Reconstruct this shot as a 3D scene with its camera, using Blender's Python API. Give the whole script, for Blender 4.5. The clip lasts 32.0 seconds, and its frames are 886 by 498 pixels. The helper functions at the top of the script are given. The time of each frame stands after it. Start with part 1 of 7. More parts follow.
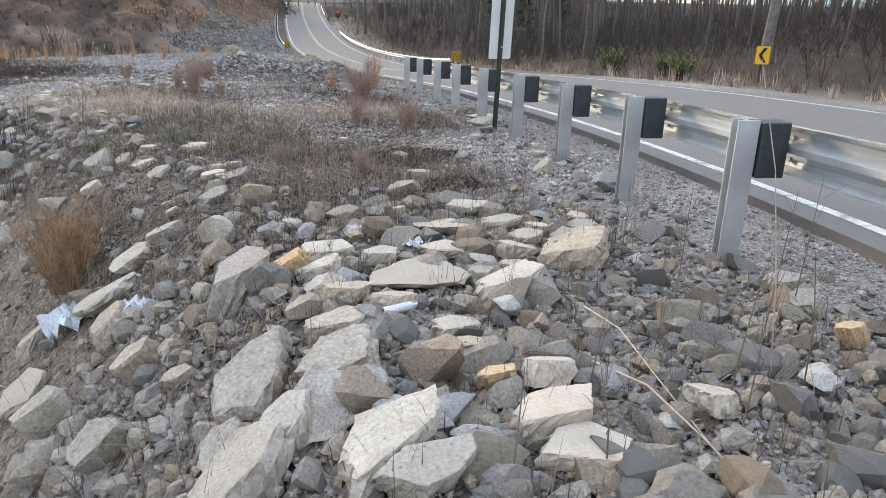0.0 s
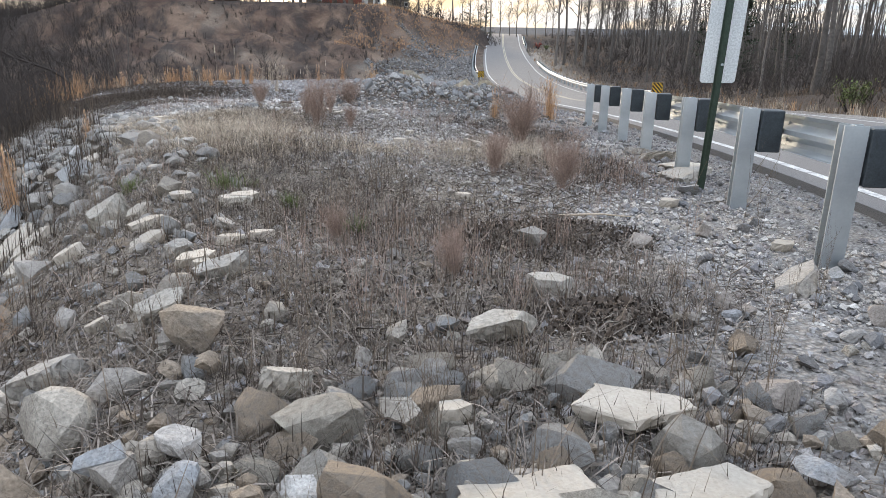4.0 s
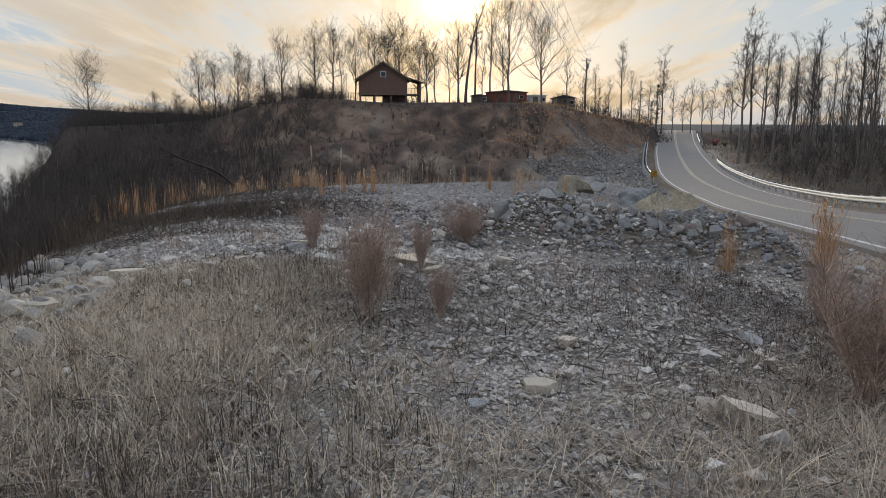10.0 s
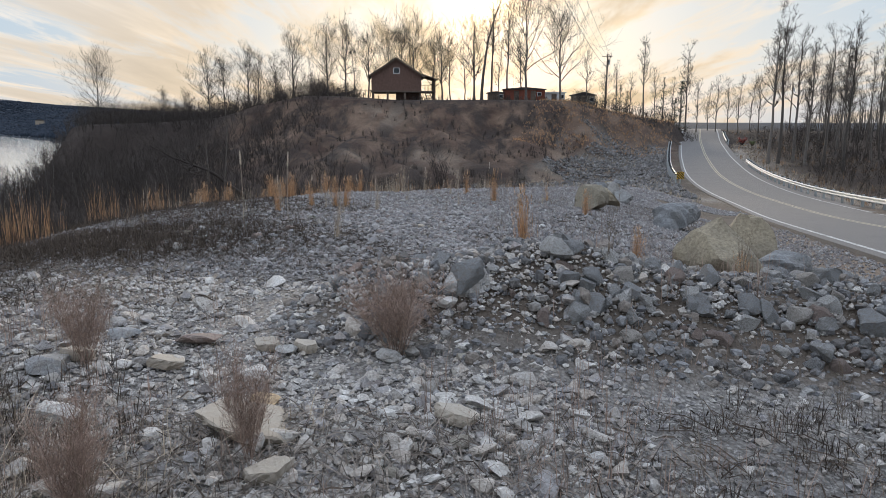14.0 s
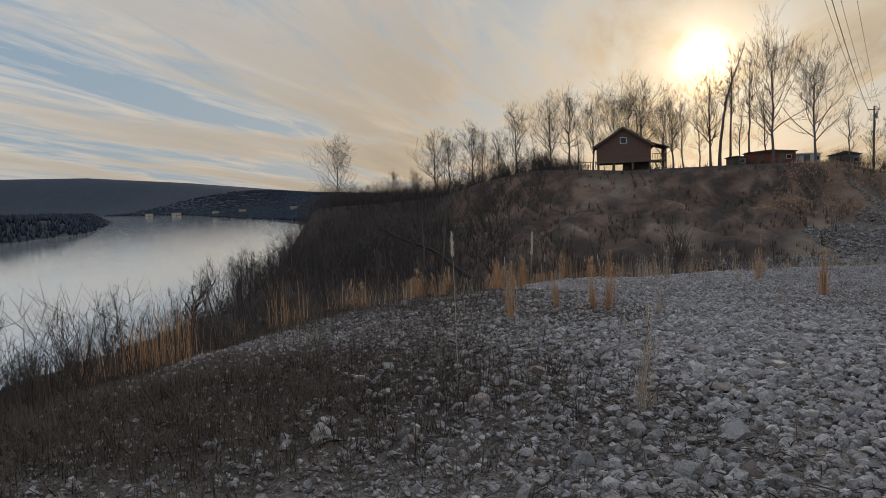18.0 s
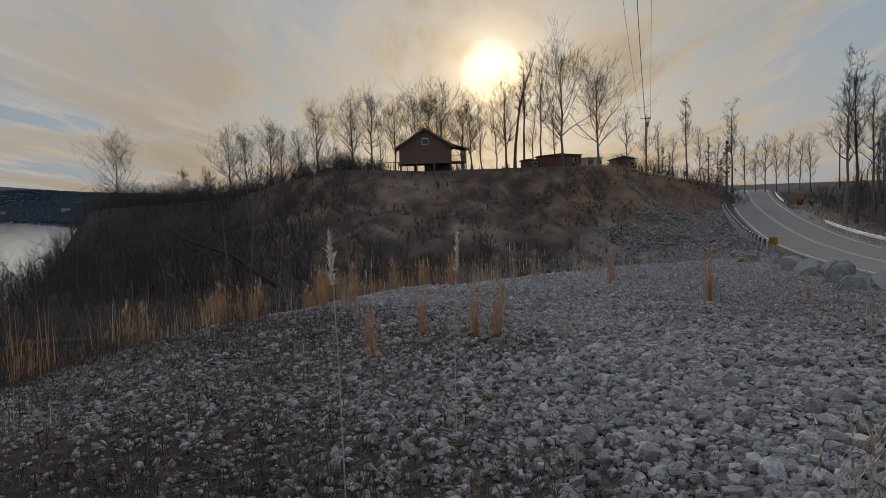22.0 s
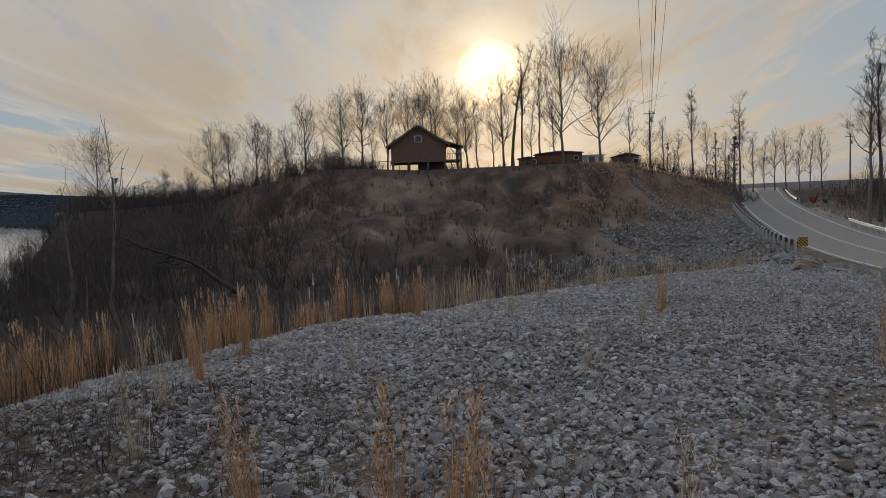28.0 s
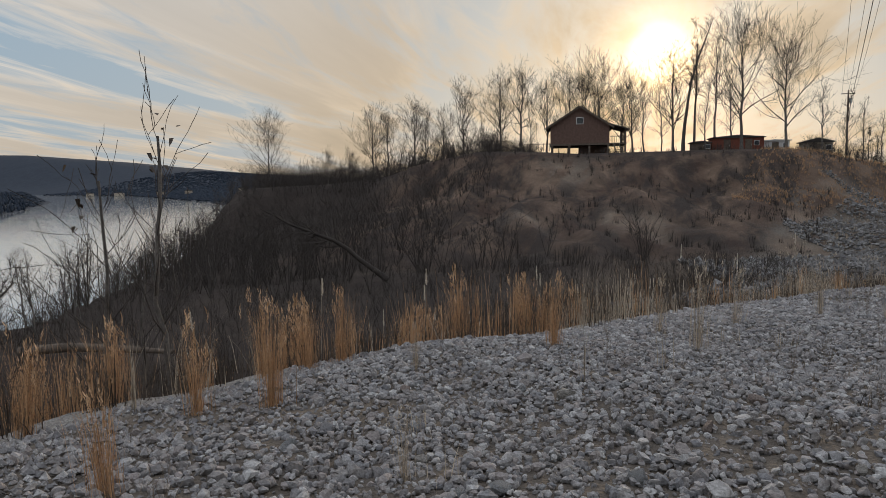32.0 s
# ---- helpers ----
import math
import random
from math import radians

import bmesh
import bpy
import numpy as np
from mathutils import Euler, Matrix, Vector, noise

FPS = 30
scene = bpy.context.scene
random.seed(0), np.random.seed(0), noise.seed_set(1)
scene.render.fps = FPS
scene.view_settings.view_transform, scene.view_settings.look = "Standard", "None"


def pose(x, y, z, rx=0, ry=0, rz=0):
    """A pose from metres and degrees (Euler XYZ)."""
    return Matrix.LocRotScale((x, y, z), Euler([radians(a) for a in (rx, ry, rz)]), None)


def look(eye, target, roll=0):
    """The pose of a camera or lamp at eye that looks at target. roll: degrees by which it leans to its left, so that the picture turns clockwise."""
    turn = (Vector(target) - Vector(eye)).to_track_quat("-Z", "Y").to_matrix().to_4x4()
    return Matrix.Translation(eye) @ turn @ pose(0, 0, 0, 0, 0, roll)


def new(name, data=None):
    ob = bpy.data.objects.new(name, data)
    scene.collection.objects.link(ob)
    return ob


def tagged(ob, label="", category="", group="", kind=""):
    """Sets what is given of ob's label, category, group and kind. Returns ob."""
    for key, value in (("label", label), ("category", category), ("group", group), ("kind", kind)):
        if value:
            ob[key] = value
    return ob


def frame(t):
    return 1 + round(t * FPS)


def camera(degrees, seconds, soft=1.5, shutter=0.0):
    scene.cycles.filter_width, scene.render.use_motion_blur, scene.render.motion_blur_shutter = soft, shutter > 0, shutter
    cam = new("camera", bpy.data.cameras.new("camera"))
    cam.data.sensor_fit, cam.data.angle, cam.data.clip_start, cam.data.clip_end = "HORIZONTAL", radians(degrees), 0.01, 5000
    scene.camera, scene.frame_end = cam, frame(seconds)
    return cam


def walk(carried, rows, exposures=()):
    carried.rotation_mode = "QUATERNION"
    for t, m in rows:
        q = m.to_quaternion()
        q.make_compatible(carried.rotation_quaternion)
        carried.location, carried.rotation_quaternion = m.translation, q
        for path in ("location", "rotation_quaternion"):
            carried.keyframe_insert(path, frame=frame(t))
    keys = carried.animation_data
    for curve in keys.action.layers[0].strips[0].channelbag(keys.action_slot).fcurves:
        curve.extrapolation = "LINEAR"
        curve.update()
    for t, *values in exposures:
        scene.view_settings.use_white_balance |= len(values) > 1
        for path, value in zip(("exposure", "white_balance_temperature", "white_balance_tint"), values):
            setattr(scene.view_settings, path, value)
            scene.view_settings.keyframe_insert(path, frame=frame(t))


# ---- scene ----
cam = camera(63.6, 32.0, 0.65)
PATH = [
    (0, (0.0, -0.016, 1.6), (0.963, 1.602, 0.926), 1.3),
    (0.5, (0.269, 0.321, 1.555), (1.153, 2.003, 0.931), 2.0),
    (1, (0.354, 0.656, 1.523), (1.192, 2.373, 0.935), 2.0),
    (1.5, (0.414, 0.993, 1.546), (1.249, 2.719, 0.976), 1.8),
    (2, (0.626, 1.232, 1.421), (1.447, 2.963, 0.845), 1.4),
    (2.5, (0.893, 1.574, 1.317), (1.672, 3.319, 0.727), 0.9),
    (4.5, (2.112, 3.325, 1.201), (2.527, 5.186, 0.596), 1.4),
    (5, (2.174, 3.754, 1.246), (2.535, 5.627, 0.643), 1.4),
    (5.5, (2.254, 4.144, 1.21), (2.558, 6.029, 0.613), 0.6),
    (6, (2.483, 4.661, 1.201), (2.726, 6.56, 0.621), -0.5),
    (6.5, (2.639, 5.223, 1.214), (2.851, 7.132, 0.658), -1.2),
    (7, (2.816, 5.761, 1.163), (3.007, 7.683, 0.643), -1.0),
    (7.5, (2.982, 6.363, 1.138), (3.148, 8.3, 0.671), -0.4),
    (8, (3.082, 6.948, 1.12), (3.215, 8.902, 0.714), -0.0),
    (8.5, (3.181, 7.496, 1.136), (3.27, 9.463, 0.785), 0.6),
    (9, (3.204, 8.036, 1.108), (3.261, 10.009, 0.782), 0.8),
    (9.5, (3.273, 8.62, 1.039), (3.32, 10.591, 0.706), 0.5),
    (10, (3.28, 9.169, 1.024), (3.348, 11.136, 0.668), 0.2),
    (10.5, (3.307, 9.699, 1.01), (3.408, 11.663, 0.645), -0.1),
    (11, (3.41, 10.211, 1.053), (3.54, 12.174, 0.693), -0.0),
    (11.5, (3.46, 10.74, 1.046), (3.594, 12.706, 0.703), 0.1),
    (12, (3.616, 11.256, 1.001), (3.74, 13.224, 0.667), 0.1),
    (12.5, (3.741, 11.711, 0.998), (3.846, 13.679, 0.654), -0.3),
    (13, (3.876, 12.143, 1.003), (3.966, 14.107, 0.639), -0.7),
    (13.5, (4.028, 12.649, 0.983), (4.096, 14.612, 0.608), -0.6),
    (14, (4.07, 13.167, 0.987), (4.087, 15.134, 0.626), 0.2),
    (14.5, (4.15, 13.643, 0.952), (4.071, 15.616, 0.634), 1.3),
    (15, (4.19, 14.161, 0.931), (3.977, 16.133, 0.669), 2.2),
    (15.5, (4.15, 14.661, 0.918), (3.801, 16.619, 0.707), 2.5),
    (17.5, (3.004, 17.739, 0.847), (2.41, 19.645, 0.719), -0.9),
    (18, (2.778, 18.317, 0.788), (2.193, 20.224, 0.643), -2.1),
    (18.5, (2.558, 18.814, 0.743), (1.996, 20.726, 0.579), -2.6),
    (19, (2.301, 19.164, 0.727), (1.777, 21.087, 0.553), -2.7),
    (19.5, (2.111, 19.57, 0.707), (1.649, 21.508, 0.533), -2.2),
    (20, (1.996, 19.935, 0.709), (1.599, 21.887, 0.535), -1.7),
    (20.5, (1.844, 20.32, 0.677), (1.53, 22.287, 0.496), -1.2),
    (21, (1.725, 20.711, 0.624), (1.492, 22.689, 0.446), -1.3),
    (21.5, (1.632, 21.058, 0.65), (1.486, 23.046, 0.481), -1.5),
    (22, (1.552, 21.388, 0.629), (1.516, 23.381, 0.469), -1.9),
    (22.5, (1.555, 21.873, 0.58), (1.651, 23.864, 0.417), -2.3),
    (23, (1.591, 22.284, 0.523), (1.832, 24.261, 0.337), -2.7),
    (23.5, (1.668, 22.774, 0.476), (2.022, 24.73, 0.251), -3.2),
    (24, (1.811, 23.236, 0.45), (2.224, 25.175, 0.184), -3.1),
    (24.5, (1.886, 23.793, 0.371), (2.297, 25.728, 0.073), -2.4),
    (25, (1.944, 24.314, 0.341), (2.302, 26.257, 0.035), -1.4),
    (25.5, (2.06, 24.791, 0.339), (2.344, 26.75, 0.054), -0.5),
    (26, (2.111, 25.316, 0.318), (2.31, 27.289, 0.059), -0.1),
    (26.5, (2.22, 25.743, 0.313), (2.329, 27.725, 0.072), -0.4),
    (28.5, (1.92, 27.49, 0.305), (1.881, 29.485, 0.178), -2.5),
    (29, (1.871, 27.921, 0.287), (1.869, 29.918, 0.174), -2.3),
    (29.5, (1.942, 28.413, 0.247), (1.966, 30.408, 0.108), -2.0),
    (30, (2.009, 28.878, 0.192), (2.002, 30.87, 0.014), -1.9),
    (30.5, (2.06, 29.314, 0.2), (1.963, 31.3, -0.009), -1.7),
    (31, (2.068, 29.723, 0.21), (1.846, 31.698, -0.015), -1.2),
    (31.5, (2.05, 30.102, 0.165), (1.698, 32.059, -0.052), -1.0),
    (32, (2.015, 30.46, 0.165), (1.551, 32.397, -0.021), -0.9),
]
walk(cam, [(t, look(eye, target, roll)) for t, eye, target, roll in PATH],
     [(0, 1.0, 6200, 10), (1.2, 0.88, 6200, 10), (2.2, 0.85, 6200, 10), (6, 1.25, 6150, 10), (8, 0.8, 6170, 10), (9, 0.08, 6320, 10), (12, 0.02, 6120, 10), (13, -0.12, 6100, 10), (14, 0.28, 6120, 10), (15, -0.15, 6270, 10), (15.5, -0.2, 6370, 10), (18, -0.42, 6400, 10), (19, -0.28, 6400, 10), (21, -0.5, 6320, 10), (22.5, -0.72, 6170, 10), (24, -0.45, 6020, 10), (25, -0.12, 6070, 10), (26, -0.03, 6170, 10), (29, -0.68, 6420, 10), (30, -0.6, 6420, 10), (31, -0.3, 6370, 10), (32, -0.22, 6570, 10)])

# ---- world, sun, exposure ----
SUN_AZ, SUN_EL = radians(3.3), radians(9.2)
SUN_DIR = Vector((math.sin(SUN_AZ) * math.cos(SUN_EL), math.cos(SUN_AZ) * math.cos(SUN_EL), math.sin(SUN_EL)))


def link(nt, a, b):
    nt.links.new(a, b)


def math_node(nt, op, a, b=None, clamp=False):
    n = nt.nodes.new("ShaderNodeMath")
    n.operation, n.use_clamp = op, clamp
    for i, v in enumerate((a, b)):
        if v is None:
            continue
        if isinstance(v, (int, float)):
            n.inputs[i].default_value = v
        else:
            link(nt, v, n.inputs[i])
    return n.outputs[0]


def mix_rgb(nt, fac, a, b, blend="MIX"):
    n = nt.nodes.new("ShaderNodeMix")
    n.data_type, n.blend_type = "RGBA", blend
    for sock, v in ((n.inputs[0], fac), (n.inputs[6], a), (n.inputs[7], b)):
        if isinstance(v, (int, float)):
            sock.default_value = v
        elif isinstance(v, (tuple, list)):
            sock.default_value = (*v, 1.0) if len(v) == 3 else v
        else:
            link(nt, v, sock)
    return n.outputs[2]


def ramp(nt, fac, stops, interp="LINEAR"):
    n = nt.nodes.new("ShaderNodeValToRGB")
    n.color_ramp.interpolation = interp
    els = n.color_ramp.elements
    while len(els) < len(stops):
        els.new(0.5)
    for e, (p, c) in zip(els, stops):
        e.position = p
        e.color = (c, c, c, 1) if isinstance(c, (int, float)) else (*c, 1)
    link(nt, fac, n.inputs[0])
    return n.outputs[0]


def noise_tex(nt, vec, scale, detail=4.0, rough=0.55, dist=0.0):
    n = nt.nodes.new("ShaderNodeTexNoise")
    n.inputs["Scale"].default_value = scale
    n.inputs["Detail"].default_value = detail
    n.inputs["Roughness"].default_value = rough
    n.inputs["Distortion"].default_value = dist
    if vec is not None:
        link(nt, vec, n.inputs["Vector"])
    return n.outputs[0]


def build_world():
    w = bpy.data.worlds.new("evening_sky")
    scene.world = w
    w.use_nodes = True
    nt = w.node_tree
    nt.nodes.clear()
    out = nt.nodes.new("ShaderNodeOutputWorld")
    bg = nt.nodes.new("ShaderNodeBackground")
    sky = nt.nodes.new("ShaderNodeTexSky")
    sky.sky_type, sky.sun_disc = "NISHITA", False
    sky.sun_elevation, sky.sun_rotation = SUN_EL, SUN_AZ
    sky.altitude, sky.air_density, sky.dust_density, sky.ozone_density = 100, 1.0, 2.0, 1.0
    tc = nt.nodes.new("ShaderNodeTexCoord")
    d = tc.outputs["Generated"]
    sep = nt.nodes.new("ShaderNodeSeparateXYZ")
    link(nt, d, sep.inputs[0])
    # angle from the sun
    dot = nt.nodes.new("ShaderNodeVectorMath")
    dot.operation = "DOT_PRODUCT"
    link(nt, d, dot.inputs[0])
    dot.inputs[1].default_value = SUN_DIR
    cosang = dot.outputs["Value"]
    ang = math_node(nt, "ARCCOSINE", math_node(nt, "MINIMUM", cosang, 0.999999))
    # cloud sheet: direction projected on a flat layer, drawn out in streaks
    zc = math_node(nt, "MAXIMUM", sep.outputs[2], 0.0)
    den = math_node(nt, "ADD", zc, 0.10)
    comb = nt.nodes.new("ShaderNodeCombineXYZ")
    link(nt, math_node(nt, "DIVIDE", sep.outputs[0], den), comb.inputs[0])
    link(nt, math_node(nt, "DIVIDE", sep.outputs[1], den), comb.inputs[1])
    mp = nt.nodes.new("ShaderNodeMapping")
    mp.inputs["Rotation"].default_value = (0, 0, radians(-7))
    mp.inputs["Scale"].default_value = (1.15, 0.24, 1)
    link(nt, comb.outputs[0], mp.inputs[0])
    c1 = noise_tex(nt, mp.outputs[0], 0.95, 7, 0.56, 0.5)
    c2 = noise_tex(nt, mp.outputs[0], 3.4, 7, 0.62, 0.7)
    cl = math_node(nt, "ADD", math_node(nt, "MULTIPLY", c1, 0.62), math_node(nt, "MULTIPLY", c2, 0.38))
    cl = math_node(nt, "SUBTRACT", cl, ramp(nt, sep.outputs[0], [(0.15, 0.0), (0.42, 0.03)]))
    cover = ramp(nt, cl, [(0.44, 0.0), (0.545, 1.0)])
    # cloud colour: pale cream grey, golden towards the sun and low down
    near = ramp(nt, ang, [(0.0, 1.0), (0.22, 0.75), (0.6, 0.22), (1.0, 0.0)])
    low = ramp(nt, zc, [(0.0, 1.0), (0.10, 0.75), (0.3, 0.1), (1.0, 0.0)])
    warm = math_node(nt, "ADD", math_node(nt, "MULTIPLY", near, 0.62), math_node(nt, "MULTIPLY", low, 0.52), True)
    ccol = mix_rgb(nt, warm, (0.92, 0.90, 0.87), (0.84, 0.595, 0.315))
    shade = ramp(nt, c1, [(0.36, 1.14), (0.48, 1.0), (0.57, 0.80), (0.70, 0.70)])
    ccol = mix_rgb(nt, 1.0, ccol, shade, "MULTIPLY")
    clear = mix_rgb(nt, 0.72, mix_rgb(nt, 1.0, sky.outputs[0], (0.060, 0.060, 0.060), "MULTIPLY"), (0.40, 0.59, 0.78))
    clear = mix_rgb(nt, math_node(nt, "MULTIPLY", math_node(nt, "ADD", math_node(nt, "MULTIPLY", low, 0.18), math_node(nt, "MULTIPLY", near, 0.42)), 1.0, True), clear, (0.70, 0.58, 0.43))
    col = mix_rgb(nt, math_node(nt, "MULTIPLY", cover, 0.86), clear, ccol)
    # a pale overcast overhead, out of view, is added to brighten the ground
    high = ramp(nt, zc, [(0.0, 0.0), (0.28, 0.0), (0.62, 0.8), (1.0, 1.0)])
    col = mix_rgb(nt, high, col, (0.92, 1.00, 1.14))
    # the sun's own glow through thin cloud
    disc = ramp(nt, ang, [(0.0, 1.0), (0.028, 0.85), (0.046, 0.30), (0.09, 0.085), (0.16, 0.025), (0.28, 0.0)])
    glow = mix_rgb(nt, 1.0, (2.3, 1.75, 1.05), disc, "MULTIPLY")
    add = mix_rgb(nt, 1.0, col, glow, "ADD")
    link(nt, add, bg.inputs[0])
    bg.inputs[1].default_value = 1.0
    link(nt, bg.outputs[0], out.inputs[0])


build_world()
sun = new("sun", bpy.data.lights.new("sun", "SUN"))
sun.data.energy, sun.data.angle, sun.data.color = 2.2, radians(5), (1.0, 0.80, 0.56)
sun.matrix_world = look(SUN_DIR * 50, (0, 0, 0))


# ---- materials ----
def coords(nt, scale=(1, 1, 1), world=False):
    if world:
        n = nt.nodes.new("ShaderNodeNewGeometry")
        v = n.outputs["Position"]
    else:
        n = nt.nodes.new("ShaderNodeTexCoord")
        v = n.outputs["Object"]
    mp = nt.nodes.new("ShaderNodeMapping")
    mp.inputs["Scale"].default_value = scale
    link(nt, v, mp.inputs[0])
    return mp.outputs[0]


def base_mat(name, rough=0.8, metal=0.0, spec=0.3):
    m = bpy.data.materials.new(name)
    m.use_nodes = True
    nt = m.node_tree
    b = nt.nodes["Principled BSDF"]
    b.inputs["Roughness"].default_value = rough
    b.inputs["Metallic"].default_value = metal
    b.inputs["Specular IOR Level"].default_value = spec
    return m, nt, b


def bump(nt, b, height, strength=0.4, dist=0.02):
    n = nt.nodes.new("ShaderNodeBump")
    n.inputs["Strength"].default_value = strength
    n.inputs["Distance"].default_value = dist
    link(nt, height, n.inputs["Height"])
    link(nt, n.outputs[0], b.inputs["Normal"])


def varied(name, c0, c1, scale=6.0, rough=0.85, metal=0.0, spec=0.3, per="object", spread=0.35, bumps=0.3, fine=60.0, stain=None, world=False, gr=0.3):
    """A surface between two colours, with grain, blotches and a shift from piece to piece."""
    m, nt, b = base_mat(name, rough, metal, spec)
    v = coords(nt, world=world)
    n1 = noise_tex(nt, v, scale, 5, 0.6)
    n2 = noise_tex(nt, v, fine, 3, 0.6)
    f = ramp(nt, n1, [(0.3, 0.0), (0.7, 1.0)])
    col = mix_rgb(nt, f, c0, c1)
    if stain:
        n3 = noise_tex(nt, v, scale * 0.37, 3, 0.5, 0.5)
        col = mix_rgb(nt, ramp(nt, n3, [(0.52, 0.0), (0.66, 0.75)]), col, stain)
    grain = ramp(nt, n2, [(0.25, 1 - gr * 1.2), (0.75, 1 + gr * 0.75)])
    col = mix_rgb(nt, 1.0, col, grain, "MULTIPLY")
    if per == "object":
        r = nt.nodes.new("ShaderNodeObjectInfo").outputs["Random"]
    elif per == "island":
        r = nt.nodes.new("ShaderNodeNewGeometry").outputs["Random Per Island"]
    else:
        r = None
    if r is not None:
        hi = ramp(nt, r, [(0.0, 1 - spread), (1.0, 1 + spread)])
        col = mix_rgb(nt, 1.0, col, hi, "MULTIPLY")
    link(nt, col, b.inputs["Base Color"])
    rr = ramp(nt, n2, [(0.0, max(0, rough - 0.12)), (1.0, min(1, rough + 0.1))])
    link(nt, rr, b.inputs["Roughness"])
    if bumps:
        h = math_node(nt, "ADD", math_node(nt, "MULTIPLY", n1, 0.6), math_node(nt, "MULTIPLY", n2, 0.4))
        bump(nt, b, h, bumps, 0.015)
    return m


def stone_mat(name, cols, stain, per="island", scale=7.0, fine=70.0, pits=0.55, mottle=1.0):
    """Broken stone: each piece takes one of four tones, with pits and dusty stains."""
    m, nt, b = base_mat(name, 0.9, 0, 0.25)
    v = coords(nt)
    if per == "island":
        r = nt.nodes.new("ShaderNodeNewGeometry").outputs["Random Per Island"]
    else:
        r = nt.nodes.new("ShaderNodeObjectInfo").outputs["Random"]
    tone = ramp(nt, r, [(i / len(cols), c) for i, c in enumerate(cols)], "CONSTANT")
    n1 = noise_tex(nt, v, scale, 6, 0.62, 0.3)
    n2 = noise_tex(nt, v, fine, 3, 0.6)
    vo = nt.nodes.new("ShaderNodeTexVoronoi")
    vo.inputs["Scale"].default_value = fine * 0.45
    link(nt, v, vo.inputs["Vector"])
    col = mix_rgb(nt, ramp(nt, n1, [(0.42, 0.0), (0.68, 0.8)]), tone, stain)
    col = mix_rgb(nt, 1.0, col, ramp(nt, n2, [(0.25, 1 - 0.4 * mottle), (0.75, 1 + 0.25 * mottle)]), "MULTIPLY")
    col = mix_rgb(nt, 1.0, col, ramp(nt, vo.outputs[0], [(0.0, pits), (0.22, 1.0)]), "MULTIPLY")
    link(nt, col, b.inputs["Base Color"])
    h = math_node(nt, "ADD", math_node(nt, "MULTIPLY", n1, 0.7), math_node(nt, "MULTIPLY", n2, 0.4))
    bump(nt, b, h, 0.35 + 0.55 * mottle, 0.025)
    return m


M_GRAVEL = stone_mat("crushed_gravel", [(0.305, 0.294, 0.292), (0.365, 0.350, 0.344), (0.242, 0.235, 0.236), (0.44, 0.425, 0.412), (0.315, 0.282, 0.268), (0.20, 0.195, 0.20)], (0.19, 0.165, 0.148), pits=0.7)
M_RIPRAP = stone_mat("riprap_stone", [(0.36, 0.36, 0.355), (0.30, 0.305, 0.31), (0.46, 0.45, 0.43), (0.27, 0.275, 0.28), (0.41, 0.38, 0.345), (0.26, 0.20, 0.175)], (0.23, 0.205, 0.18), "object")
M_LIME = stone_mat("tan_limestone", [(0.41, 0.35, 0.275), (0.36, 0.33, 0.285), (0.45, 0.405, 0.345), (0.31, 0.29, 0.262)], (0.265, 0.22, 0.168), "object", 3.5, 45)
M_CONC = stone_mat("broken_concrete", [(0.42, 0.385, 0.33), (0.36, 0.335, 0.295), (0.46, 0.425, 0.365), (0.33, 0.31, 0.275)], (0.27, 0.23, 0.185), "object", 2.4, 55, 0.5, 0.7)
M_ORANGE = stone_mat("iron_stained_stone", [(0.46, 0.31, 0.17), (0.50, 0.37, 0.23)], (0.34, 0.24, 0.15), "object", 4, 50)
M_BOULDER = stone_mat("shot_boulder", [(0.27, 0.27, 0.265), (0.31, 0.30, 0.28), (0.23, 0.235, 0.24)], (0.17, 0.162, 0.15), "object", 2.0, 30)
M_BOULDER_TAN = stone_mat("tan_boulder", [(0.31, 0.265, 0.19), (0.27, 0.24, 0.185)], (0.19, 0.165, 0.13), "object", 1.6, 26)
M_PALE = stone_mat("pale_slab_stone", [(0.45, 0.40, 0.335), (0.385, 0.345, 0.29)], (0.32, 0.27, 0.21), "object", 3, 60, 0.8, 0.35)
M_CHIPS = stone_mat("pale_chips", [(0.56, 0.53, 0.49), (0.64, 0.61, 0.57), (0.43, 0.41, 0.385), (0.50, 0.45, 0.395), (0.35, 0.335, 0.33)], (0.36, 0.315, 0.27))
M_BANK = stone_mat("bank_stone", [(0.32, 0.30, 0.27), (0.25, 0.24, 0.225), (0.40, 0.38, 0.345), (0.20, 0.195, 0.187), (0.30, 0.262, 0.217)], (0.20, 0.172, 0.145))
M_GALV = varied("galvanised_steel", (0.38, 0.405, 0.42), (0.51, 0.535, 0.545), 3, 0.46, 0.6, 0.5, "object", 0.08, 0.03, 60, None, False, 0.06)
M_BLOCK = varied("dark_blockout", (0.028, 0.034, 0.04), (0.05, 0.06, 0.065), 8, 0.55, 0, 0.4, "object", 0.15, 0.1, 90)
M_STEELDARK = varied("green_steel_post", (0.03, 0.05, 0.035), (0.05, 0.07, 0.05), 12, 0.5, 0.3, 0.4, None, 0, 0.1)
M_SIGNBACK = varied("sign_sheet", (0.62, 0.64, 0.64), (0.72, 0.73, 0.72), 3, 0.4, 0.2, 0.5, None, 0, 0.03)
M_YELLOW = varied("yellow_sheeting", (0.75, 0.42, 0.02), (0.82, 0.50, 0.03), 4, 0.45, 0, 0.4, None, 0, 0.02)
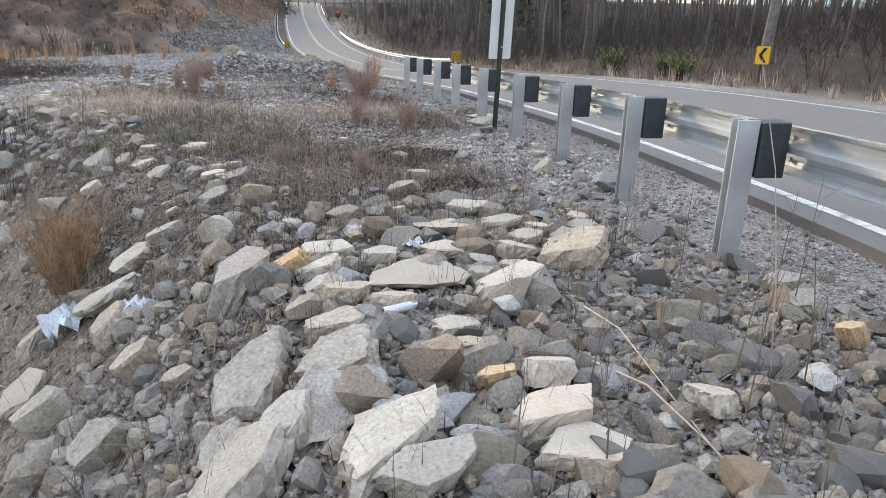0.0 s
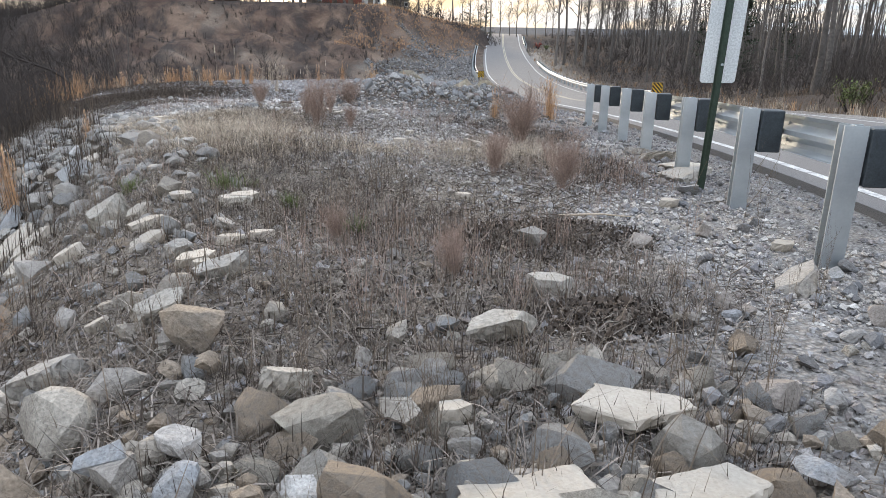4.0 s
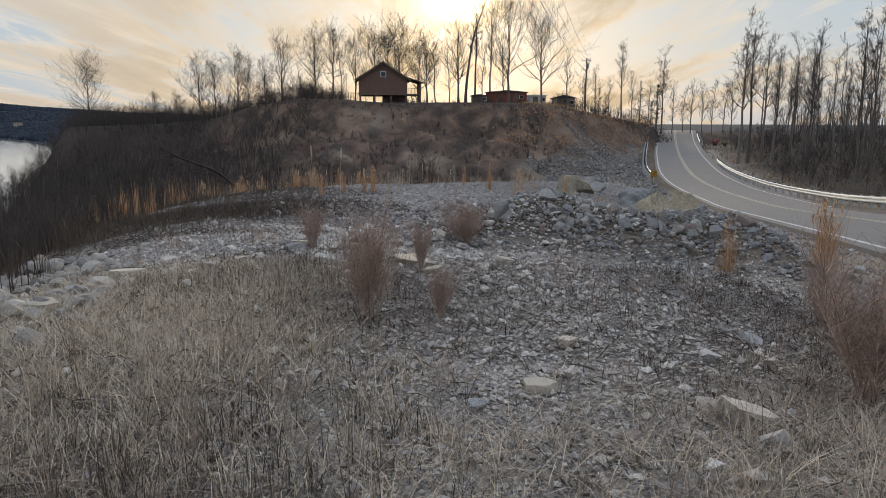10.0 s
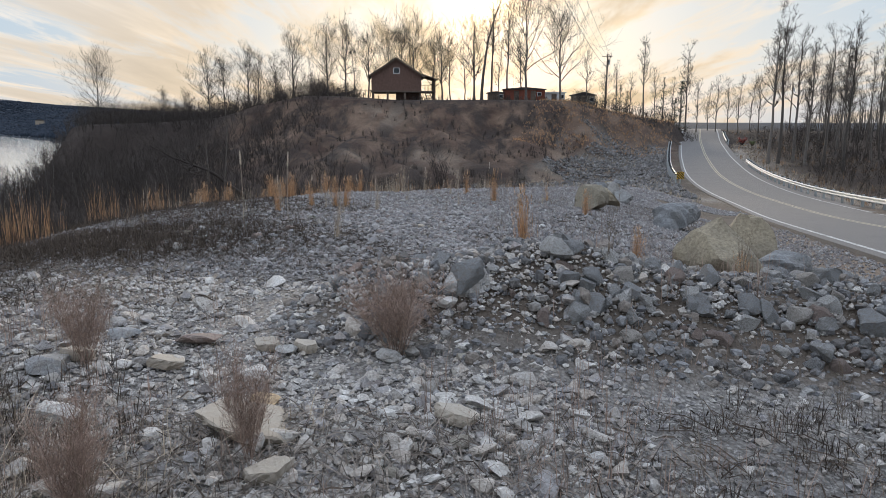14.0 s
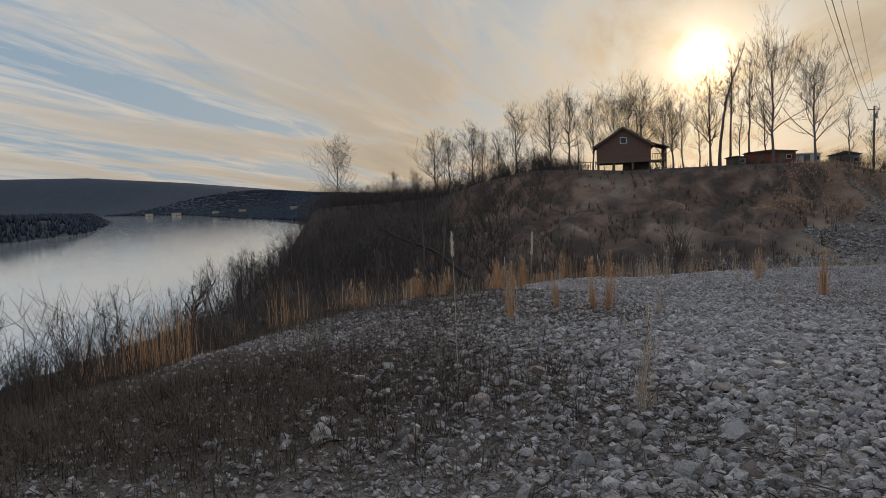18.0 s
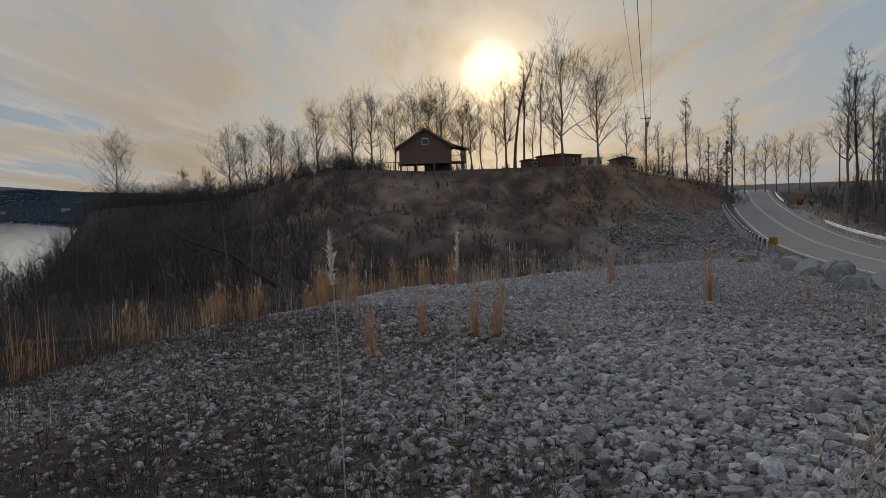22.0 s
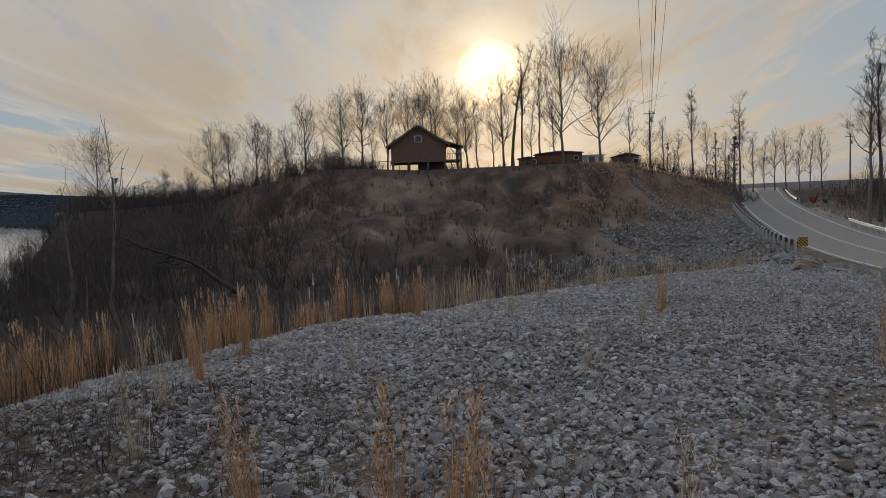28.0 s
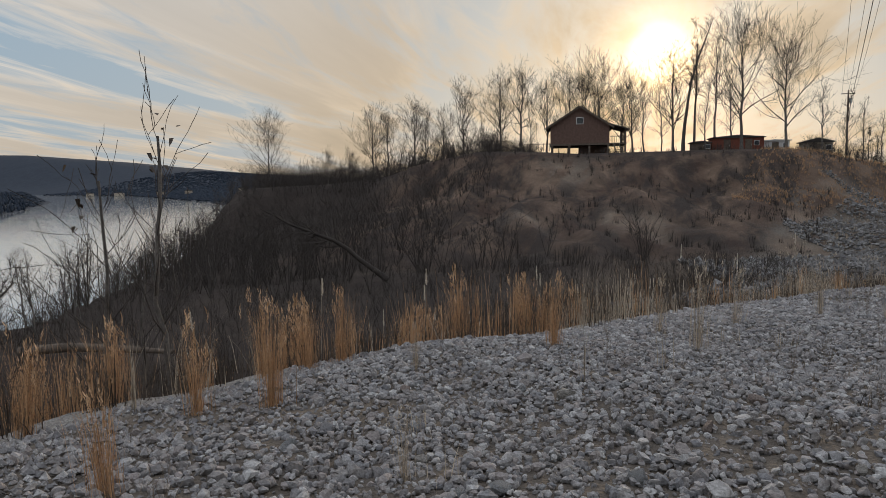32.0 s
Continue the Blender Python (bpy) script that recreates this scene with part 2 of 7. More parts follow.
M_BLACK = varied("black_print", (0.015, 0.015, 0.015), (0.03, 0.03, 0.03), 6, 0.6, 0, 0.3, None, 0, 0.02)
M_LINE = varied("worn_white_line", (0.42, 0.42, 0.41), (0.66, 0.65, 0.62), 14, 0.8, 0, 0.2, None, 0, 0.1, 120, (0.16, 0.155, 0.15), True)
M_YLINE = varied("worn_yellow_line", (0.40, 0.36, 0.26), (0.50, 0.45, 0.33), 14, 0.8, 0, 0.2, None, 0, 0.1, 120, (0.2, 0.18, 0.14), True)
M_BARK = varied("bark", (0.095, 0.084, 0.075), (0.19, 0.17, 0.152), 5, 0.95, 0, 0.1, "object", 0.3, 0.5, 40)
M_TWIG = varied("twig_bark", (0.040, 0.034, 0.031), (0.078, 0.066, 0.058), 3, 0.95, 0, 0.1, "object", 0.25, 0)
M_STEM = varied("dead_stem", (0.13, 0.10, 0.078), (0.22, 0.175, 0.13), 3, 0.95, 0, 0.1, "island", 0.4, 0)
M_DRY = varied("dry_grass", (0.34, 0.275, 0.205), (0.50, 0.42, 0.325), 2, 0.9, 0, 0.15, "island", 0.45, 0)
M_BROOM = varied("broomsedge", (0.39, 0.225, 0.12), (0.55, 0.35, 0.20), 2, 0.9, 0, 0.15, "island", 0.4, 0)
M_SHRUB = varied("shrub_twig", (0.27, 0.195, 0.155), (0.40, 0.30, 0.245), 2, 0.95, 0, 0.1, "island", 0.4, 0)
M_PLUME = varied("reed_plume", (0.66, 0.58, 0.48), (0.82, 0.75, 0.65), 3, 0.9, 0, 0.1, "island", 0.2, 0)
M_LEAF = varied("dead_leaf", (0.042, 0.033, 0.027), (0.095, 0.072, 0.055), 3, 0.8, 0, 0.2, "island", 0.5, 0)
M_GREEN = varied("green_grass", (0.085, 0.115, 0.035), (0.15, 0.17, 0.06), 2, 0.8, 0, 0.2, "island", 0.35, 0)
M_EVERG = varied("evergreen_needles", (0.022, 0.034, 0.020), (0.045, 0.058, 0.034), 2, 0.9, 0, 0.15, "island", 0.4, 0)
M_SIDING = varied("brown_siding", (0.115, 0.070, 0.055), (0.16, 0.10, 0.08), 3, 0.8, 0, 0.2, "object", 0.1, 0.1)
M_ROOF = varied("dark_roofing", (0.05, 0.045, 0.043), (0.085, 0.078, 0.072), 2, 0.85, 0, 0.2, "object", 0.1, 0.2)
M_WOOD = varied("weathered_wood", (0.11, 0.085, 0.065), (0.19, 0.15, 0.12), 3, 0.9, 0, 0.15, "object", 0.2, 0.2)
M_REDSHED = varied("red_shed_boards", (0.19, 0.06, 0.04), (0.26, 0.09, 0.06), 3, 0.8, 0, 0.2, "object", 0.1, 0.1)
M_WHITE = varied("white_paint", (0.62, 0.62, 0.61), (0.74, 0.73, 0.72), 2, 0.6, 0, 0.3, "object", 0.05, 0.05)
M_TANWALL = varied("tan_wall", (0.30, 0.25, 0.19), (0.38, 0.32, 0.25), 2, 0.8, 0, 0.2, "object", 0.05, 0.05)
M_GLASS, _nt, _b = base_mat("window_glass", 0.06, 0, 0.6)
_b.inputs["Base Color"].default_value = (0.03, 0.035, 0.04, 1)
M_PLASTIC = varied("pale_blue_plastic", (0.48, 0.53, 0.58), (0.62, 0.66, 0.69), 6, 0.4, 0, 0.5, None, 0, 0.15)
M_WIRE = varied("black_cable", (0.02, 0.02, 0.02), (0.035, 0.035, 0.035), 3, 0.6, 0, 0.3, None, 0, 0)
# far treetops: blue haze and self-shadow are mixed into the colour
M_HAZEWOOD = varied("haze_tinted_woodland", (0.022, 0.030, 0.044), (0.044, 0.053, 0.068), 0.02, 1.0, 0, 0.05, "island", 0.25, 0, 0.3)


def water_mat():
    m, nt, b = base_mat("river_water", 0.10, 0, 0.8)
    b.inputs["Base Color"].default_value = (0.72, 0.74, 0.75, 1)
    b.inputs["Metallic"].default_value = 0.6
    b.inputs["IOR"].default_value = 1.7
    v = coords(nt, (0.05, 0.16, 1), True)
    n = noise_tex(nt, v, 2.0, 6, 0.6, 0.2)
    n2 = noise_tex(nt, coords(nt, (0.9, 2.0, 1), True), 1.0, 4, 0.6)
    bump(nt, b, math_node(nt, "ADD", n, math_node(nt, "MULTIPLY", n2, 0.35)), 0.16, 0.2)
    link(nt, ramp(nt, n, [(0.3, 0.02), (0.7, 0.09)]), b.inputs["Roughness"])
    return m


def asphalt_mat():
    m, nt, b = base_mat("old_asphalt", 0.85, 0, 0.35)
    v = coords(nt, world=True)
    n1 = noise_tex(nt, v, 0.5, 5, 0.6)
    n2 = noise_tex(nt, v, 140, 3, 0.7)
    n3 = noise_tex(nt, v, 3, 5, 0.6)
    col = mix_rgb(nt, n1, (0.118, 0.110, 0.104), (0.172, 0.160, 0.150))
    col = mix_rgb(nt, 1.0, col, ramp(nt, n2, [(0.3, 0.6), (0.72, 1.5)]), "MULTIPLY")
    col = mix_rgb(nt, ramp(nt, n3, [(0.55, 0.0), (0.72, 0.35)]), col, (0.16, 0.15, 0.14))
    link(nt, col, b.inputs["Base Color"])
    bump(nt, b, n2, 0.35, 0.006)
    return m


def ground_mat():
    """Zones ride on point attributes: soil, grass litter, woodland floor, bare clay, haze-tinted distance."""
    m, nt, b = base_mat("ground_cover", 0.95, 0, 0.15)
    v = coords(nt, world=True)

    def attr(name):
        n = nt.nodes.new("ShaderNodeAttribute")
        n.attribute_name = name
        return n.outputs["Fac"]

    big = noise_tex(nt, v, 0.35, 5, 0.6)
    mid = noise_tex(nt, v, 2.4, 5, 0.62, 0.3)
    fine = noise_tex(nt, v, 28, 4, 0.65)
    vo = nt.nodes.new("ShaderNodeTexVoronoi")
    vo.inputs["Scale"].default_value = 34
    vo2 = nt.nodes.new("ShaderNodeTexVoronoi")
    vo2.inputs["Scale"].default_value = 85
    link(nt, v, vo2.inputs["Vector"])
    link(nt, v, vo.inputs["Vector"])
    pebble = mix_rgb(nt, vo.outputs["Color"], (0.17, 0.162, 0.155), (0.56, 0.54, 0.51))
    pebble = mix_rgb(nt, 0.5, pebble, mix_rgb(nt, vo2.outputs["Color"], (0.13, 0.122, 0.115), (0.58, 0.55, 0.51)))
    # crevice shade between pebbles is put into the colour as dark rims
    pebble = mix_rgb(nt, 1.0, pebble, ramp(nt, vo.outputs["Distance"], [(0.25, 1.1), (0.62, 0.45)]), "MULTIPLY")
    dust = mix_rgb(nt, ramp(nt, fine, [(0.35, 0.0), (0.65, 1.0)]), (0.115, 0.102, 0.092), (0.37, 0.34, 0.305))
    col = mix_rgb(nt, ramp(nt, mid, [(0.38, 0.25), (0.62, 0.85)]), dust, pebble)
    soft = ramp(nt, math_node(nt, "ADD", math_node(nt, "MULTIPLY", mid, 0.6), math_node(nt, "MULTIPLY", fine, 0.4)), [(0.3, 0.35), (0.65, 1.0)])
    soil = mix_rgb(nt, mid, (0.085, 0.068, 0.055), (0.165, 0.135, 0.108))
    litter = mix_rgb(nt, ramp(nt, fine, [(0.36, 0.0), (0.66, 1.0)]), (0.095, 0.078, 0.063), (0.33, 0.275, 0.215))
    strata = nt.nodes.new("ShaderNodeMapping")
    strata.inputs["Scale"].default_value = (0.20, 0.10, 0.34)
    link(nt, v, strata.inputs[0])
    band = noise_tex(nt, strata.outputs[0], 1.0, 5, 0.6, 0.4)
    clay = mix_rgb(nt, ramp(nt, band, [(0.38, 0.0), (0.62, 1.0)]), (0.074, 0.046, 0.034), (0.18, 0.124, 0.088))
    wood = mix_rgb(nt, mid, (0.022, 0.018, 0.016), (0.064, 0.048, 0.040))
    # far land: haze blue and the canopy's own shade painted as colour
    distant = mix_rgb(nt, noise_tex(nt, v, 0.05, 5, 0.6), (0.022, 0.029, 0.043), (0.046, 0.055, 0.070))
    mpr = nt.nodes.new("ShaderNodeMapping")
    mpr.inputs["Rotation"].default_value = (0, 0, 0.35)
    mpr.inputs["Scale"].default_value = (0.30, 0.09, 0.22)
    link(nt, v, mpr.inputs[0])
    gash = ramp(nt, noise_tex(nt, mpr.outputs[0], 1.0, 7, 0.68, 0.5), [(0.40, 0.0), (0.56, 1.0)])
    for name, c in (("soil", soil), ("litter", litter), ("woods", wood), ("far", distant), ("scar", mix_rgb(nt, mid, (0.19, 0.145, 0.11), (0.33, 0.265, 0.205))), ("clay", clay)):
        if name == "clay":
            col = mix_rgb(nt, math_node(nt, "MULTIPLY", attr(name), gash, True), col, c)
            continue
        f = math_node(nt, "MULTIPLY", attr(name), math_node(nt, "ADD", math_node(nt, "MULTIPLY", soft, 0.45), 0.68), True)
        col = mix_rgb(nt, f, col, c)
    col = mix_rgb(nt, 1.0, col, ramp(nt, big, [(0.3, 0.78), (0.7, 1.2)]), "MULTIPLY")
    link(nt, col, b.inputs["Base Color"])
    h = math_node(nt, "ADD", math_node(nt, "MULTIPLY", fine, 0.7), math_node(nt, "MULTIPLY", mid, 0.8))
    h = math_node(nt, "SUBTRACT", h, math_node(nt, "MULTIPLY", vo.outputs["Distance"], 0.5))
    bump(nt, b, h, 0.85, 0.05)
    return m


M_WATER, M_ASPHALT, M_GROUND = water_mat(), asphalt_mat(), ground_mat()

# ---- plan ----
ROAD_Y = (-40, -10, 0, 7, 14, 22, 31, 40, 49, 58, 67, 77, 88, 100, 112, 124, 136, 148, 165, 200, 260)
ROAD_X = (-16.5, -0.89, 4.31, 7.10, 9.27, 11.37, 13.87, 16.82, 19.93, 22.62, 24.70, 27.01, 30.08, 33.82, 37.68, 41.66, 45.68, 49.84, 56.0, 70.0, 96.0)
ROAD_Z = (1.1, 0.29, 0.01, -0.25, -0.64, -1.20, -1.95, -2.81, -3.62, -4.21, -4.52, -4.56, -4.47, -4.18, -3.83, -3.29, -2.61, -1.38, -1.15, -3.2, -6.0)
ROAD_W = 6.15
EDGE = ((0.6, -40), (0.9, -8), (1.35, 3), (1.45, 6), (1.35, 9), (0.5, 13), (-0.4, 17), (-2.1, 22), (-3.0, 28), (-2.7, 31.5), (-1.9, 35), (-1.1, 37.3), (0.3, 39.6), (2.0, 41.6), (4.6, 46), (9.0, 52.5), (14.5, 58.5), (17.5, 64))
BENCH_Y = (-40, 0, 3, 9, 17, 24, 30, 36, 44, 60, 80)
BENCH_Z = (2.0, 0.12, -0.06, -0.28, -0.44, -0.78, -1.10, -1.46, -2.05, -3.5, -5)
HILL_X = (-400, -120, -60, -44, -32, -25, -18, -10, -3, 12, 20, 27, 33, 40, 48, 56, 80, 200)
HILL_Z = (-4, -2, -0.5, 0.0, 1.0, 3.0, 4.6, 4.4, 3.9, 4.0, 4.0, 3.8, 2.2, 1.2, -0.2, -0.8, -1.6, 0)
SHORE = ((-19, -300), (-21, -20), (-25, 25), (-33.5, 55), (-56, 110), (-87, 200), (-138, 330), (-240, 470), (-740, 1010), (-1300, 1330), (-3200, 1900))
RIVER_Z = -13.0


def smooth_interp(x, xs, ys):
    """Interpolation with eased knees."""
    x = np.asarray(x, float)
    w = 0.04 * (np.asarray(xs, float).max() - np.asarray(xs, float).min()) / len(xs)
    return (np.interp(x - w, xs, ys) + np.interp(x, xs, ys) + np.interp(x + w, xs, ys)) / 3


def spline(x, xs, ys):
    """Natural cubic through the knots, straight beyond them."""
    xs, ys = np.asarray(xs, float), np.asarray(ys, float)
    n, h = len(xs), np.diff(xs)
    a, b = np.eye(n), np.zeros(n)
    for i in range(1, n - 1):
        a[i, i - 1], a[i, i], a[i, i + 1] = h[i - 1], 2 * (h[i - 1] + h[i]), h[i]
        b[i] = 6 * ((ys[i + 1] - ys[i]) / h[i] - (ys[i] - ys[i - 1]) / h[i - 1])
    m = np.linalg.solve(a, b)
    x = np.asarray(x, float)
    xc = np.clip(x, xs[0], xs[-1])
    i = np.clip(np.searchsorted(xs, xc) - 1, 0, n - 2)
    u, v = (xs[i + 1] - xc) / h[i], (xc - xs[i]) / h[i]
    y = u * ys[i] + v * ys[i + 1] + ((u ** 3 - u) * m[i] + (v ** 3 - v) * m[i + 1]) * h[i] ** 2 / 6
    s0, s1 = (ys[1] - ys[0]) / h[0], (ys[-1] - ys[-2]) / h[-1]
    return y + np.minimum(x - xs[0], 0) * s0 + np.maximum(x - xs[-1], 0) * s1


def road_left(y):
    return spline(y, ROAD_Y, ROAD_X)


def road_z(y):
    return spline(y, ROAD_Y, ROAD_Z)


def side(poly, x, y):
    """Signed distance to a polyline, positive on its left as it runs."""
    x, y = np.broadcast_arrays(np.asarray(x, float), np.asarray(y, float))
    best, sign = np.full(x.shape, 1e9), np.ones(x.shape)
    for (x0, y0), (x1, y1) in zip(poly, poly[1:]):
        dx, dy = x1 - x0, y1 - y0
        t = np.clip(((x - x0) * dx + (y - y0) * dy) / (dx * dx + dy * dy), 0, 1)
        d = np.hypot(x - x0 - t * dx, y - y0 - t * dy)
        s = np.where(dx * (y - y0) - dy * (x - x0) > 0, 1.0, -1.0)
        m = d < best
        best, sign = np.where(m, d, best), np.where(m, s, sign)
    return best * sign


def wave(x, y, s, seed=0.0):
    """Cheap rolling unevenness in -1..1."""
    return (np.sin(x * s + 1.3 * np.sin(y * s * 0.7 + seed) + seed) + np.sin(y * s * 1.13 + 1.7 * np.sin(x * s * 0.6 - seed) + 2.1 * seed)) * 0.5


def sstep(a, b, v):
    t = np.clip((np.asarray(v, float) - a) / (b - a), 0, 1)
    return t * t * (3 - 2 * t)


BERM = ((2.4, 18.6), (3.6, 18.35), (5.2, 18.2), (6.4, 18.2), (7.4, 18.0), (8.2, 17.9))


def berm_height(x, y):
    """Rock heap: a steep front, a flatter back, tapered at both ends."""
    x = np.asarray(x, float)
    d = side(BERM, x, y)
    along = sstep(2.7, 3.7, x) * (0.78 + 0.22 * sstep(3.6, 5.2, x)) * (1 - 0.9 * sstep(7.3, 8.5, x))
    lump = 1 + 0.10 * wave(x, y, 2.6, 9.0) + 0.06 * wave(x, y, 6.0, 4.0)
    return 0.60 * along * lump * np.where(d < 0, np.exp(-((np.abs(d) / 0.72) ** 2.4)), np.exp(-((np.abs(d) / 1.25) ** 2)))


def ground(x, y):
    """Height of the land."""
    x, y = np.broadcast_arrays(np.asarray(x, float), np.asarray(y, float))
    zr, lx = road_z(y), road_left(y)
    zb = smooth_interp(y, BENCH_Y, BENCH_Z)
    # bench blends into the road's shoulder
    f = sstep(0.0, 1.0, np.clip((x - (lx - 7.0)) / 6.0, 0, 1))
    z = zb * (1 - f) + (zr - 0.03) * f
    z = z + 0.05 * wave(x, y, 0.9, 1.0) * (1 - f) + 0.025 * wave(x, y, 2.7, 2.0) * (1 - f) + berm_height(x, y)
    # the bank on the river's side and the bench's front
    d = np.maximum(side(EDGE, x, y) + 0.25 * wave(x, y, 0.8, 4.0), 0)
    rocky = 1 - sstep(10, 19, y)
    z = z - (1 - rocky) * 0.042 * np.clip(side(EDGE, x, y) + 2.2, 0, 2.2) ** 2
    drop = rocky * np.interp(d, (0, 0.5, 3, 8, 30), (0, 0.25, 2.2, 4.4, 13)) + (1 - rocky) * np.interp(d, (0, 1, 4, 8, 14, 22), (0, 0.2, 1.6, 4.4, 8.8, 12.8))
    z = z - drop
    z = np.where(d > 0, np.maximum(z, -4.9 - 0.05 * np.maximum(d - 8, 0) + 0.25 * wave(x, y, 0.4, 2.0)), z)
    # road bed and far side
    right = x - lx
    bed = sstep(-2.5, -0.3, right)
    z = z * (1 - bed) + (zr - 0.03) * bed
    emb = zr - 0.12 - 0.16 * np.clip(-right - 2.5, 0, 200)
    z = np.where((right < -0.5) & (y > 58), np.maximum(z, emb - 0.35 * np.clip(62 - y, 0, 10)), z)
    far = right - ROAD_W
    z = np.where(far > 0.2, zr - 0.03 - 0.10 * np.clip(far - 1.2, 0, 3) + 0.075 * np.clip(far - 6, 0, 46) * (1 - sstep(118, 145, y)) + 0.15 * wave(x, y, 0.35, 3.0) * np.clip(far / 6, 0, 1), z)
    z = np.where((right > 0.35) & (far < 0.6), np.minimum(z, zr - 0.14), z)
    # the bluff
    lip = 134 + 2.5 * wave(x, y * 0.2, 0.25, 5.0) + 0.02 * np.abs(x)
    dd = np.maximum(lip - y, 0)
    top = smooth_interp(x, HILL_X, HILL_Z)
    gully = (0.75 * wave(x, y * 0.25, 0.55, 6.0) + 0.45 * wave(x + 0.35 * y, y * 0.2, 1.25, 3.0)) * sstep(1, 8, dd)
    h = top - np.interp(dd, (0, 2, 12, 34, 60, 90), (0, 0.5, 5.2, 8.6, 11.5, 16)) + gully
    h = np.where(y > 210, h - 0.02 * (y - 210), h)
    h = np.where(right > -1.0, -50, h)
    z = np.maximum(z, h)
    # river and the land beyond it
    s = -side(SHORE, x, y)
    z = np.where(s < 9, np.minimum(z, RIVER_Z - 0.6 + np.maximum(s, -4) * (0.75 + 1.1 * sstep(100, 140, y))), z)
    rd = np.hypot(x, y)
    crest = np.interp(np.degrees(np.arctan2(x, np.maximum(y, 1.0))), (-80, -43, -36, -27, -19, -5, 5), (2.3, 2.25, 1.72, 0.74, 0.28, -0.1, -0.3))
    inland = RIVER_Z + 0.6 + 0.05 * np.clip(s, 0, 60) + (rd * np.tan(np.radians(crest)) - RIVER_Z - 3 + 0.9 * wave(x, y, 0.02, 2.0)) * sstep(20, 330, s)
    z = np.where(rd > 330, np.where(s > 0, np.maximum(inland, RIVER_Z + 0.5), -20), z)
    spit = side(((-250, 200), (-292, 300), (-322, 362), (-420, 485), (-528, 612), (-900, 660)), x, y)
    z = np.where((spit > 0) & (rd > 300) & (x < -250), RIVER_Z + np.minimum(spit * 0.55, 9 + 0.9 * wave(x, y, 0.06, 1.0)), z)
    return z


# ---- builders ----
def mesh_of(name, verts, faces, mat, smooth=False):
    me = bpy.data.meshes.new(name)
    me.from_pydata([tuple(map(float, v)) for v in verts] if not isinstance(verts, np.ndarray) else verts.tolist(), [], faces if not isinstance(faces, np.ndarray) else faces.tolist())
    me.materials.append(mat)
    if smooth:
        me.polygons.foreach_set("use_smooth", [True] * len(me.polygons))
    me.update()
    return me


def thing(name, label, category, group="", kind="", at=(0, 0, 0), turn=0.0):
    """An Empty that carries a thing's parts."""
    ob = new(name)
    ob.empty_display_size = 0.1
    ob.matrix_basis = pose(*at, 0, 0, turn)
    return tagged(ob, label, category, group, kind)


def part_mesh(name, me, parent, label="", m=None):
    ob = new(name, me)
    ob.parent = parent
    if m is not None:
        ob.matrix_basis = m
    return tagged(ob, label) if label else ob


def part(name, bm, mat, parent, label="", m=None):
    me = bpy.data.meshes.new(name)
    bm.to_mesh(me)
    bm.free()
    me.materials.append(mat)
    return part_mesh(name, me, parent, label, m)


def box_bm(sx, sy, sz, centre=(0, 0, 0), bevel=0.0):
    bm = bmesh.new()
    bmesh.ops.create_cube(bm, size=1)
    bmesh.ops.scale(bm, vec=(sx, sy, sz), verts=bm.verts)
    if bevel:
        bmesh.ops.bevel(bm, geom=bm.edges[:], offset=bevel, segments=1, affect="EDGES")
    bmesh.ops.translate(bm, vec=centre, verts=bm.verts)
    return bm


def extrude_profile(pts, depth, axis="y"):
    """A closed outline in x, z drawn out along y."""
    n = len(pts)
    v = [(x, 0, z) for x, z in pts] + [(x, depth, z) for x, z in pts]
    f = [tuple(range(n)), tuple(range(2 * n - 1, n - 1, -1))] + [(i, i + n, (i + 1) % n + n, (i + 1) % n) for i in range(n)]
    bm = bmesh.new()
    vs = [bm.verts.new(p) for p in v]
    for q in f:
        bm.faces.new([vs[i] for i in q])
    bmesh.ops.recalc_face_normals(bm, faces=bm.faces)
    return bm


class Tubes:
    """Collects tapered limbs into one mesh."""

    def __init__(self):
        self.v, self.f = [], []

    def limb(self, pts, radii, n=4):
        base = len(self.v)
        prev = None
        for i, p in enumerate(pts):
            a = pts[min(i + 1, len(pts) - 1)]
            b = pts[max(i - 1, 0)]
            d = np.asarray(a, float) - np.asarray(b, float)
            d /= np.linalg.norm(d) + 1e-9
            ref = np.array((0, 0, 1.0)) if abs(d[2]) < 0.9 else np.array((1.0, 0, 0))
            u = np.cross(d, ref)
            u /= np.linalg.norm(u) + 1e-9
            w = np.cross(d, u)
            for k in range(n):
                t = 2 * math.pi * k / n
                self.v.append(np.asarray(p, float) + radii[i] * (math.cos(t) * u + math.sin(t) * w))
            if i:
                o = base + (i - 1) * n
                for k in range(n):
                    self.f.append((o + k, o + (k + 1) % n, o + n + (k + 1) % n, o + n + k))

    def blade(self, p0, p1, p2, w):
        """A grass blade: bent strip of two quads that taper."""
        o = len(self.v)
        p0, p1, p2 = (np.asarray(q, float) for q in (p0, p1, p2))
        d = p2 - p0
        s = np.array((-d[1], d[0], 0.0))
        s = s / (np.linalg.norm(s) + 1e-6) * w
        if np.linalg.norm(s) < w * 0.5:
            s = np.array((w, 0, 0))
        self.v += [p0 - s, p0 + s, p1 - s * 0.7, p1 + s * 0.7, p2]
        self.f += [(o, o + 1, o + 3, o + 2), (o + 2, o + 3, o + 4)]

    def mesh(self, name, mat, smooth=False):
        return mesh_of(name, np.array(self.v), self.f, mat, smooth)


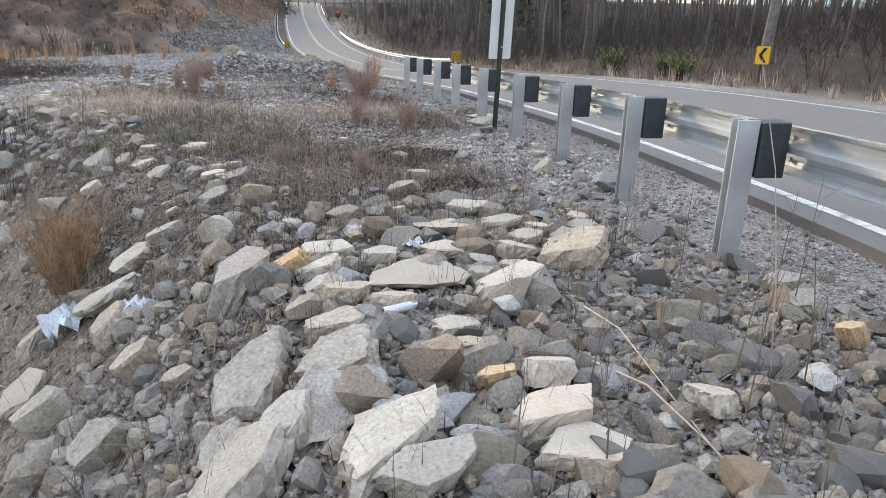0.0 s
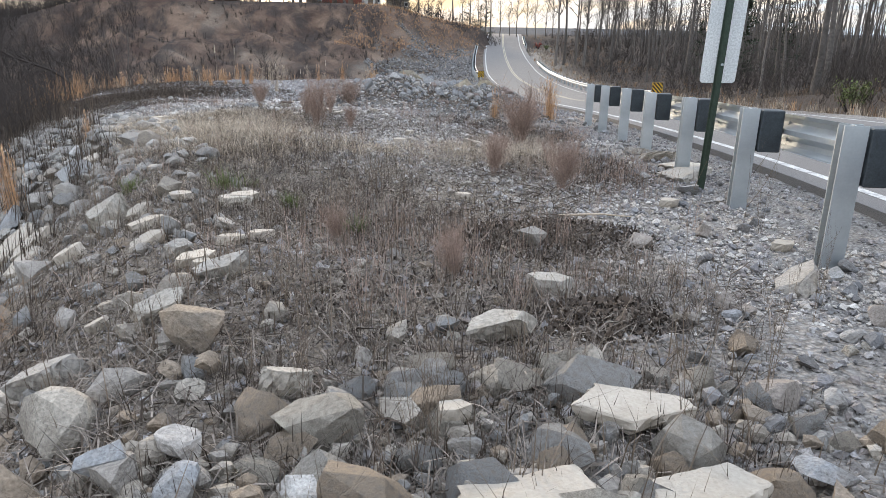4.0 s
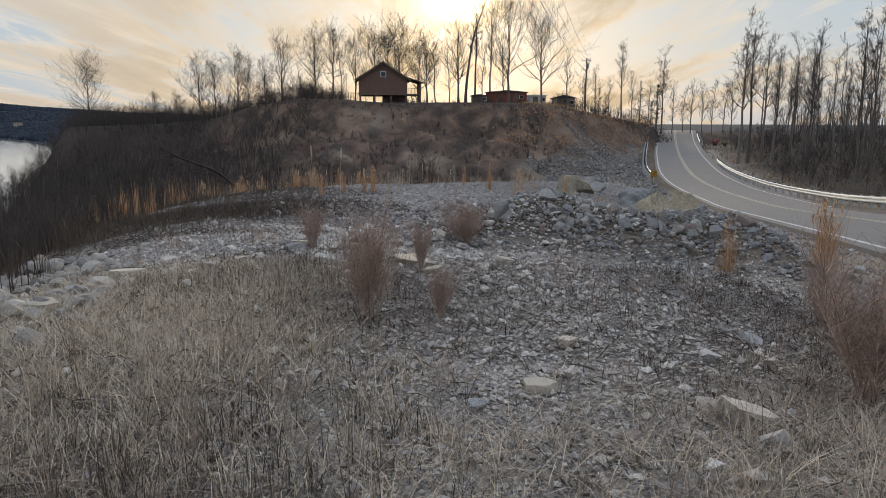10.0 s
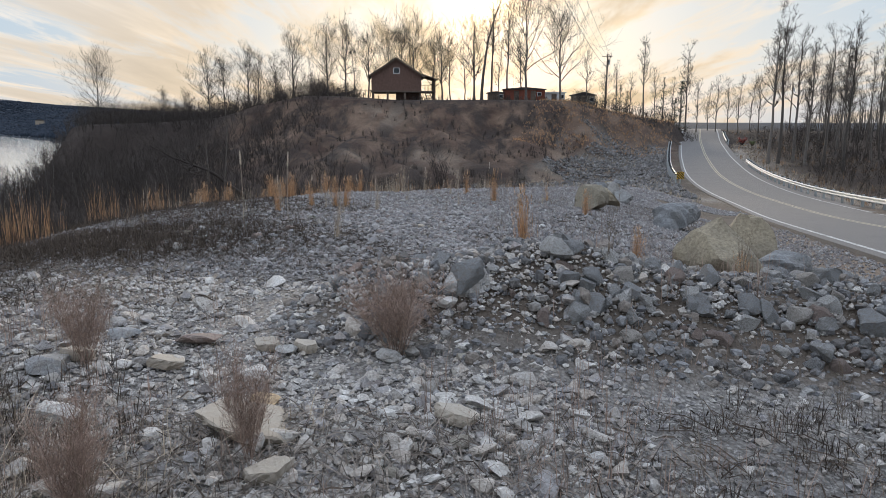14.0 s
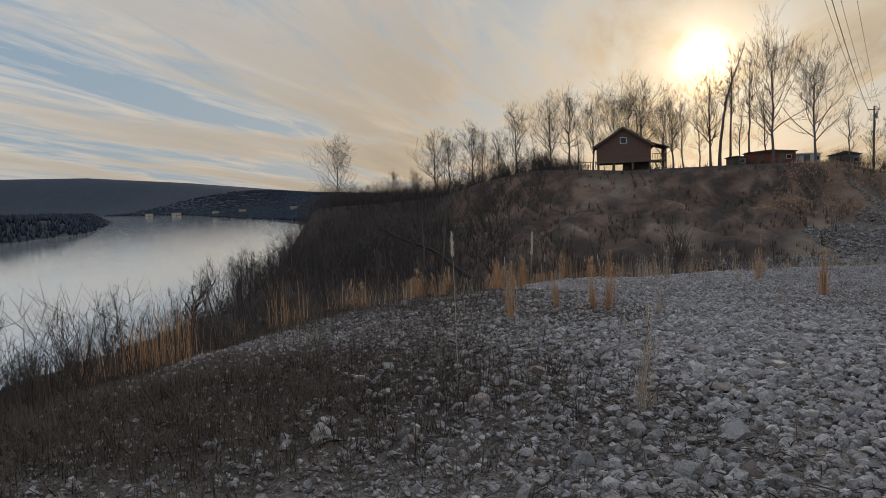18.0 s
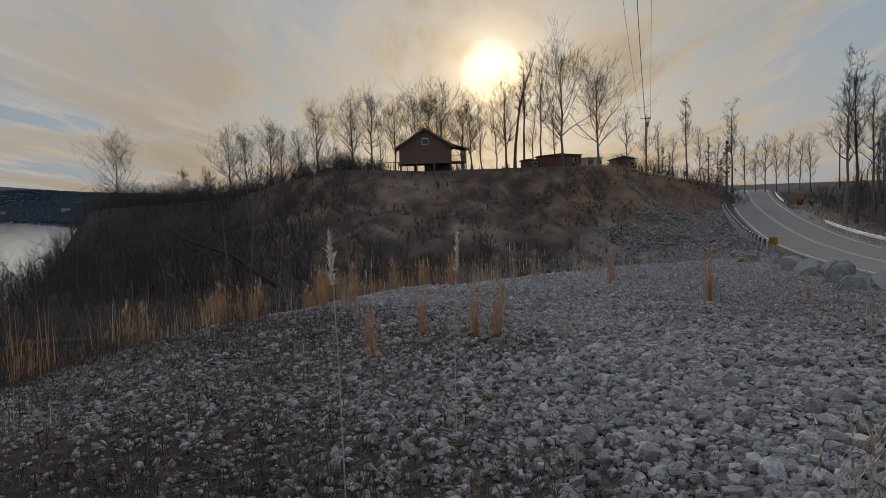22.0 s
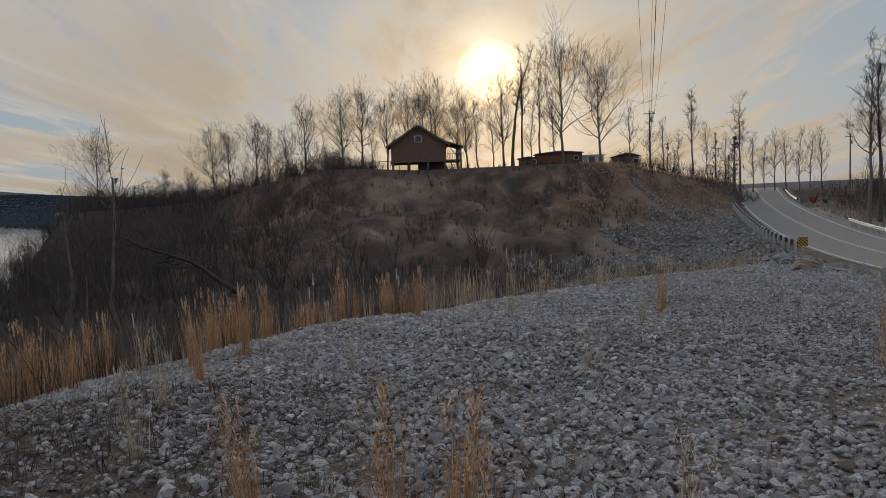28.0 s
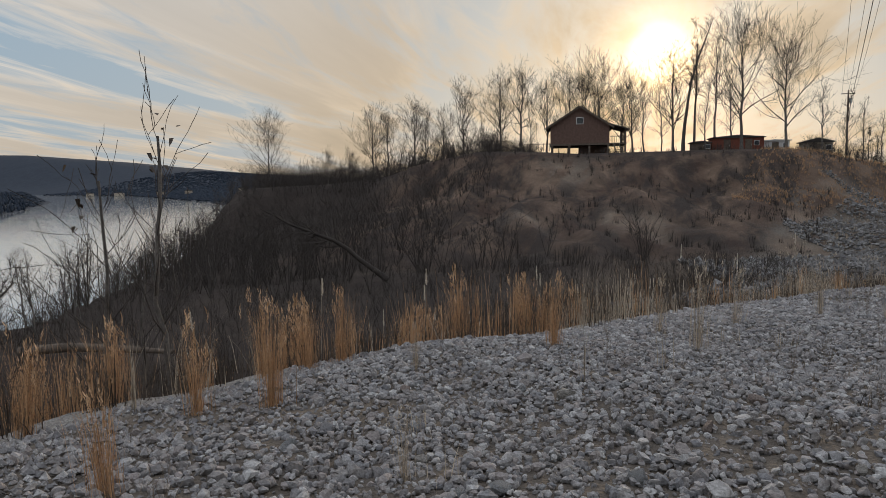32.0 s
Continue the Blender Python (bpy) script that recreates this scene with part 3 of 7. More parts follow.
def fast_mesh(name, v, f, mat):
    """A large mesh of like faces from arrays, with hard edges."""
    me = bpy.data.meshes.new(name)
    me.vertices.add(len(v))
    me.vertices.foreach_set("co", v.astype(np.float32).ravel())
    me.loops.add(f.size)
    me.loops.foreach_set("vertex_index", f.astype(np.int32).ravel())
    me.polygons.add(len(f))
    me.polygons.foreach_set("loop_start", np.arange(0, f.size, f.shape[1], dtype=np.int32))
    me.materials.append(mat)
    me.update(calc_edges=True)
    me.shade_flat()
    return me


def sticks(name, p, q, r0, r1, mat):
    """Many three-sided tapered sticks from p to q, joined."""
    d = q - p
    d = d / (np.linalg.norm(d, axis=1, keepdims=True) + 1e-9)
    ref = np.where(np.abs(d[:, 2:3]) < 0.9, np.array([[0, 0, 1.0]]), np.array([[1.0, 0, 0]]))
    u = np.cross(d, ref)
    u /= np.linalg.norm(u, axis=1, keepdims=True) + 1e-9
    w = np.cross(d, u)
    ring = []
    for base, r in ((p, r0), (q, r1)):
        for k in range(3):
            t = 2 * math.pi * k / 3
            ring.append(base + r[:, None] * (math.cos(t) * u + math.sin(t) * w))
    V = np.stack(ring, 1).reshape(-1, 3)
    o = (np.arange(len(p)) * 6)[:, None]
    F = np.concatenate([o + (0, 1, 4, 3), o + (1, 2, 5, 4), o + (2, 0, 3, 5)])
    return fast_mesh(name, V, F, mat)


# ---- land ----
def graded(lo, fine0, fine1, hi, step, grow):
    """Grid lines, fine between fine0 and fine1, growing coarser outward."""
    mid = list(np.arange(fine0, fine1 + step / 2, step))
    up, s = [], step
    while (up[-1] if up else fine1) < hi:
        s = min(s * grow, 60)
        up.append((up[-1] if up else fine1) + s)
    dn, s = [], step
    while (dn[-1] if dn else fine0) > lo:
        s = min(s * grow, 60)
        dn.append((dn[-1] if dn else fine0) - s)
    return np.array(dn[::-1] + mid + up)


def build_ground():
    gx = graded(-2600, -5, 13, 1500, 0.28, 1.06)
    gy = graded(-120, -2, 48, 2600, 0.28, 1.035)
    X, Y = np.meshgrid(gx, gy)
    Z = ground(X, Y)
    near = (np.abs(X) < 40) & (Y < 80)
    Z = Z + near * 0.012 * wave(X, Y, 7.0, 1.5)
    v = np.stack([X, Y, Z], -1).reshape(-1, 3)
    nx, ny = len(gx), len(gy)
    i = np.arange(nx * (ny - 1)).reshape(ny - 1, nx)[:, :-1].ravel()
    f = np.stack([i, i + 1, i + nx + 1, i + nx], -1)
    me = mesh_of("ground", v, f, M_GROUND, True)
    x, y, z = v.T
    e = side(EDGE, x, y)
    lx = road_left(y)
    litter = np.clip(0.78 * sstep(-0.1, 0.5, wave(x, y, 0.55, 2.2) * 0.5 + 0.5) * sstep(4, 6, y) * (1 - sstep(12, 15, y)) * (1 - sstep(-3.4, -2.2, x - lx)) + 0.9 * sstep(0.8, 3.5, e), 0, 1)
    litter = np.maximum(litter, 0.7 * sstep(0.5, 3, x - lx - ROAD_W))
    soil = np.clip(0.9 * sstep(-5.5, -1.5, e + 0.9 * wave(x, y, 0.9, 2.0)) * sstep(17.5, 23, y) * (1 - sstep(28, 33, y)) + 0.55 * (1 - sstep(-0.8, 1.2, -e)) * (1 - sstep(14, 20, y)) + 0.5 * sstep(0.2, 0.9, wave(x, y, 1.1, 7.0)) * (1 - sstep(12, 14, y) * (1 - sstep(17.5, 18.5, y))), 0, 1) * (1 - sstep(30, 34, y) * 0.6)
    # soil under the crushed stone also darkens the gaps, as painted shadow
    soil = np.maximum(soil, 0.9 * sstep(20, 24, y) * (1 - sstep(56, 62, y)) * (e < 0))
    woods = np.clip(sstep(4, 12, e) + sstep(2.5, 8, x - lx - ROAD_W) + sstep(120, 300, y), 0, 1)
    riprap = sstep(-19, -15, x - lx) * sstep(58, 66, y) * (1 - sstep(118, 128, y)) * (x < lx)
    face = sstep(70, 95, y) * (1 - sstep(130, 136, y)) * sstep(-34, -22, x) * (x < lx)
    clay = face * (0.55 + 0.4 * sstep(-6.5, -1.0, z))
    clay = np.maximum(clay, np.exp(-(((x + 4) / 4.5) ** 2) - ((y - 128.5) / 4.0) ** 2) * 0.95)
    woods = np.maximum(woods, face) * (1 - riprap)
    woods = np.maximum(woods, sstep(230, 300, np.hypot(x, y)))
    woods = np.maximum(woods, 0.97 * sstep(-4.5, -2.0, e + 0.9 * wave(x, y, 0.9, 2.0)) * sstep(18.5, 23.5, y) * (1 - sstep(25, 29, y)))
    soil = np.maximum(soil, riprap)
    soil = np.maximum(soil, sstep(0.03, 0.15, berm_height(x, y)) * (y < 18.6))
    scar = np.zeros_like(x)
    for cx, cy, rx, ry in ((-3.9, 126.6, 4.0, 3.2), (3.9, 102.2, 2.2, 5), (1.9, 106.5, 1.2, 3.5), (-6.1, 99.9, 1.6, 2), (5.2, 102.7, 2.4, 5)):
        scar = np.maximum(scar, 0.8 * np.exp(-(((x - cx) / rx) ** 2) - ((y - cy) / ry) ** 2))
    scar = np.maximum(scar, 0.85 * sstep(-3.4, -2.2, x - lx + 0.5 * wave(x, y, 0.8, 2.0)) * (1 - sstep(-0.6, -0.3, x - lx)) * sstep(15, 19, y) * (1 - sstep(32, 37, y)))
    litter = litter * (1 - riprap * 0.7)
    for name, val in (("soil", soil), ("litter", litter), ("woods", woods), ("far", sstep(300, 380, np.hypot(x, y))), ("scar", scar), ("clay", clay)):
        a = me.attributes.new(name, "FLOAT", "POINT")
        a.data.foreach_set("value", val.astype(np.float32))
    tagged(new("ground", me), "grey gravel bench with dry litter above a river bank", "ground", kind="structure")


def ribbon(name, ys, x0, x1, lift, mat, label, category, skirt=0.0):
    """A strip along the road between two offsets from its left line."""
    v, f = [], []
    for y in ys:
        lx = float(road_left(y))
        tx = float(road_left(y + 0.5)) - lx
        nrm = Vector((0.5, -tx)).normalized()
        z = float(road_z(y)) + lift
        for o in (x0, x1):
            v.append((lx + nrm.x * o, y + nrm.y * o, z))
        if skirt:
            for o in (x0, x1):
                v.append((lx + nrm.x * o, y + nrm.y * o, z - skirt))
    k = 4 if skirt else 2
    for i in range(len(ys) - 1):
        a = i * k
        f.append((a, a + 1, a + k + 1, a + k))
        if skirt:
            f += [(a, a + k, a + k + 2, a + 2), (a + 1, a + 3, a + k + 3, a + k + 1)]
    return tagged(new(name, mesh_of(name, v, f, mat)), label, category, kind="structure")


def build_road():
    ys = list(np.arange(-40, 60, 1.0)) + list(np.arange(60, 240, 2.5))
    ribbon("road", ys, -0.35, ROAD_W + 0.75, 0.05, M_ASPHALT, "grey worn asphalt two-lane road climbing to a crest", "road", 0.3)
    ribbon("edge_line_near", ys, -0.06, 0.06, 0.054, M_LINE, "worn white edge line on the road", "road line")
    ribbon("edge_line_far", ys, ROAD_W - 0.06, ROAD_W + 0.06, 0.054, M_LINE, "worn white edge line on the road", "road line")
    for o in (-0.16, 0.06):
        ribbon("centre_line", ys, ROAD_W / 2 + o, ROAD_W / 2 + o + 0.10, 0.054, M_YLINE, "faded yellow centre line on the road", "road line")


def build_water():
    me = mesh_of("river", [(-3000, -400, RIVER_Z), (-15, -400, RIVER_Z), (-15, 60, RIVER_Z), (60, 700, RIVER_Z), (400, 3000, RIVER_Z), (-3000, 3000, RIVER_Z)], [(0, 1, 2, 3, 4, 5)], M_WATER)
    tagged(new("water", me), "calm wide river reflecting the evening sky", "river", kind="structure")


build_ground()
build_road()
build_water()


# ---- guardrails ----
W_PROFILE = ((0.0, 0.155), (0.03, 0.15), (0.075, 0.115), (0.08, 0.075), (0.01, 0.02), (0.01, -0.02), (0.08, -0.075), (0.075, -0.115), (0.03, -0.15), (0.0, -0.155))


def rail_mesh(path, out):
    """W-beam swept along a path; out: +1 if its ridges face the right of travel."""
    n = len(W_PROFILE)
    v, f = [], []
    for i, p in enumerate(path):
        a, b = path[max(i - 1, 0)], path[min(i + 1, len(path) - 1)]
        t = Vector((b[0] - a[0], b[1] - a[1], 0)).normalized()
        r = Vector((t.y, -t.x, 0)) * out
        for th in (0.0, 0.004):
            for dx, dz in W_PROFILE:
                v.append((p[0] + r.x * (dx + th), p[1] + r.y * (dx + th), p[2] + dz))
    k = 2 * n
    for i in range(len(path) - 1):
        o = i * k
        for j in range(n - 1):
            f.append((o + j, o + j + 1, o + k + j + 1, o + k + j))
            f.append((o + n + j, o + k + n + j, o + k + n + j + 1, o + n + j + 1))
        f.append((o, o + k, o + k + n, o + n))
        f.append((o + n - 1, o + 2 * n - 1, o + k + 2 * n - 1, o + k + n - 1))
    return mesh_of("rail", v, f, M_GALV)


def post_meshes():
    w, d, h = 0.145, 0.10, 1.75
    t = 0.012
    # channel section of a steel post, webs and flanges, open towards travel
    out = [(-w / 2, -d / 2), (w / 2, -d / 2), (w / 2, -d / 2 + t), (t / 2, -d / 2 + t), (t / 2, d / 2 - t), (w / 2, d / 2 - t), (w / 2, d / 2), (-w / 2, d / 2), (-w / 2, d / 2 - t), (-t / 2, d / 2 - t), (-t / 2, -d / 2 + t), (-w / 2, -d / 2 + t)]
    v = [(x, y, z) for z in (-h, 0) for x, y in out]
    n = len(out)
    f = [(i, (i + 1) % n, (i + 1) % n + n, i + n) for i in range(n)] + [tuple(range(n, 2 * n))]
    post = mesh_of("post", v, f, M_GALV)
    bm = box_bm(0.19, 0.15, 0.36, (0.0, 0, 0), 0.008)
    me = bpy.data.meshes.new("blockout")
    bm.to_mesh(me)
    bm.free()
    me.materials.append(M_BLOCK)
    bm = bmesh.new()
    bmesh.ops.create_cone(bm, segments=8, radius1=0.018, radius2=0.016, depth=0.03, cap_ends=True)
    bolt = bpy.data.meshes.new("bolt")
    bm.to_mesh(bolt)
    bm.free()
    bolt.materials.append(M_GALV)
    return post, me, bolt


POST, BLOCKOUT, BOLT = post_meshes()


def guardrail(label, path_posts, out, group, big=True):
    """path_posts: post tops in order; the rail's ridges stand towards out (+1: right)."""
    rail = thing("guardrail", label, "guardrail", group)
    line = []
    for i, p in enumerate(path_posts):
        a, b = path_posts[max(i - 1, 0)], path_posts[min(i + 1, len(path_posts) - 1)]
        t = Vector((b[0] - a[0], b[1] - a[1], 0)).normalized()
        r = Vector((t.y, -t.x, 0)) * out
        ang = math.degrees(math.atan2(r.y, r.x))
        part_mesh("post", POST, rail, "galvanised steel post", pose(p[0], p[1], p[2], 0, 0, ang))
        blk = Matrix.Translation((p[0] + r.x * 0.18, p[1] + r.y * 0.18, p[2] - 0.19)) @ pose(0, 0, 0, 0, 0, ang)
        part_mesh("blockout", BLOCKOUT, rail, "dark composite blockout", blk)
        if big:
            for dz in (-0.12, -0.26):
                part_mesh("bolt", BOLT, rail, "", Matrix.Translation((p[0] + r.x * 0.35, p[1] + r.y * 0.35, p[2] + dz)) @ pose(0, 0, 0, 0, 90, ang))
        line.append((p[0] + r.x * 0.28, p[1] + r.y * 0.28, p[2] - 0.19))
    dense = []
    for p, q in zip(line, line[1:]):
        for k in range(3):
            dense.append(tuple(p[j] + (q[j] - p[j]) * k / 3 for j in range(3)))
    dense.append(line[-1])
    part_mesh("rail", rail_mesh(dense, out), rail, "galvanised steel W-beam")
    return rail, line


NEAR_POSTS = [(2.33, -0.55, 1.08), (3.17, 1.2, 0.99), (4.0, 2.95, 0.882), (4.76, 4.69, 0.774), (5.46, 6.46, 0.655), (6.10, 8.25, 0.546), (6.70, 10.06, 0.449), (7.30, 11.9, 0.33), (7.95, 13.75, 0.22), (8.42, 15.4, 0.12), (8.98, 17.15, 0.0)]
guardrail("galvanised steel guardrail with dark blockouts beside the road", NEAR_POSTS, 1, "guardrails")


def along_road(y0, y1, off, lift):
    pts, y = [], y0
    while y < y1:
        lx = float(road_left(y))
        tx = float(road_left(y + 0.5)) - lx
        t = Vector((tx, 0.5)).normalized()
        pts.append((lx + t.y * off, y - t.x * off, float(road_z(y)) + lift))
        y += 1.905 * t.y
    return pts


FAR_RAIL, FAR_LINE = guardrail("long galvanised guardrail on the road's far side", along_road(42.3, 98, ROAD_W + 0.99, 0.78), -1, "guardrails", False)
HILL_RAIL, HILL_LINE = guardrail("galvanised guardrail climbing to the crest", along_road(74, 129.5, -1.78, 0.80), 1, "guardrails", False)
CREST_RAIL, CREST_LINE = guardrail("short galvanised guardrail at the crest", along_road(130, 143, ROAD_W + 1.0, 0.80), -1, "guardrails", False)


# ---- bare trees ----
def bare_tree(rng, height, spread, trunk_r, fork, levels, twist=0.25, lean=(0, 0), twigs=1.0, straight=False, thin=0.006):
    """Trunk and crown meshes of a leafless tree standing at the origin."""
    trunk, crown = Tubes(), Tubes()
    pts, rad = [], []
    n = 9
    px = py = 0.0
    for i in range(n + 1):
        t = i / n
        pts.append((px + lean[0] * height * t * t, py + lean[1] * height * t * t, height * 0.9 * t - (0.25 if i == 0 else 0)))
        rad.append(trunk_r * (1.25 if i == 0 else 1) * (1 - 0.88 * t) + 0.012)
        px += rng.normal(0, twist * 0.35)
        py += rng.normal(0, twist * 0.35)
    trunk.limb(pts, rad, 7)
    P = np.array(pts)

    def grow(p, d, length, r, lev):
        k = 3 if lev > 1 else 4
        q, path, rr = np.array(p, float), [np.array(p, float)], [r]
        d = d / np.linalg.norm(d)
        for s in range(k):
            d = d + rng.normal(0, 0.16, 3) + np.array((0, 0, 0.10))
            d /= np.linalg.norm(d)
            q = q + d * length / k
            path.append(q.copy())
            rr.append(max(r * (1 - 0.75 * (s + 1) / k), thin))
        crown.limb(path, rr, 4 if lev == 0 else 3)
        if lev >= levels:
            return
        m = rng.integers(3, 5) if lev < levels - 1 else int(rng.integers(3, 6) * twigs)
        for j in range(m):
            i = rng.integers(1, k + 1)
            a = path[i - 1] + (path[i] - path[i - 1]) * rng.uniform(0.2, 1)
            side_d = d * 0.9 + rng.normal(0, 0.55, 3)
            side_d[2] += 0.15
            grow(a, side_d, length * rng.uniform(0.52, 0.80), max(rr[i] * 0.75, thin), lev + 1)

    m = int(12 + 6 * (1 if not straight else 0.3))
    for j in range(m):
        t = fork + (1 - fork) * (j + rng.uniform(0, 0.9)) / m
        i = min(int(t * n), n - 1)
        a = P[i] + (P[i + 1] - P[i]) * (t * n - i)
        az = j * 2.4 + rng.uniform(-0.5, 0.5)
        up = rng.uniform(0.5, 1.1) + 0.8 * t
        grow(a, np.array((math.cos(az), math.sin(az), up)), height * spread * (1.25 - 0.75 * t) * rng.uniform(0.7, 1.15), trunk_r * (1 - 0.8 * t) * 0.55, 0)
    return trunk.mesh("trunk", M_BARK, True), crown.mesh("crown", M_TWIG)


def tree_thing(label, trunk, crown, at, turn=0.0, scale=1.0, tilt=(0, 0), group="", category="tree"):
    t = new("tree")
    t.matrix_basis = pose(*at, tilt[0], tilt[1], turn) @ Matrix.Scale(scale, 4)
    tagged(t, label, category, group)
    part_mesh("trunk", trunk, t)
    part_mesh("crown", crown, t)
    return t


RNG = np.random.default_rng(7)
BROAD = [bare_tree(RNG, 14, 0.40, 0.22, 0.26, 3, 0.30, twigs=1.0, thin=0.011) for _ in range(3)]
TALL = [bare_tree(RNG, 20, 0.16, 0.22, 0.42, 3, 0.25, twigs=0.8, thin=0.011) for _ in range(3)]
POLE = [bare_tree(RNG, 17, 0.12, 0.10, 0.38, 2, 0.25, twigs=1.5, straight=True, thin=0.010) for _ in range(4)]
ROUND = [bare_tree(np.random.default_rng(40 + i), 14, 0.52, 0.20, 0.24, 3, 0.25, twigs=1.1, thin=0.011) for i in range(2)]
YOUNG = [bare_tree(RNG, 7, 0.22, 0.07, 0.25, 2, 0.2, twigs=1.2) for _ in range(3)]
SPARSE = [bare_tree(RNG, 4, 0.34, 0.028, 0.22, 1, 0.10, twigs=0.8, thin=0.004, straight=True) for _ in range(3)]
LEANER = bare_tree(RNG, 22, 0.10, 0.28, 0.45, 3, 0.35, (0.22, 0.0), 0.7)


def gz(x, y):
    return float(ground(x, y))


def plant(kind, x, y, height, base_h, turn, label, group, tilt=(0, 0)):
    tree_thing(label, *kind, (x, y, gz(x, y) - 0.15), turn, height / base_h, tilt, group)


# skyline trees on the bluff: bearing from (1.9, 27.9), distance, height
def skyline(kind, base_h, bearing, dist, height, turn, label="bare grey hardwood tree on the bluff", tilt=(0, 0)):
    a = radians(bearing)
    plant(kind, 1.9 + dist * math.sin(a), 27.9 + dist * math.cos(a), height * 1.12, base_h, turn, label, "trees on the bluff", tilt)


skyline(BROAD[0], 14, -11.4, 124, 10.5, 10)
skyline(BROAD[1], 14, -8.5, 122, 10.5, 70)
skyline(BROAD[2], 14, -2.2, 130, 12.0, 15)
skyline(BROAD[0], 14, -5.0, 127, 10.5, 115)
skyline(BROAD[1], 14, 1.4, 131, 11.0, 95)
skyline(YOUNG[0], 7, -6.2, 122, 8.0, 15)
skyline(YOUNG[2], 7, 8.3, 124, 12.0, 45)
skyline(BROAD[2], 14, -7.0, 120, 11.5, 140)
skyline(YOUNG[0], 7, -9.9, 121, 6.5, 40)
skyline(ROUND[1], 14, -3.4, 128, 11.5, 200)
skyline(ROUND[0], 14, -1.0, 126, 12.5, 300)
skyline(BROAD[2], 14, 0.6, 128, 10.5, 30)
skyline(YOUNG[1], 7, 2.3, 116, 10.0, 80)
skyline(YOUNG[2], 7, 3.5, 118, 9.5, 10)
skyline(BROAD[1], 14, 4.3, 120, 12.5, 60)
tree_thing("tall bare tree leaning across the evening sky", *LEANER, (1.9 + 115 * math.sin(radians(5.0)), 27.9 + 115 * math.cos(radians(5.0)), 3.7), 0, 0.98, (0, 0), "trees on the bluff")
skyline(TALL[1], 20, 5.8, 121, 17.5, 250)
skyline(TALL[2], 20, 7.2, 118, 15.5, 110)
skyline(ROUND[1], 14, 9.0, 110, 14.2, 75, "tall forked bare tree on the bluff")
skyline(YOUNG[0], 7, 6.5, 114, 9.0, 170)
skyline(ROUND[0], 14, 11.9, 114, 13.0, 20)
skyline(YOUNG[1], 7, 14.1, 114, 9.5, 320)
skyline(YOUNG[0], 7, 15.6, 118, 9.0, 200)
skyline(YOUNG[2], 7, 16.6, 116, 8.0, 60)
skyline(TALL[0], 20, 18.7, 122, 13.5, 150)
skyline(YOUNG[1], 7, 19.8, 118, 8.0, 10)
skyline(TALL[1], 20, 22.0, 128, 14.5, 30)
for b, d, h in ((20.9, 124, 7.5), (21.5, 131, 8.5), (22.9, 128, 9), (23.6, 132, 8), (24.3, 130, 9.5), (25.1, 136, 9), (25.9, 132, 9.5), (26.6, 140, 9), (27.4, 136, 9.5), (17.6, 121, 7)):
    skyline(YOUNG[int(d) % 3], 7, b, d, h, d * 37, "slender bare tree behind the crest")
# left of the bluff
for b, d, h, k in ((-26.6, 146, 11.0, 0), (-18.4, 118, 9.0, 1), (-17.3, 112, 8.0, 2), (-15.2, 120, 9.5, 0), (-14.4, 121, 8.0, 1), (-22, 125, 5.0, 2), (-12.9, 118, 7.0, 1), (-20.2, 122, 4.5, 0)):
    skyline(ROUND[0] if d == 146 else BROAD[k], 14, b, d, h, d * 53, "bare tree on the river bank")


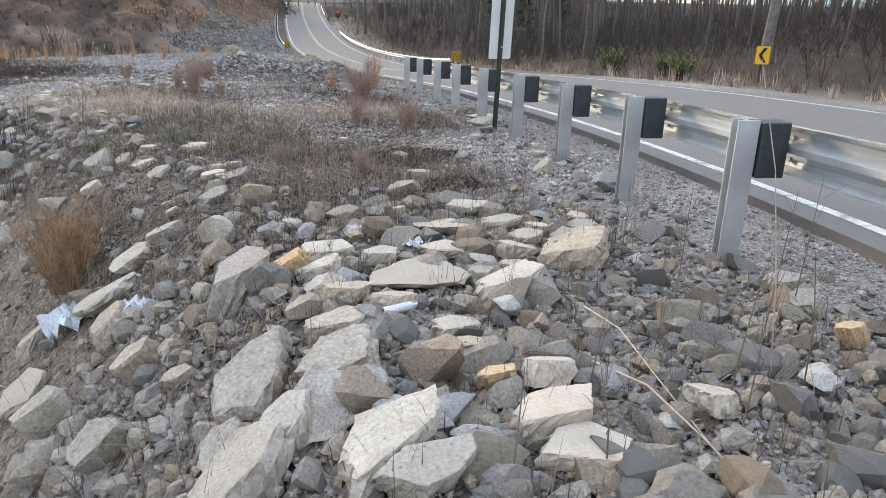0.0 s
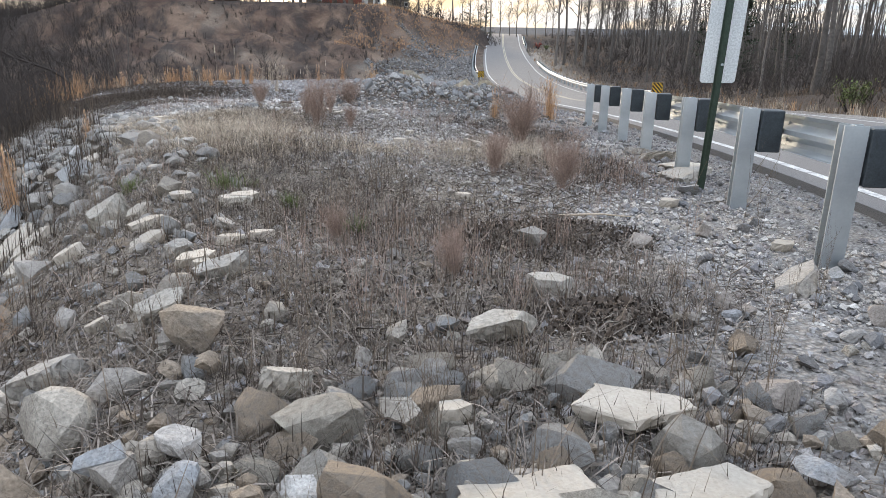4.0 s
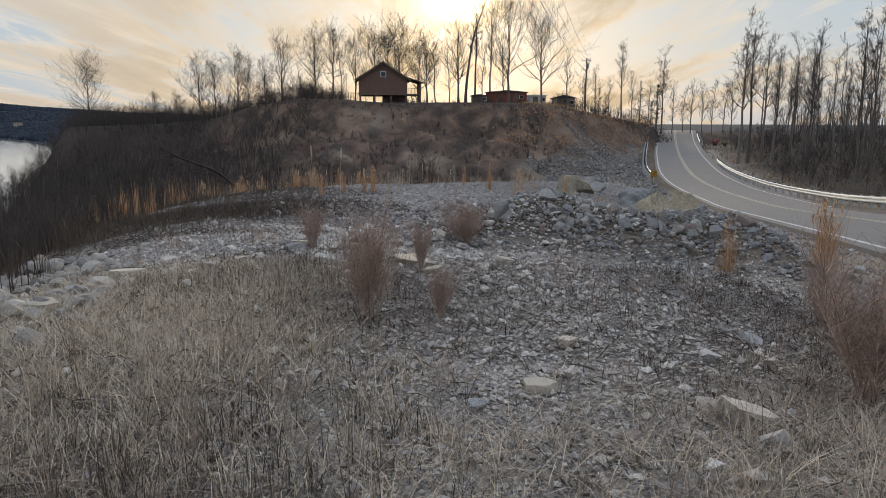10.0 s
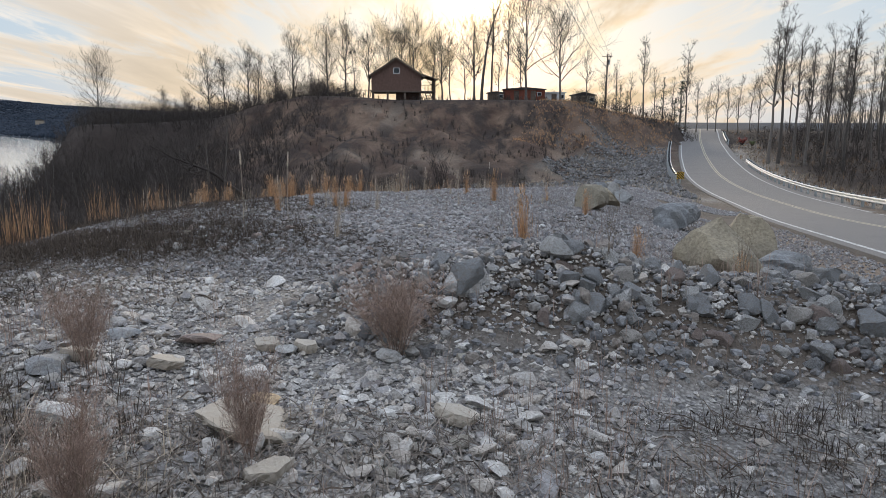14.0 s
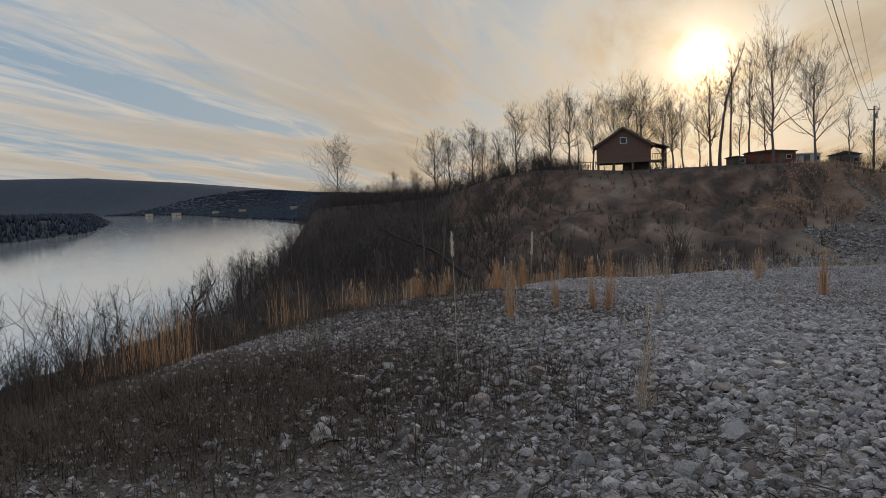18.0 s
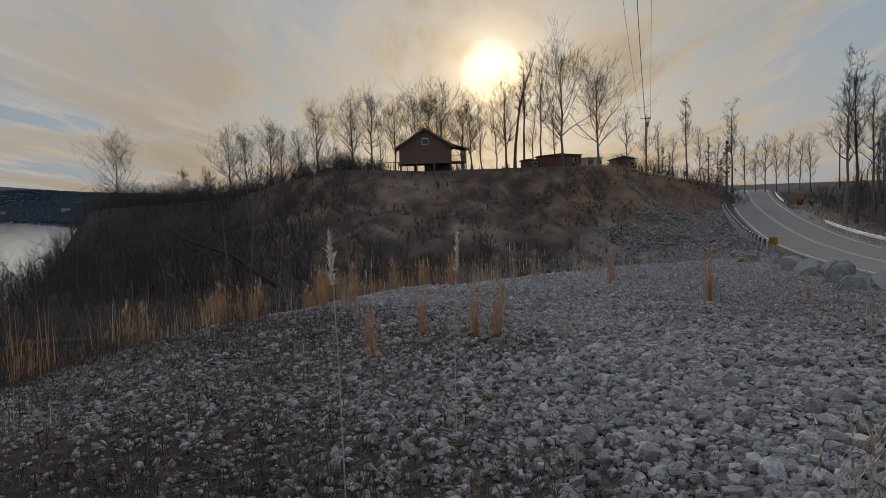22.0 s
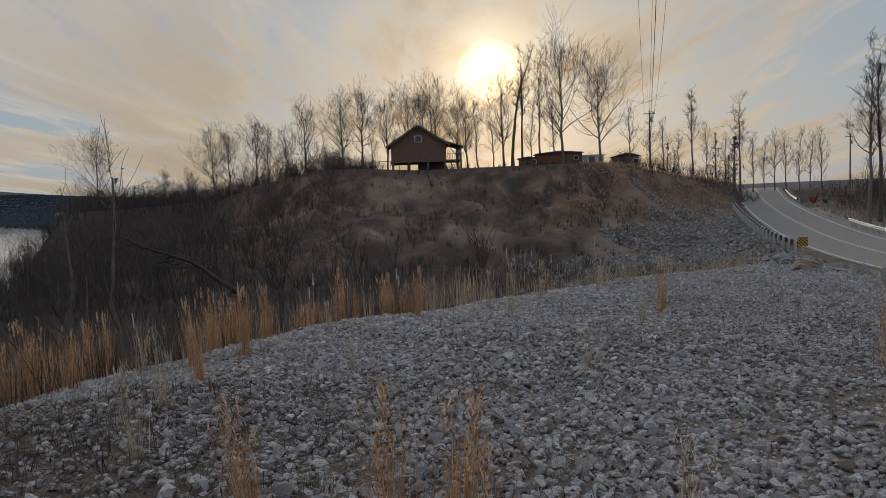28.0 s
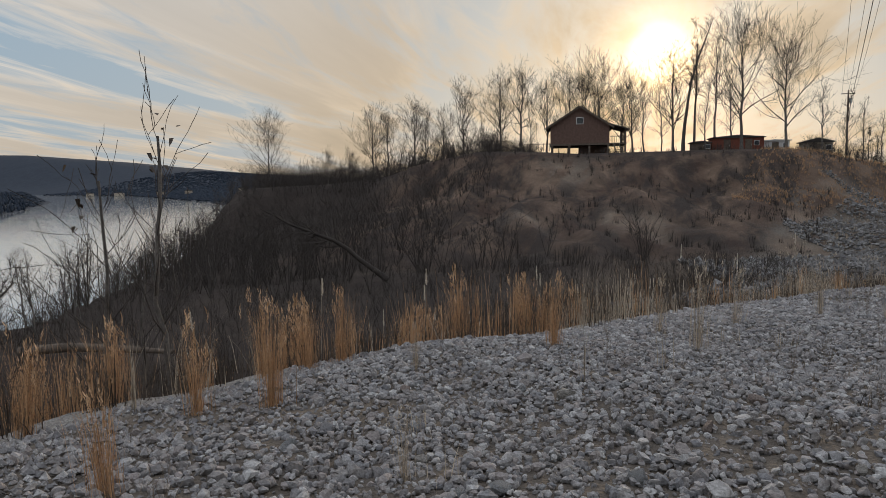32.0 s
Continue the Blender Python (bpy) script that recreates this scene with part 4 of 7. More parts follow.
def woods():
    rng = np.random.default_rng(21)
    n = 0
    while n < 92:
        y = rng.uniform(2, 150)
        off = ROAD_W + rng.uniform(9, 34)
        x = float(road_left(y)) + off
        k = rng.integers(0, 4)
        h = rng.uniform(13, 19) if y < 110 else rng.uniform(9, 14)
        if rng.random() < 0.16:
            plant(TALL[k % 3], x, y, h * 1.15, 20, rng.uniform(0, 360), "tall bare hardwood at the wood's edge", "roadside wood")
        else:
            plant(POLE[k], x, y, h, 17, rng.uniform(0, 360), "thin bare trunk in the roadside wood", "roadside wood", (rng.normal(0, 1.5), rng.normal(0, 1.5)))
        n += 1
    for bearing, dist, h, kind, bh in ((28.9, 88, 17.5, TALL[0], 20), (29.5, 90, 19, TALL[1], 20), (30.5, 91, 16.5, TALL[2], 20), (31.6, 86, 15, TALL[0], 20), (33.0, 84, 15, TALL[1], 20), (34.6, 80, 15, TALL[2], 20)):
        a = radians(bearing)
        plant(kind, 1.8 + dist * math.sin(a), 23.2 + dist * math.cos(a), h, bh, dist * 41, "tall bare hardwood beside the road", "roadside wood")
    # the deep of the wood, too thick to count
    n = 1300
    y = rng.uniform(-10, 190, n)
    x = road_left(y) + ROAD_W + rng.uniform(20, 75, n)
    h = rng.uniform(5, 12.5, n) * np.where(y < 120, 1, 0.6)
    a = np.stack([x, y, ground(x, y) - 0.2], -1)
    b = a + np.stack([rng.normal(0, 0.35, n), rng.normal(0, 0.35, n), h * 0.55], -1)
    c = b + np.stack([rng.normal(0, 0.5, n), rng.normal(0, 0.5, n), h * 0.45], -1)
    r = rng.uniform(0.05, 0.14, n)
    k = 6
    t = rng.uniform(0, 1, (n, k, 1))
    s0 = (b[:, None] + (c - b)[:, None] * t).reshape(-1, 3)
    s1 = s0 + np.stack([rng.normal(0, 1, n * k), rng.normal(0, 1, n * k), rng.uniform(0.6, 1.6, n * k)], -1) * rng.uniform(0.5, 1.4, (n * k, 1))
    P = np.concatenate([a, b, s0])
    Q = np.concatenate([b, c, s1])
    R = np.concatenate([r, r * 0.7, np.full(n * k, 0.025)])
    S = np.concatenate([r * 0.7, r * 0.15, np.full(n * k, 0.008)])
    tagged(new("deep_wood", sticks("deep_wood", P, Q, R, S, M_BARK)), "dense dark thicket of leafless trunks and branches", "woodland", kind="stuff")


woods()


def evergreen(rng, h):
    """Cedar-like crown: many drooping needle sprays on whorled limbs."""
    tr, cr = Tubes(), Tubes()
    tr.limb([(0, 0, -0.2), (0.03, 0.02, h * 0.5), (0, 0, h)], [h * 0.02 + 0.02, h * 0.012, 0.01], 6)
    for i in range(int(46 * h / 3)):
        t = rng.uniform(0.06, 1)
        az = rng.uniform(0, 6.28)
        r = h * 0.27 * (1 - t) ** 0.8 * rng.uniform(0.5, 1.1) + 0.05
        p = np.array((0, 0, h * t))
        q = p + np.array((math.cos(az) * r, math.sin(az) * r, r * 0.25))
        tr.limb([p, q], [0.012, 0.004], 3)
        for _ in range(9):
            s = p + (q - p) * rng.uniform(0.25, 1)
            d = np.array((rng.normal(0, 1), rng.normal(0, 1), rng.normal(0.35, 0.5))) * 0.12 * (0.6 + h / 6)
            cr.blade(s, s + d * 0.6, s + d, 0.03 * (0.5 + h / 8))
    return tr.mesh("trunk", M_BARK), cr.mesh("crown", M_EVERG)


CEDAR = [evergreen(RNG, 5.0), evergreen(RNG, 5.0)]
for y, off, h, k in ((64, 17.5, 8.5, 0), (67, 19, 9.0, 1), (60, 20, 7.0, 1), (72, 16.5, 6.0, 0), (24, 11, 2.2, 0), (30, 12.5, 2.6, 1)):
    x = float(road_left(y)) + ROAD_W + off
    tree_thing("dark green cedar at the wood's edge", *CEDAR[k], (x, y, gz(x, y)), y * 31, h / 5, (0, 0), "cedars")
for b, d, h, k in ((16.9, 117, 5, 0), (17.4, 119, 4, 1), (20.3, 121, 7.5, 1), (21.2, 123, 4.5, 0), (21.6, 125, 9.5, 0)):
    a = radians(b)
    x, y = 1.9 + d * math.sin(a), 27.9 + d * math.cos(a)
    tree_thing("dark pine beside the crest", *CEDAR[k], (x, y, gz(x, y)), b * 31, h / 5, (0, 0), "cedars")


# ---- cabin and sheds on the bluff ----
def cabin():
    x0, y0 = -2.95, 139.5
    c = thing("cabin", "dark brown gabled cabin on stilts with a side porch", "house", at=(x0, y0, 4.05), turn=4)
    W, D, F, H, R = 8.6, 9.0, 1.55, 2.6, 6.9
    half = W / 2
    # floor deck
    part("floor_deck", box_bm(W + 0.2, D, 0.28, (0, D / 2, F - 0.14)), M_WOOD, c)
    for px in (-half + 0.2, -half * 0.35, half * 0.33, half - 0.2):
        for py in (0.2, D * 0.5, D - 0.2):
            part("stilt", box_bm(0.28, 0.28, F + 1.2, (px, py, (F - 1.2) / 2)), M_WOOD, c)
    # underfloor room on the far half, walled in
    part("underfloor_wall", box_bm(W * 0.48, D * 0.6, F - 0.05, (W * 0.24, D * 0.62, F / 2 - 0.15)), M_SIDING, c)
    # gable end with a window hole
    wz0, wz1, ww = F + 2.9, F + 3.75, 0.45
    gable = [(-half, F), (half, F), (half, F + H), (0, R), (-half, F + H)]
    part("gable_wall", extrude_profile(gable, 0.16), M_SIDING, c, "dark brown board gable end")
    m = part("back_wall", extrude_profile(gable, 0.16), M_SIDING, c)
    m.matrix_basis = pose(0, D - 0.16, 0)
    for s in (-1, 1):
        part("side_wall", box_bm(0.16, D - 0.36, H, (s * (half - 0.09), D / 2, F + H / 2)), M_SIDING, c)
    w = part("window", box_bm(ww * 2 + 0.16, 0.08, wz1 - wz0 + 0.16, (0, -0.045, (wz0 + wz1) / 2)), M_WHITE, c, "small pale-framed attic window")
    part("pane", box_bm(ww * 2, 0.03, wz1 - wz0, (0, -0.095, (wz0 + wz1) / 2)), M_GLASS, w)
    rise = R - (F + H)
    ang = math.degrees(math.atan2(rise, half))
    ln = math.hypot(rise, half)
    for s in (-1, 1):
        ov = 0.75
        bm = box_bm(ln + ov, D + 1.2, 0.16, ((ln + ov) / 2, 0, 0.08))
        part("roof_slope", bm, M_ROOF, c, "", Matrix.Translation((0, D / 2, R + 0.03)) @ (pose(0, 0, 0, 0, ang, 0) if s > 0 else pose(0, 0, 0, 0, 0, 180) @ pose(0, 0, 0, 0, ang, 0)))
        part("barge_board", box_bm(ln + ov, 0.05, 0.22, ((ln + ov) / 2, 0, 0)), M_WOOD, c, "", Matrix.Translation((0, -0.62, R + 0.02)) @ (pose(0, 0, 0, 0, ang, 0) if s > 0 else pose(0, 0, 0, 0, 0, 180) @ pose(0, 0, 0, 0, ang, 0)))
    # porch on the right side
    part("porch_floor", box_bm(2.5, D * 0.8, 0.22, (half + 1.25, D * 0.42, F - 0.12)), M_WOOD, c)
    part("porch_roof", box_bm(3.1, D * 0.9, 0.12, (1.55, 0, 0)), M_ROOF, c, "", Matrix.Translation((half - 0.1, D * 0.42, F + H + 0.25)) @ pose(0, 0, 0, 0, 18, 0))
    for py in (0.1, D * 0.27, D * 0.54, D * 0.8):
        part("porch_post", box_bm(0.16, 0.16, H - 0.62 + F + 1.0, (half + 2.35, py, (H - 0.62 + F - 1.0) / 2)), M_WOOD, c)
    part("porch_rail", box_bm(0.08, D * 0.8, 0.1, (half + 2.42, D * 0.42, F + 0.95)), M_WOOD, c)
    part("porch_rail", box_bm(2.2, 0.08, 0.1, (half + 1.25, 0.0, F + 0.95)), M_WOOD, c)
    for i in range(9):
        part("baluster", box_bm(0.05, 0.05, 0.9, (half + 0.25 + i * 0.25, 0.0, F + 0.46)), M_WOOD, c)
    part("porch_door", box_bm(0.06, 0.95, 2.0, (half + 0.02, 2.2, F + 1.0)), M_TANWALL, c, "pale porch door")
    # stairs that hang over the eroded lip
    for s in (-0.4, 0.4):
        part("stair_stringer", box_bm(0.09, 4.2, 0.22, (0, -2.1, 0)), M_WOOD, c, "", Matrix.Translation((half + 0.9 + s, -0.1, F - 0.1)) @ pose(0, 0, 0, 42, 0, 18))
    for i in range(9):
        part("stair_tread", box_bm(0.85, 0.24, 0.045, (0, 0, 0)), M_WOOD, c, "", pose(half + 0.9 + 0.1 * i, -0.3 - i * 0.30, F - 0.25 - i * 0.28, 0, 0, 18))
    # deck rail left of the house
    part("deck_rail", box_bm(3.6, 0.07, 0.09, (-half - 1.8, 0.5, F + 0.05)), M_WOOD, c)
    for i in range(5):
        part("rail_post", box_bm(0.09, 0.09, 1.2, (-half - 0.2 - i * 0.82, 0.5, F - 0.45)), M_WOOD, c)


cabin()


def shed(at, turn, size, body, roof, label, category="shed", pitch=0.5, doors=1, name="shed", group="sheds on the bluff"):
    w, d, h = size
    s = thing(name, label, category, group, at=at, turn=turn)
    part("wall", box_bm(w, d, h, (0, d / 2, h / 2), 0.02), body, s)
    prof = [(-w / 2 - 0.25, h), (w / 2 + 0.25, h), (w / 2 + 0.25, h + 0.12), (0, h + pitch + 0.1), (-w / 2 - 0.25, h + 0.12)]
    part("roof", extrude_profile(prof, d + 0.5), roof, s, "", pose(0, -0.25, 0))
    for i in range(doors):
        dx = (i - (doors - 1) / 2) * w * 0.42
        dr = part("door", box_bm(0.95, 0.06, min(2.0, h - 0.2), (dx, -0.035, min(2.0, h - 0.2) / 2)), M_WOOD, s)
        part("handle", box_bm(0.04, 0.05, 0.12, (dx + 0.38, -0.085, 1.0)), M_GALV, dr)
    wn = part("window", box_bm(0.75, 0.06, 0.7, (w * 0.36, -0.035, h * 0.62)), M_WHITE, s)
    part("pane", box_bm(0.62, 0.03, 0.58, (w * 0.36, -0.075, h * 0.62)), M_GLASS, wn)
    return s


def on_bluff(bearing, dist):
    a = radians(bearing)
    x, y = 1.9 + dist * math.sin(a), 27.9 + dist * math.cos(a)
    return x, y, gz(x, y) - 0.05


shed(on_bluff(8.75, 118), 0, (7.2, 4.5, 2.1), M_REDSHED, M_ROOF, "long low red-brown shed on the bluff", pitch=0.35, doors=2)
shed(on_bluff(6.25, 116), 0, (2.6, 3.0, 1.4), M_WOOD, M_ROOF, "small dark wooden lean-to on the bluff", pitch=0.25)
shed(on_bluff(11.2, 122), 0, (4.0, 2.4, 1.8), M_WHITE, M_WHITE, "white camper trailer on the bluff", "camper", 0.12)
shed(on_bluff(13.9, 116), 0, (3.7, 3.0, 1.9), M_TANWALL, M_ROOF, "small tan gabled shed on the bluff", pitch=0.55)


# ---- poles, cables and signs ----
# small pale houses on the far shore
for bearing, dist, w, wall in ((-39.3, 1190, 11, M_TANWALL), (-37.4, 1180, 14, M_TANWALL), (-34.6, 1030, 9, M_TANWALL), (-32.6, 960, 9, M_TANWALL), (-28.7, 830, 8, M_TANWALL)):
    a = radians(bearing)
    hx, hy = 2 + dist * math.sin(a), 20 + dist * math.cos(a)
    shed((hx, hy, max(gz(hx, hy), RIVER_Z) + 0.3), -bearing, (w, 8, 4.2), wall, M_ROOF, "small pale house on the far river shore", "house", 1.6, 1, "house", "houses on the far shore")


def utility_pole(at, h, label, tilt=0.0):
    p = thing("utility_pole", label, "utility pole", "utility poles", at=at)
    t = Tubes()
    t.limb([(0, 0, -0.8), (0, 0, h)], [0.16, 0.11], 10)
    part_mesh("pole", t.mesh("pole", M_WOOD, True), p)
    part("crossarm", box_bm(1.8, 0.10, 0.12, (0, 0.14, h - 0.5), 0.01), M_WOOD, p)
    for dx in (-0.8, 0.0, 0.8):
        bm = bmesh.new()
        bmesh.ops.create_cone(bm, segments=8, radius1=0.05, radius2=0.035, depth=0.16, cap_ends=True)
        part("insulator", bm, M_WHITE, p, "", pose(dx, 0.14, h - 0.36))
    bm = bmesh.new()
    bmesh.ops.create_cone(bm, segments=12, radius1=0.2, radius2=0.2, depth=0.75, cap_ends=True)
    part("transformer", bm, M_GALV, p, "", pose(0.32, 0, h - 1.5))


PA = on_bluff(15.6, 121)
utility_pole(PA, 10.4, "wooden utility pole on the bluff")
xp, yp = 78.6, 166.0
utility_pole((xp, yp, gz(xp, yp)), 10.2, "leaning wooden utility pole beyond the crest")
PB = (-13.0, -30.0, 3.2)
utility_pole((PB[0], PB[1], gz(PB[0], PB[1])), PB[2] + 14.0 - gz(PB[0], PB[1]), "wooden utility pole on the bank")
for dx, dz in ((-0.8, -0.30), (0.0, -0.30), (0.8, -0.30), (0.1, -2.3)):
    t = Tubes()
    a, b = np.array((PA[0] + dx, PA[1] + 0.14, PA[2] + 10.4 + dz)), np.array((PB[0] + dx, PB[1] + 0.14, PB[2] + 14.0 + dz))
    pts = [a + (b - a) * k / 40 - np.array((0, 0, 3.2 * 4 * (k / 40) * (1 - k / 40))) for k in range(41)]
    t.limb(pts, [0.014 if dz > -1 else 0.022] * 41, 5)
    tagged(new("overhead_cable", t.mesh("overhead_cable", M_WIRE)), "thin black cable strung between utility poles", "cable", "overhead cables")


def channel_post(h):
    """Perforated U-channel sign post."""
    v = [(-0.04, 0.02), (-0.025, 0.02), (-0.015, -0.012), (0.015, -0.012), (0.025, 0.02), (0.04, 0.02), (0.04, 0.025), (0.022, 0.025), (0.012, -0.007), (-0.012, -0.007), (-0.022, 0.025), (-0.04, 0.025)]
    n = len(v)
    vv = [(x, y, z) for z in (-0.4, h) for x, y in v]
    return mesh_of("sign_post", vv, [(i, (i + 1) % n, (i + 1) % n + n, i + n) for i in range(n)] + [tuple(range(n, 2 * n))], M_STEELDARK)


def round_plate(w, h, r, t=0.004):
    pts = []
    for cx, cz, a0 in ((w / 2 - r, h / 2 - r, 0), (-w / 2 + r, h / 2 - r, 90), (-w / 2 + r, -h / 2 + r, 180), (w / 2 - r, -h / 2 + r, 270)):
        for k in range(5):
            a = radians(a0 + k * 22.5)
            pts.append((cx + r * math.cos(a), cz + r * math.sin(a)))
    return extrude_profile(pts, t)


xs, ys = 6.28, 9.05
zs = gz(xs, ys)
s = thing("road_sign", "back of a white metal sign on a green steel post", "road sign", "road signs", at=(xs, ys, zs), turn=-8)
part_mesh("sign_post", channel_post(2.55), s, "", pose(0, 0, 0, 3.5, 0, 0))
part("sign_plate", round_plate(0.36, 1.05, 0.035), M_SIGNBACK, s, "bare sheet-metal back", pose(0, -0.07, 1.60, 3.5, 0, 0))
for dz in (1.25, 1.95):
    part("bolt", box_bm(0.02, 0.03, 0.02, (0, -0.09, dz)), M_GALV, s)

xc, yc = 22.3, 16.3
zc = gz(xc, yc)
s = thing("chevron_sign", "yellow sign with a black chevron on a dark post", "road sign", "road signs", at=(xc, yc, zc), turn=-38)
top = -0.17 - zc
part_mesh("sign_post", channel_post(top + 0.3), s)
pl = part("sign_plate", round_plate(0.46, 0.60, 0.03), M_YELLOW, s, "yellow reflective sheet", pose(0, -0.035, top))
for up in (1, -1):
    bm = extrude_profile([(-0.14, 0.0), (-0.02, 0.0), (0.13, up * 0.24), (0.01, up * 0.24)][:: up], 0.003)
    part("chevron", bm, M_BLACK, pl, "", pose(0, -0.0045, 0))


def hazard_marker(at, turn, post_h):
    s = thing("hazard_marker", "yellow panel with black diagonal stripes at a guardrail's end", "road sign", "hazard markers", at=at, turn=turn)
    w = 0.60
    pl = part("sign_plate", round_plate(w, w, 0.02, 0.006), M_YELLOW, s, "", pose(0, 0, post_h))
    for k in range(-2, 3):
        # stripes clipped to the plate
        o = k * 0.21
        lo, hi = o, o + 0.13
        poly = []
        for base in (lo, hi):
            for z in (0.29, -0.29) if base == lo else (-0.29, 0.29):
                x = base - z
                if x < -0.29:
                    z2, x = base + 0.29, -0.29
                    z = max(-0.29, min(0.29, z2))
                elif x > 0.29:
                    z2, x = base - 0.29, 0.29
                    z = max(-0.29, min(0.29, z2))
                poly.append((x, z))
        if len({(round(a, 3), round(b, 3)) for a, b in poly}) > 2:
            bm = extrude_profile(poly, 0.003)
            part("stripe", bm, M_BLACK, pl, "", pose(0, -0.0035, 0))
    part("support", box_bm(0.08, 0.08, post_h, (0, 0.05, post_h / 2 - 0.1)), M_GALV, s)


hx, hy, hz = HILL_LINE[0]
hazard_marker((hx - 0.1, hy - 0.6, gz(hx, hy - 0.6)), -14, 0.85)
hx, hy, hz = FAR_LINE[0]
hazard_marker((hx, hy - 0.6, gz(hx, hy - 0.6)), -14, 0.72)


# ---- stones ----
def ico(sub):
    bm = bmesh.new()
    bmesh.ops.create_icosphere(bm, subdivisions=sub, radius=1)
    bm.verts.ensure_lookup_table()
    v = np.array([p.co[:] for p in bm.verts])
    f = np.array([[q.index for q in face.verts] for face in bm.faces])
    bm.free()
    return v, f


ICO = {s: ico(s) for s in (1, 2, 3, 4)}
ICO[0] = (np.array([(1, 0, 0), (-1, 0, 0), (0, 1, 0), (0, -1, 0), (0, 0, 1), (0, 0, -1.0)]), np.array([(0, 2, 4), (2, 1, 4), (1, 3, 4), (3, 0, 4), (2, 0, 5), (1, 2, 5), (3, 1, 5), (0, 3, 5)]))


def chipped(rng, sub, cuts, flat=1.0, boxy=0.0, rough=0.05):
    """A broken stone: a ball squared up, then split along random planes."""
    v, f = ICO[sub]
    v = v.copy()
    if boxy:
        q = np.abs(v) ** (2.0 + boxy)
        v = v / (q.sum(1) ** (1 / (2.0 + boxy)))[:, None] * 0.9
    ph = rng.uniform(0, 6, (5, 3))
    for k in range(5):
        w = (v * rng.uniform(1.2, 4.5, 3) + ph[k]).sum(1)
        v = v * (1 + rough * np.sin(w * (1 + k * 0.8)))[:, None]
    for _ in range(cuts):
        n = rng.normal(0, 1, 3)
        n /= np.linalg.norm(n)
        d = rng.uniform(0.36, 0.72)
        over = np.maximum(v @ n - d, 0)
        v = v - over[:, None] * n
    v = v / np.abs(v).max(0)
    v[:, 2] *= flat
    return v, f


def slab_shape(rng, ragged=0.5, taper=0.06):
    """A broken plate: straight-sided irregular outline, flat top, chipped rim and ragged sides, in a unit box."""
    k = int(rng.integers(5, 8))
    ang = np.linspace(0, 2 * math.pi, k, endpoint=False) + rng.normal(0, 0.24, k)
    rad = rng.uniform(0.74, 1.08, k)
    corner = np.stack([np.cos(ang) * rad, np.sin(ang) * rad], -1)
    ring = []
    for i in range(k):
        a, b = corner[i], corner[(i + 1) % k]
        m = int(max(3, round(np.linalg.norm(b - a) * 6)))
        for q in range(m):
            ring.append(a + (b - a) * q / m)
    ring = np.array(ring)
    n = len(ring)
    ring = ring + rng.normal(0, 0.012, ring.shape)
    v, f = [], []
    slant = rng.normal(0, taper, 2)
    for z, sc, jit in ((-1.0, 0.90, 0.02), (-0.45, 0.97, 0.03), (0.15, 1.0, 0.035), (0.72, 0.99, 0.026), (0.97, 0.962, 0.012), (1.0, 0.93, 0.006), (1.0, 0.45, 0.0)):
        r = ring * sc + slant * z + rng.normal(0, jit * (0.6 + ragged), ring.shape)
        zz = z + (rng.normal(0, 0.05 * ragged, n) if z < 0.9 else rng.normal(0, 0.007 * (0.4 + ragged), n))
        v.append(np.column_stack([r, np.broadcast_to(zz, n)]))
    rows = len(v)
    v = np.concatenate(v + [np.array([[slant[0], slant[1], 1.0]]), np.array([[0, 0, -1.0]])])
    for a in range(rows - 1):
        for i in range(n):
            j = (i + 1) % n
            f.append((a * n + i, a * n + j, (a + 1) * n + j))
            f.append((a * n + i, (a + 1) * n + j, (a + 1) * n + i))
    top, bot = rows * n, rows * n + 1
    for i in range(n):
        j = (i + 1) % n
        f.append(((rows - 1) * n + i, (rows - 1) * n + j, top))
        f.append((j, i, bot))
    v[:, :2] /= np.abs(v[:, :2]).max(0)
    return v, np.array(f)


STONE_RNG = np.random.default_rng(5)
ROCK_LOOK = {
    "p": ("concrete_slab", "pale flat broken concrete slab lying on rubble", "concrete slab", M_PALE),
    "c": ("concrete_chunk", "grey-tan chunk of broken concrete with pitted edges", "concrete chunk", M_CONC),
    "l": ("rock", "tan weathered limestone block in the rubble", "rock", M_LIME),
    "o": ("rock", "rust-orange stained stone block in the rubble", "rock", M_ORANGE),
    "g": ("rock", "grey angular rock among the gravel", "rock", M_RIPRAP),
}


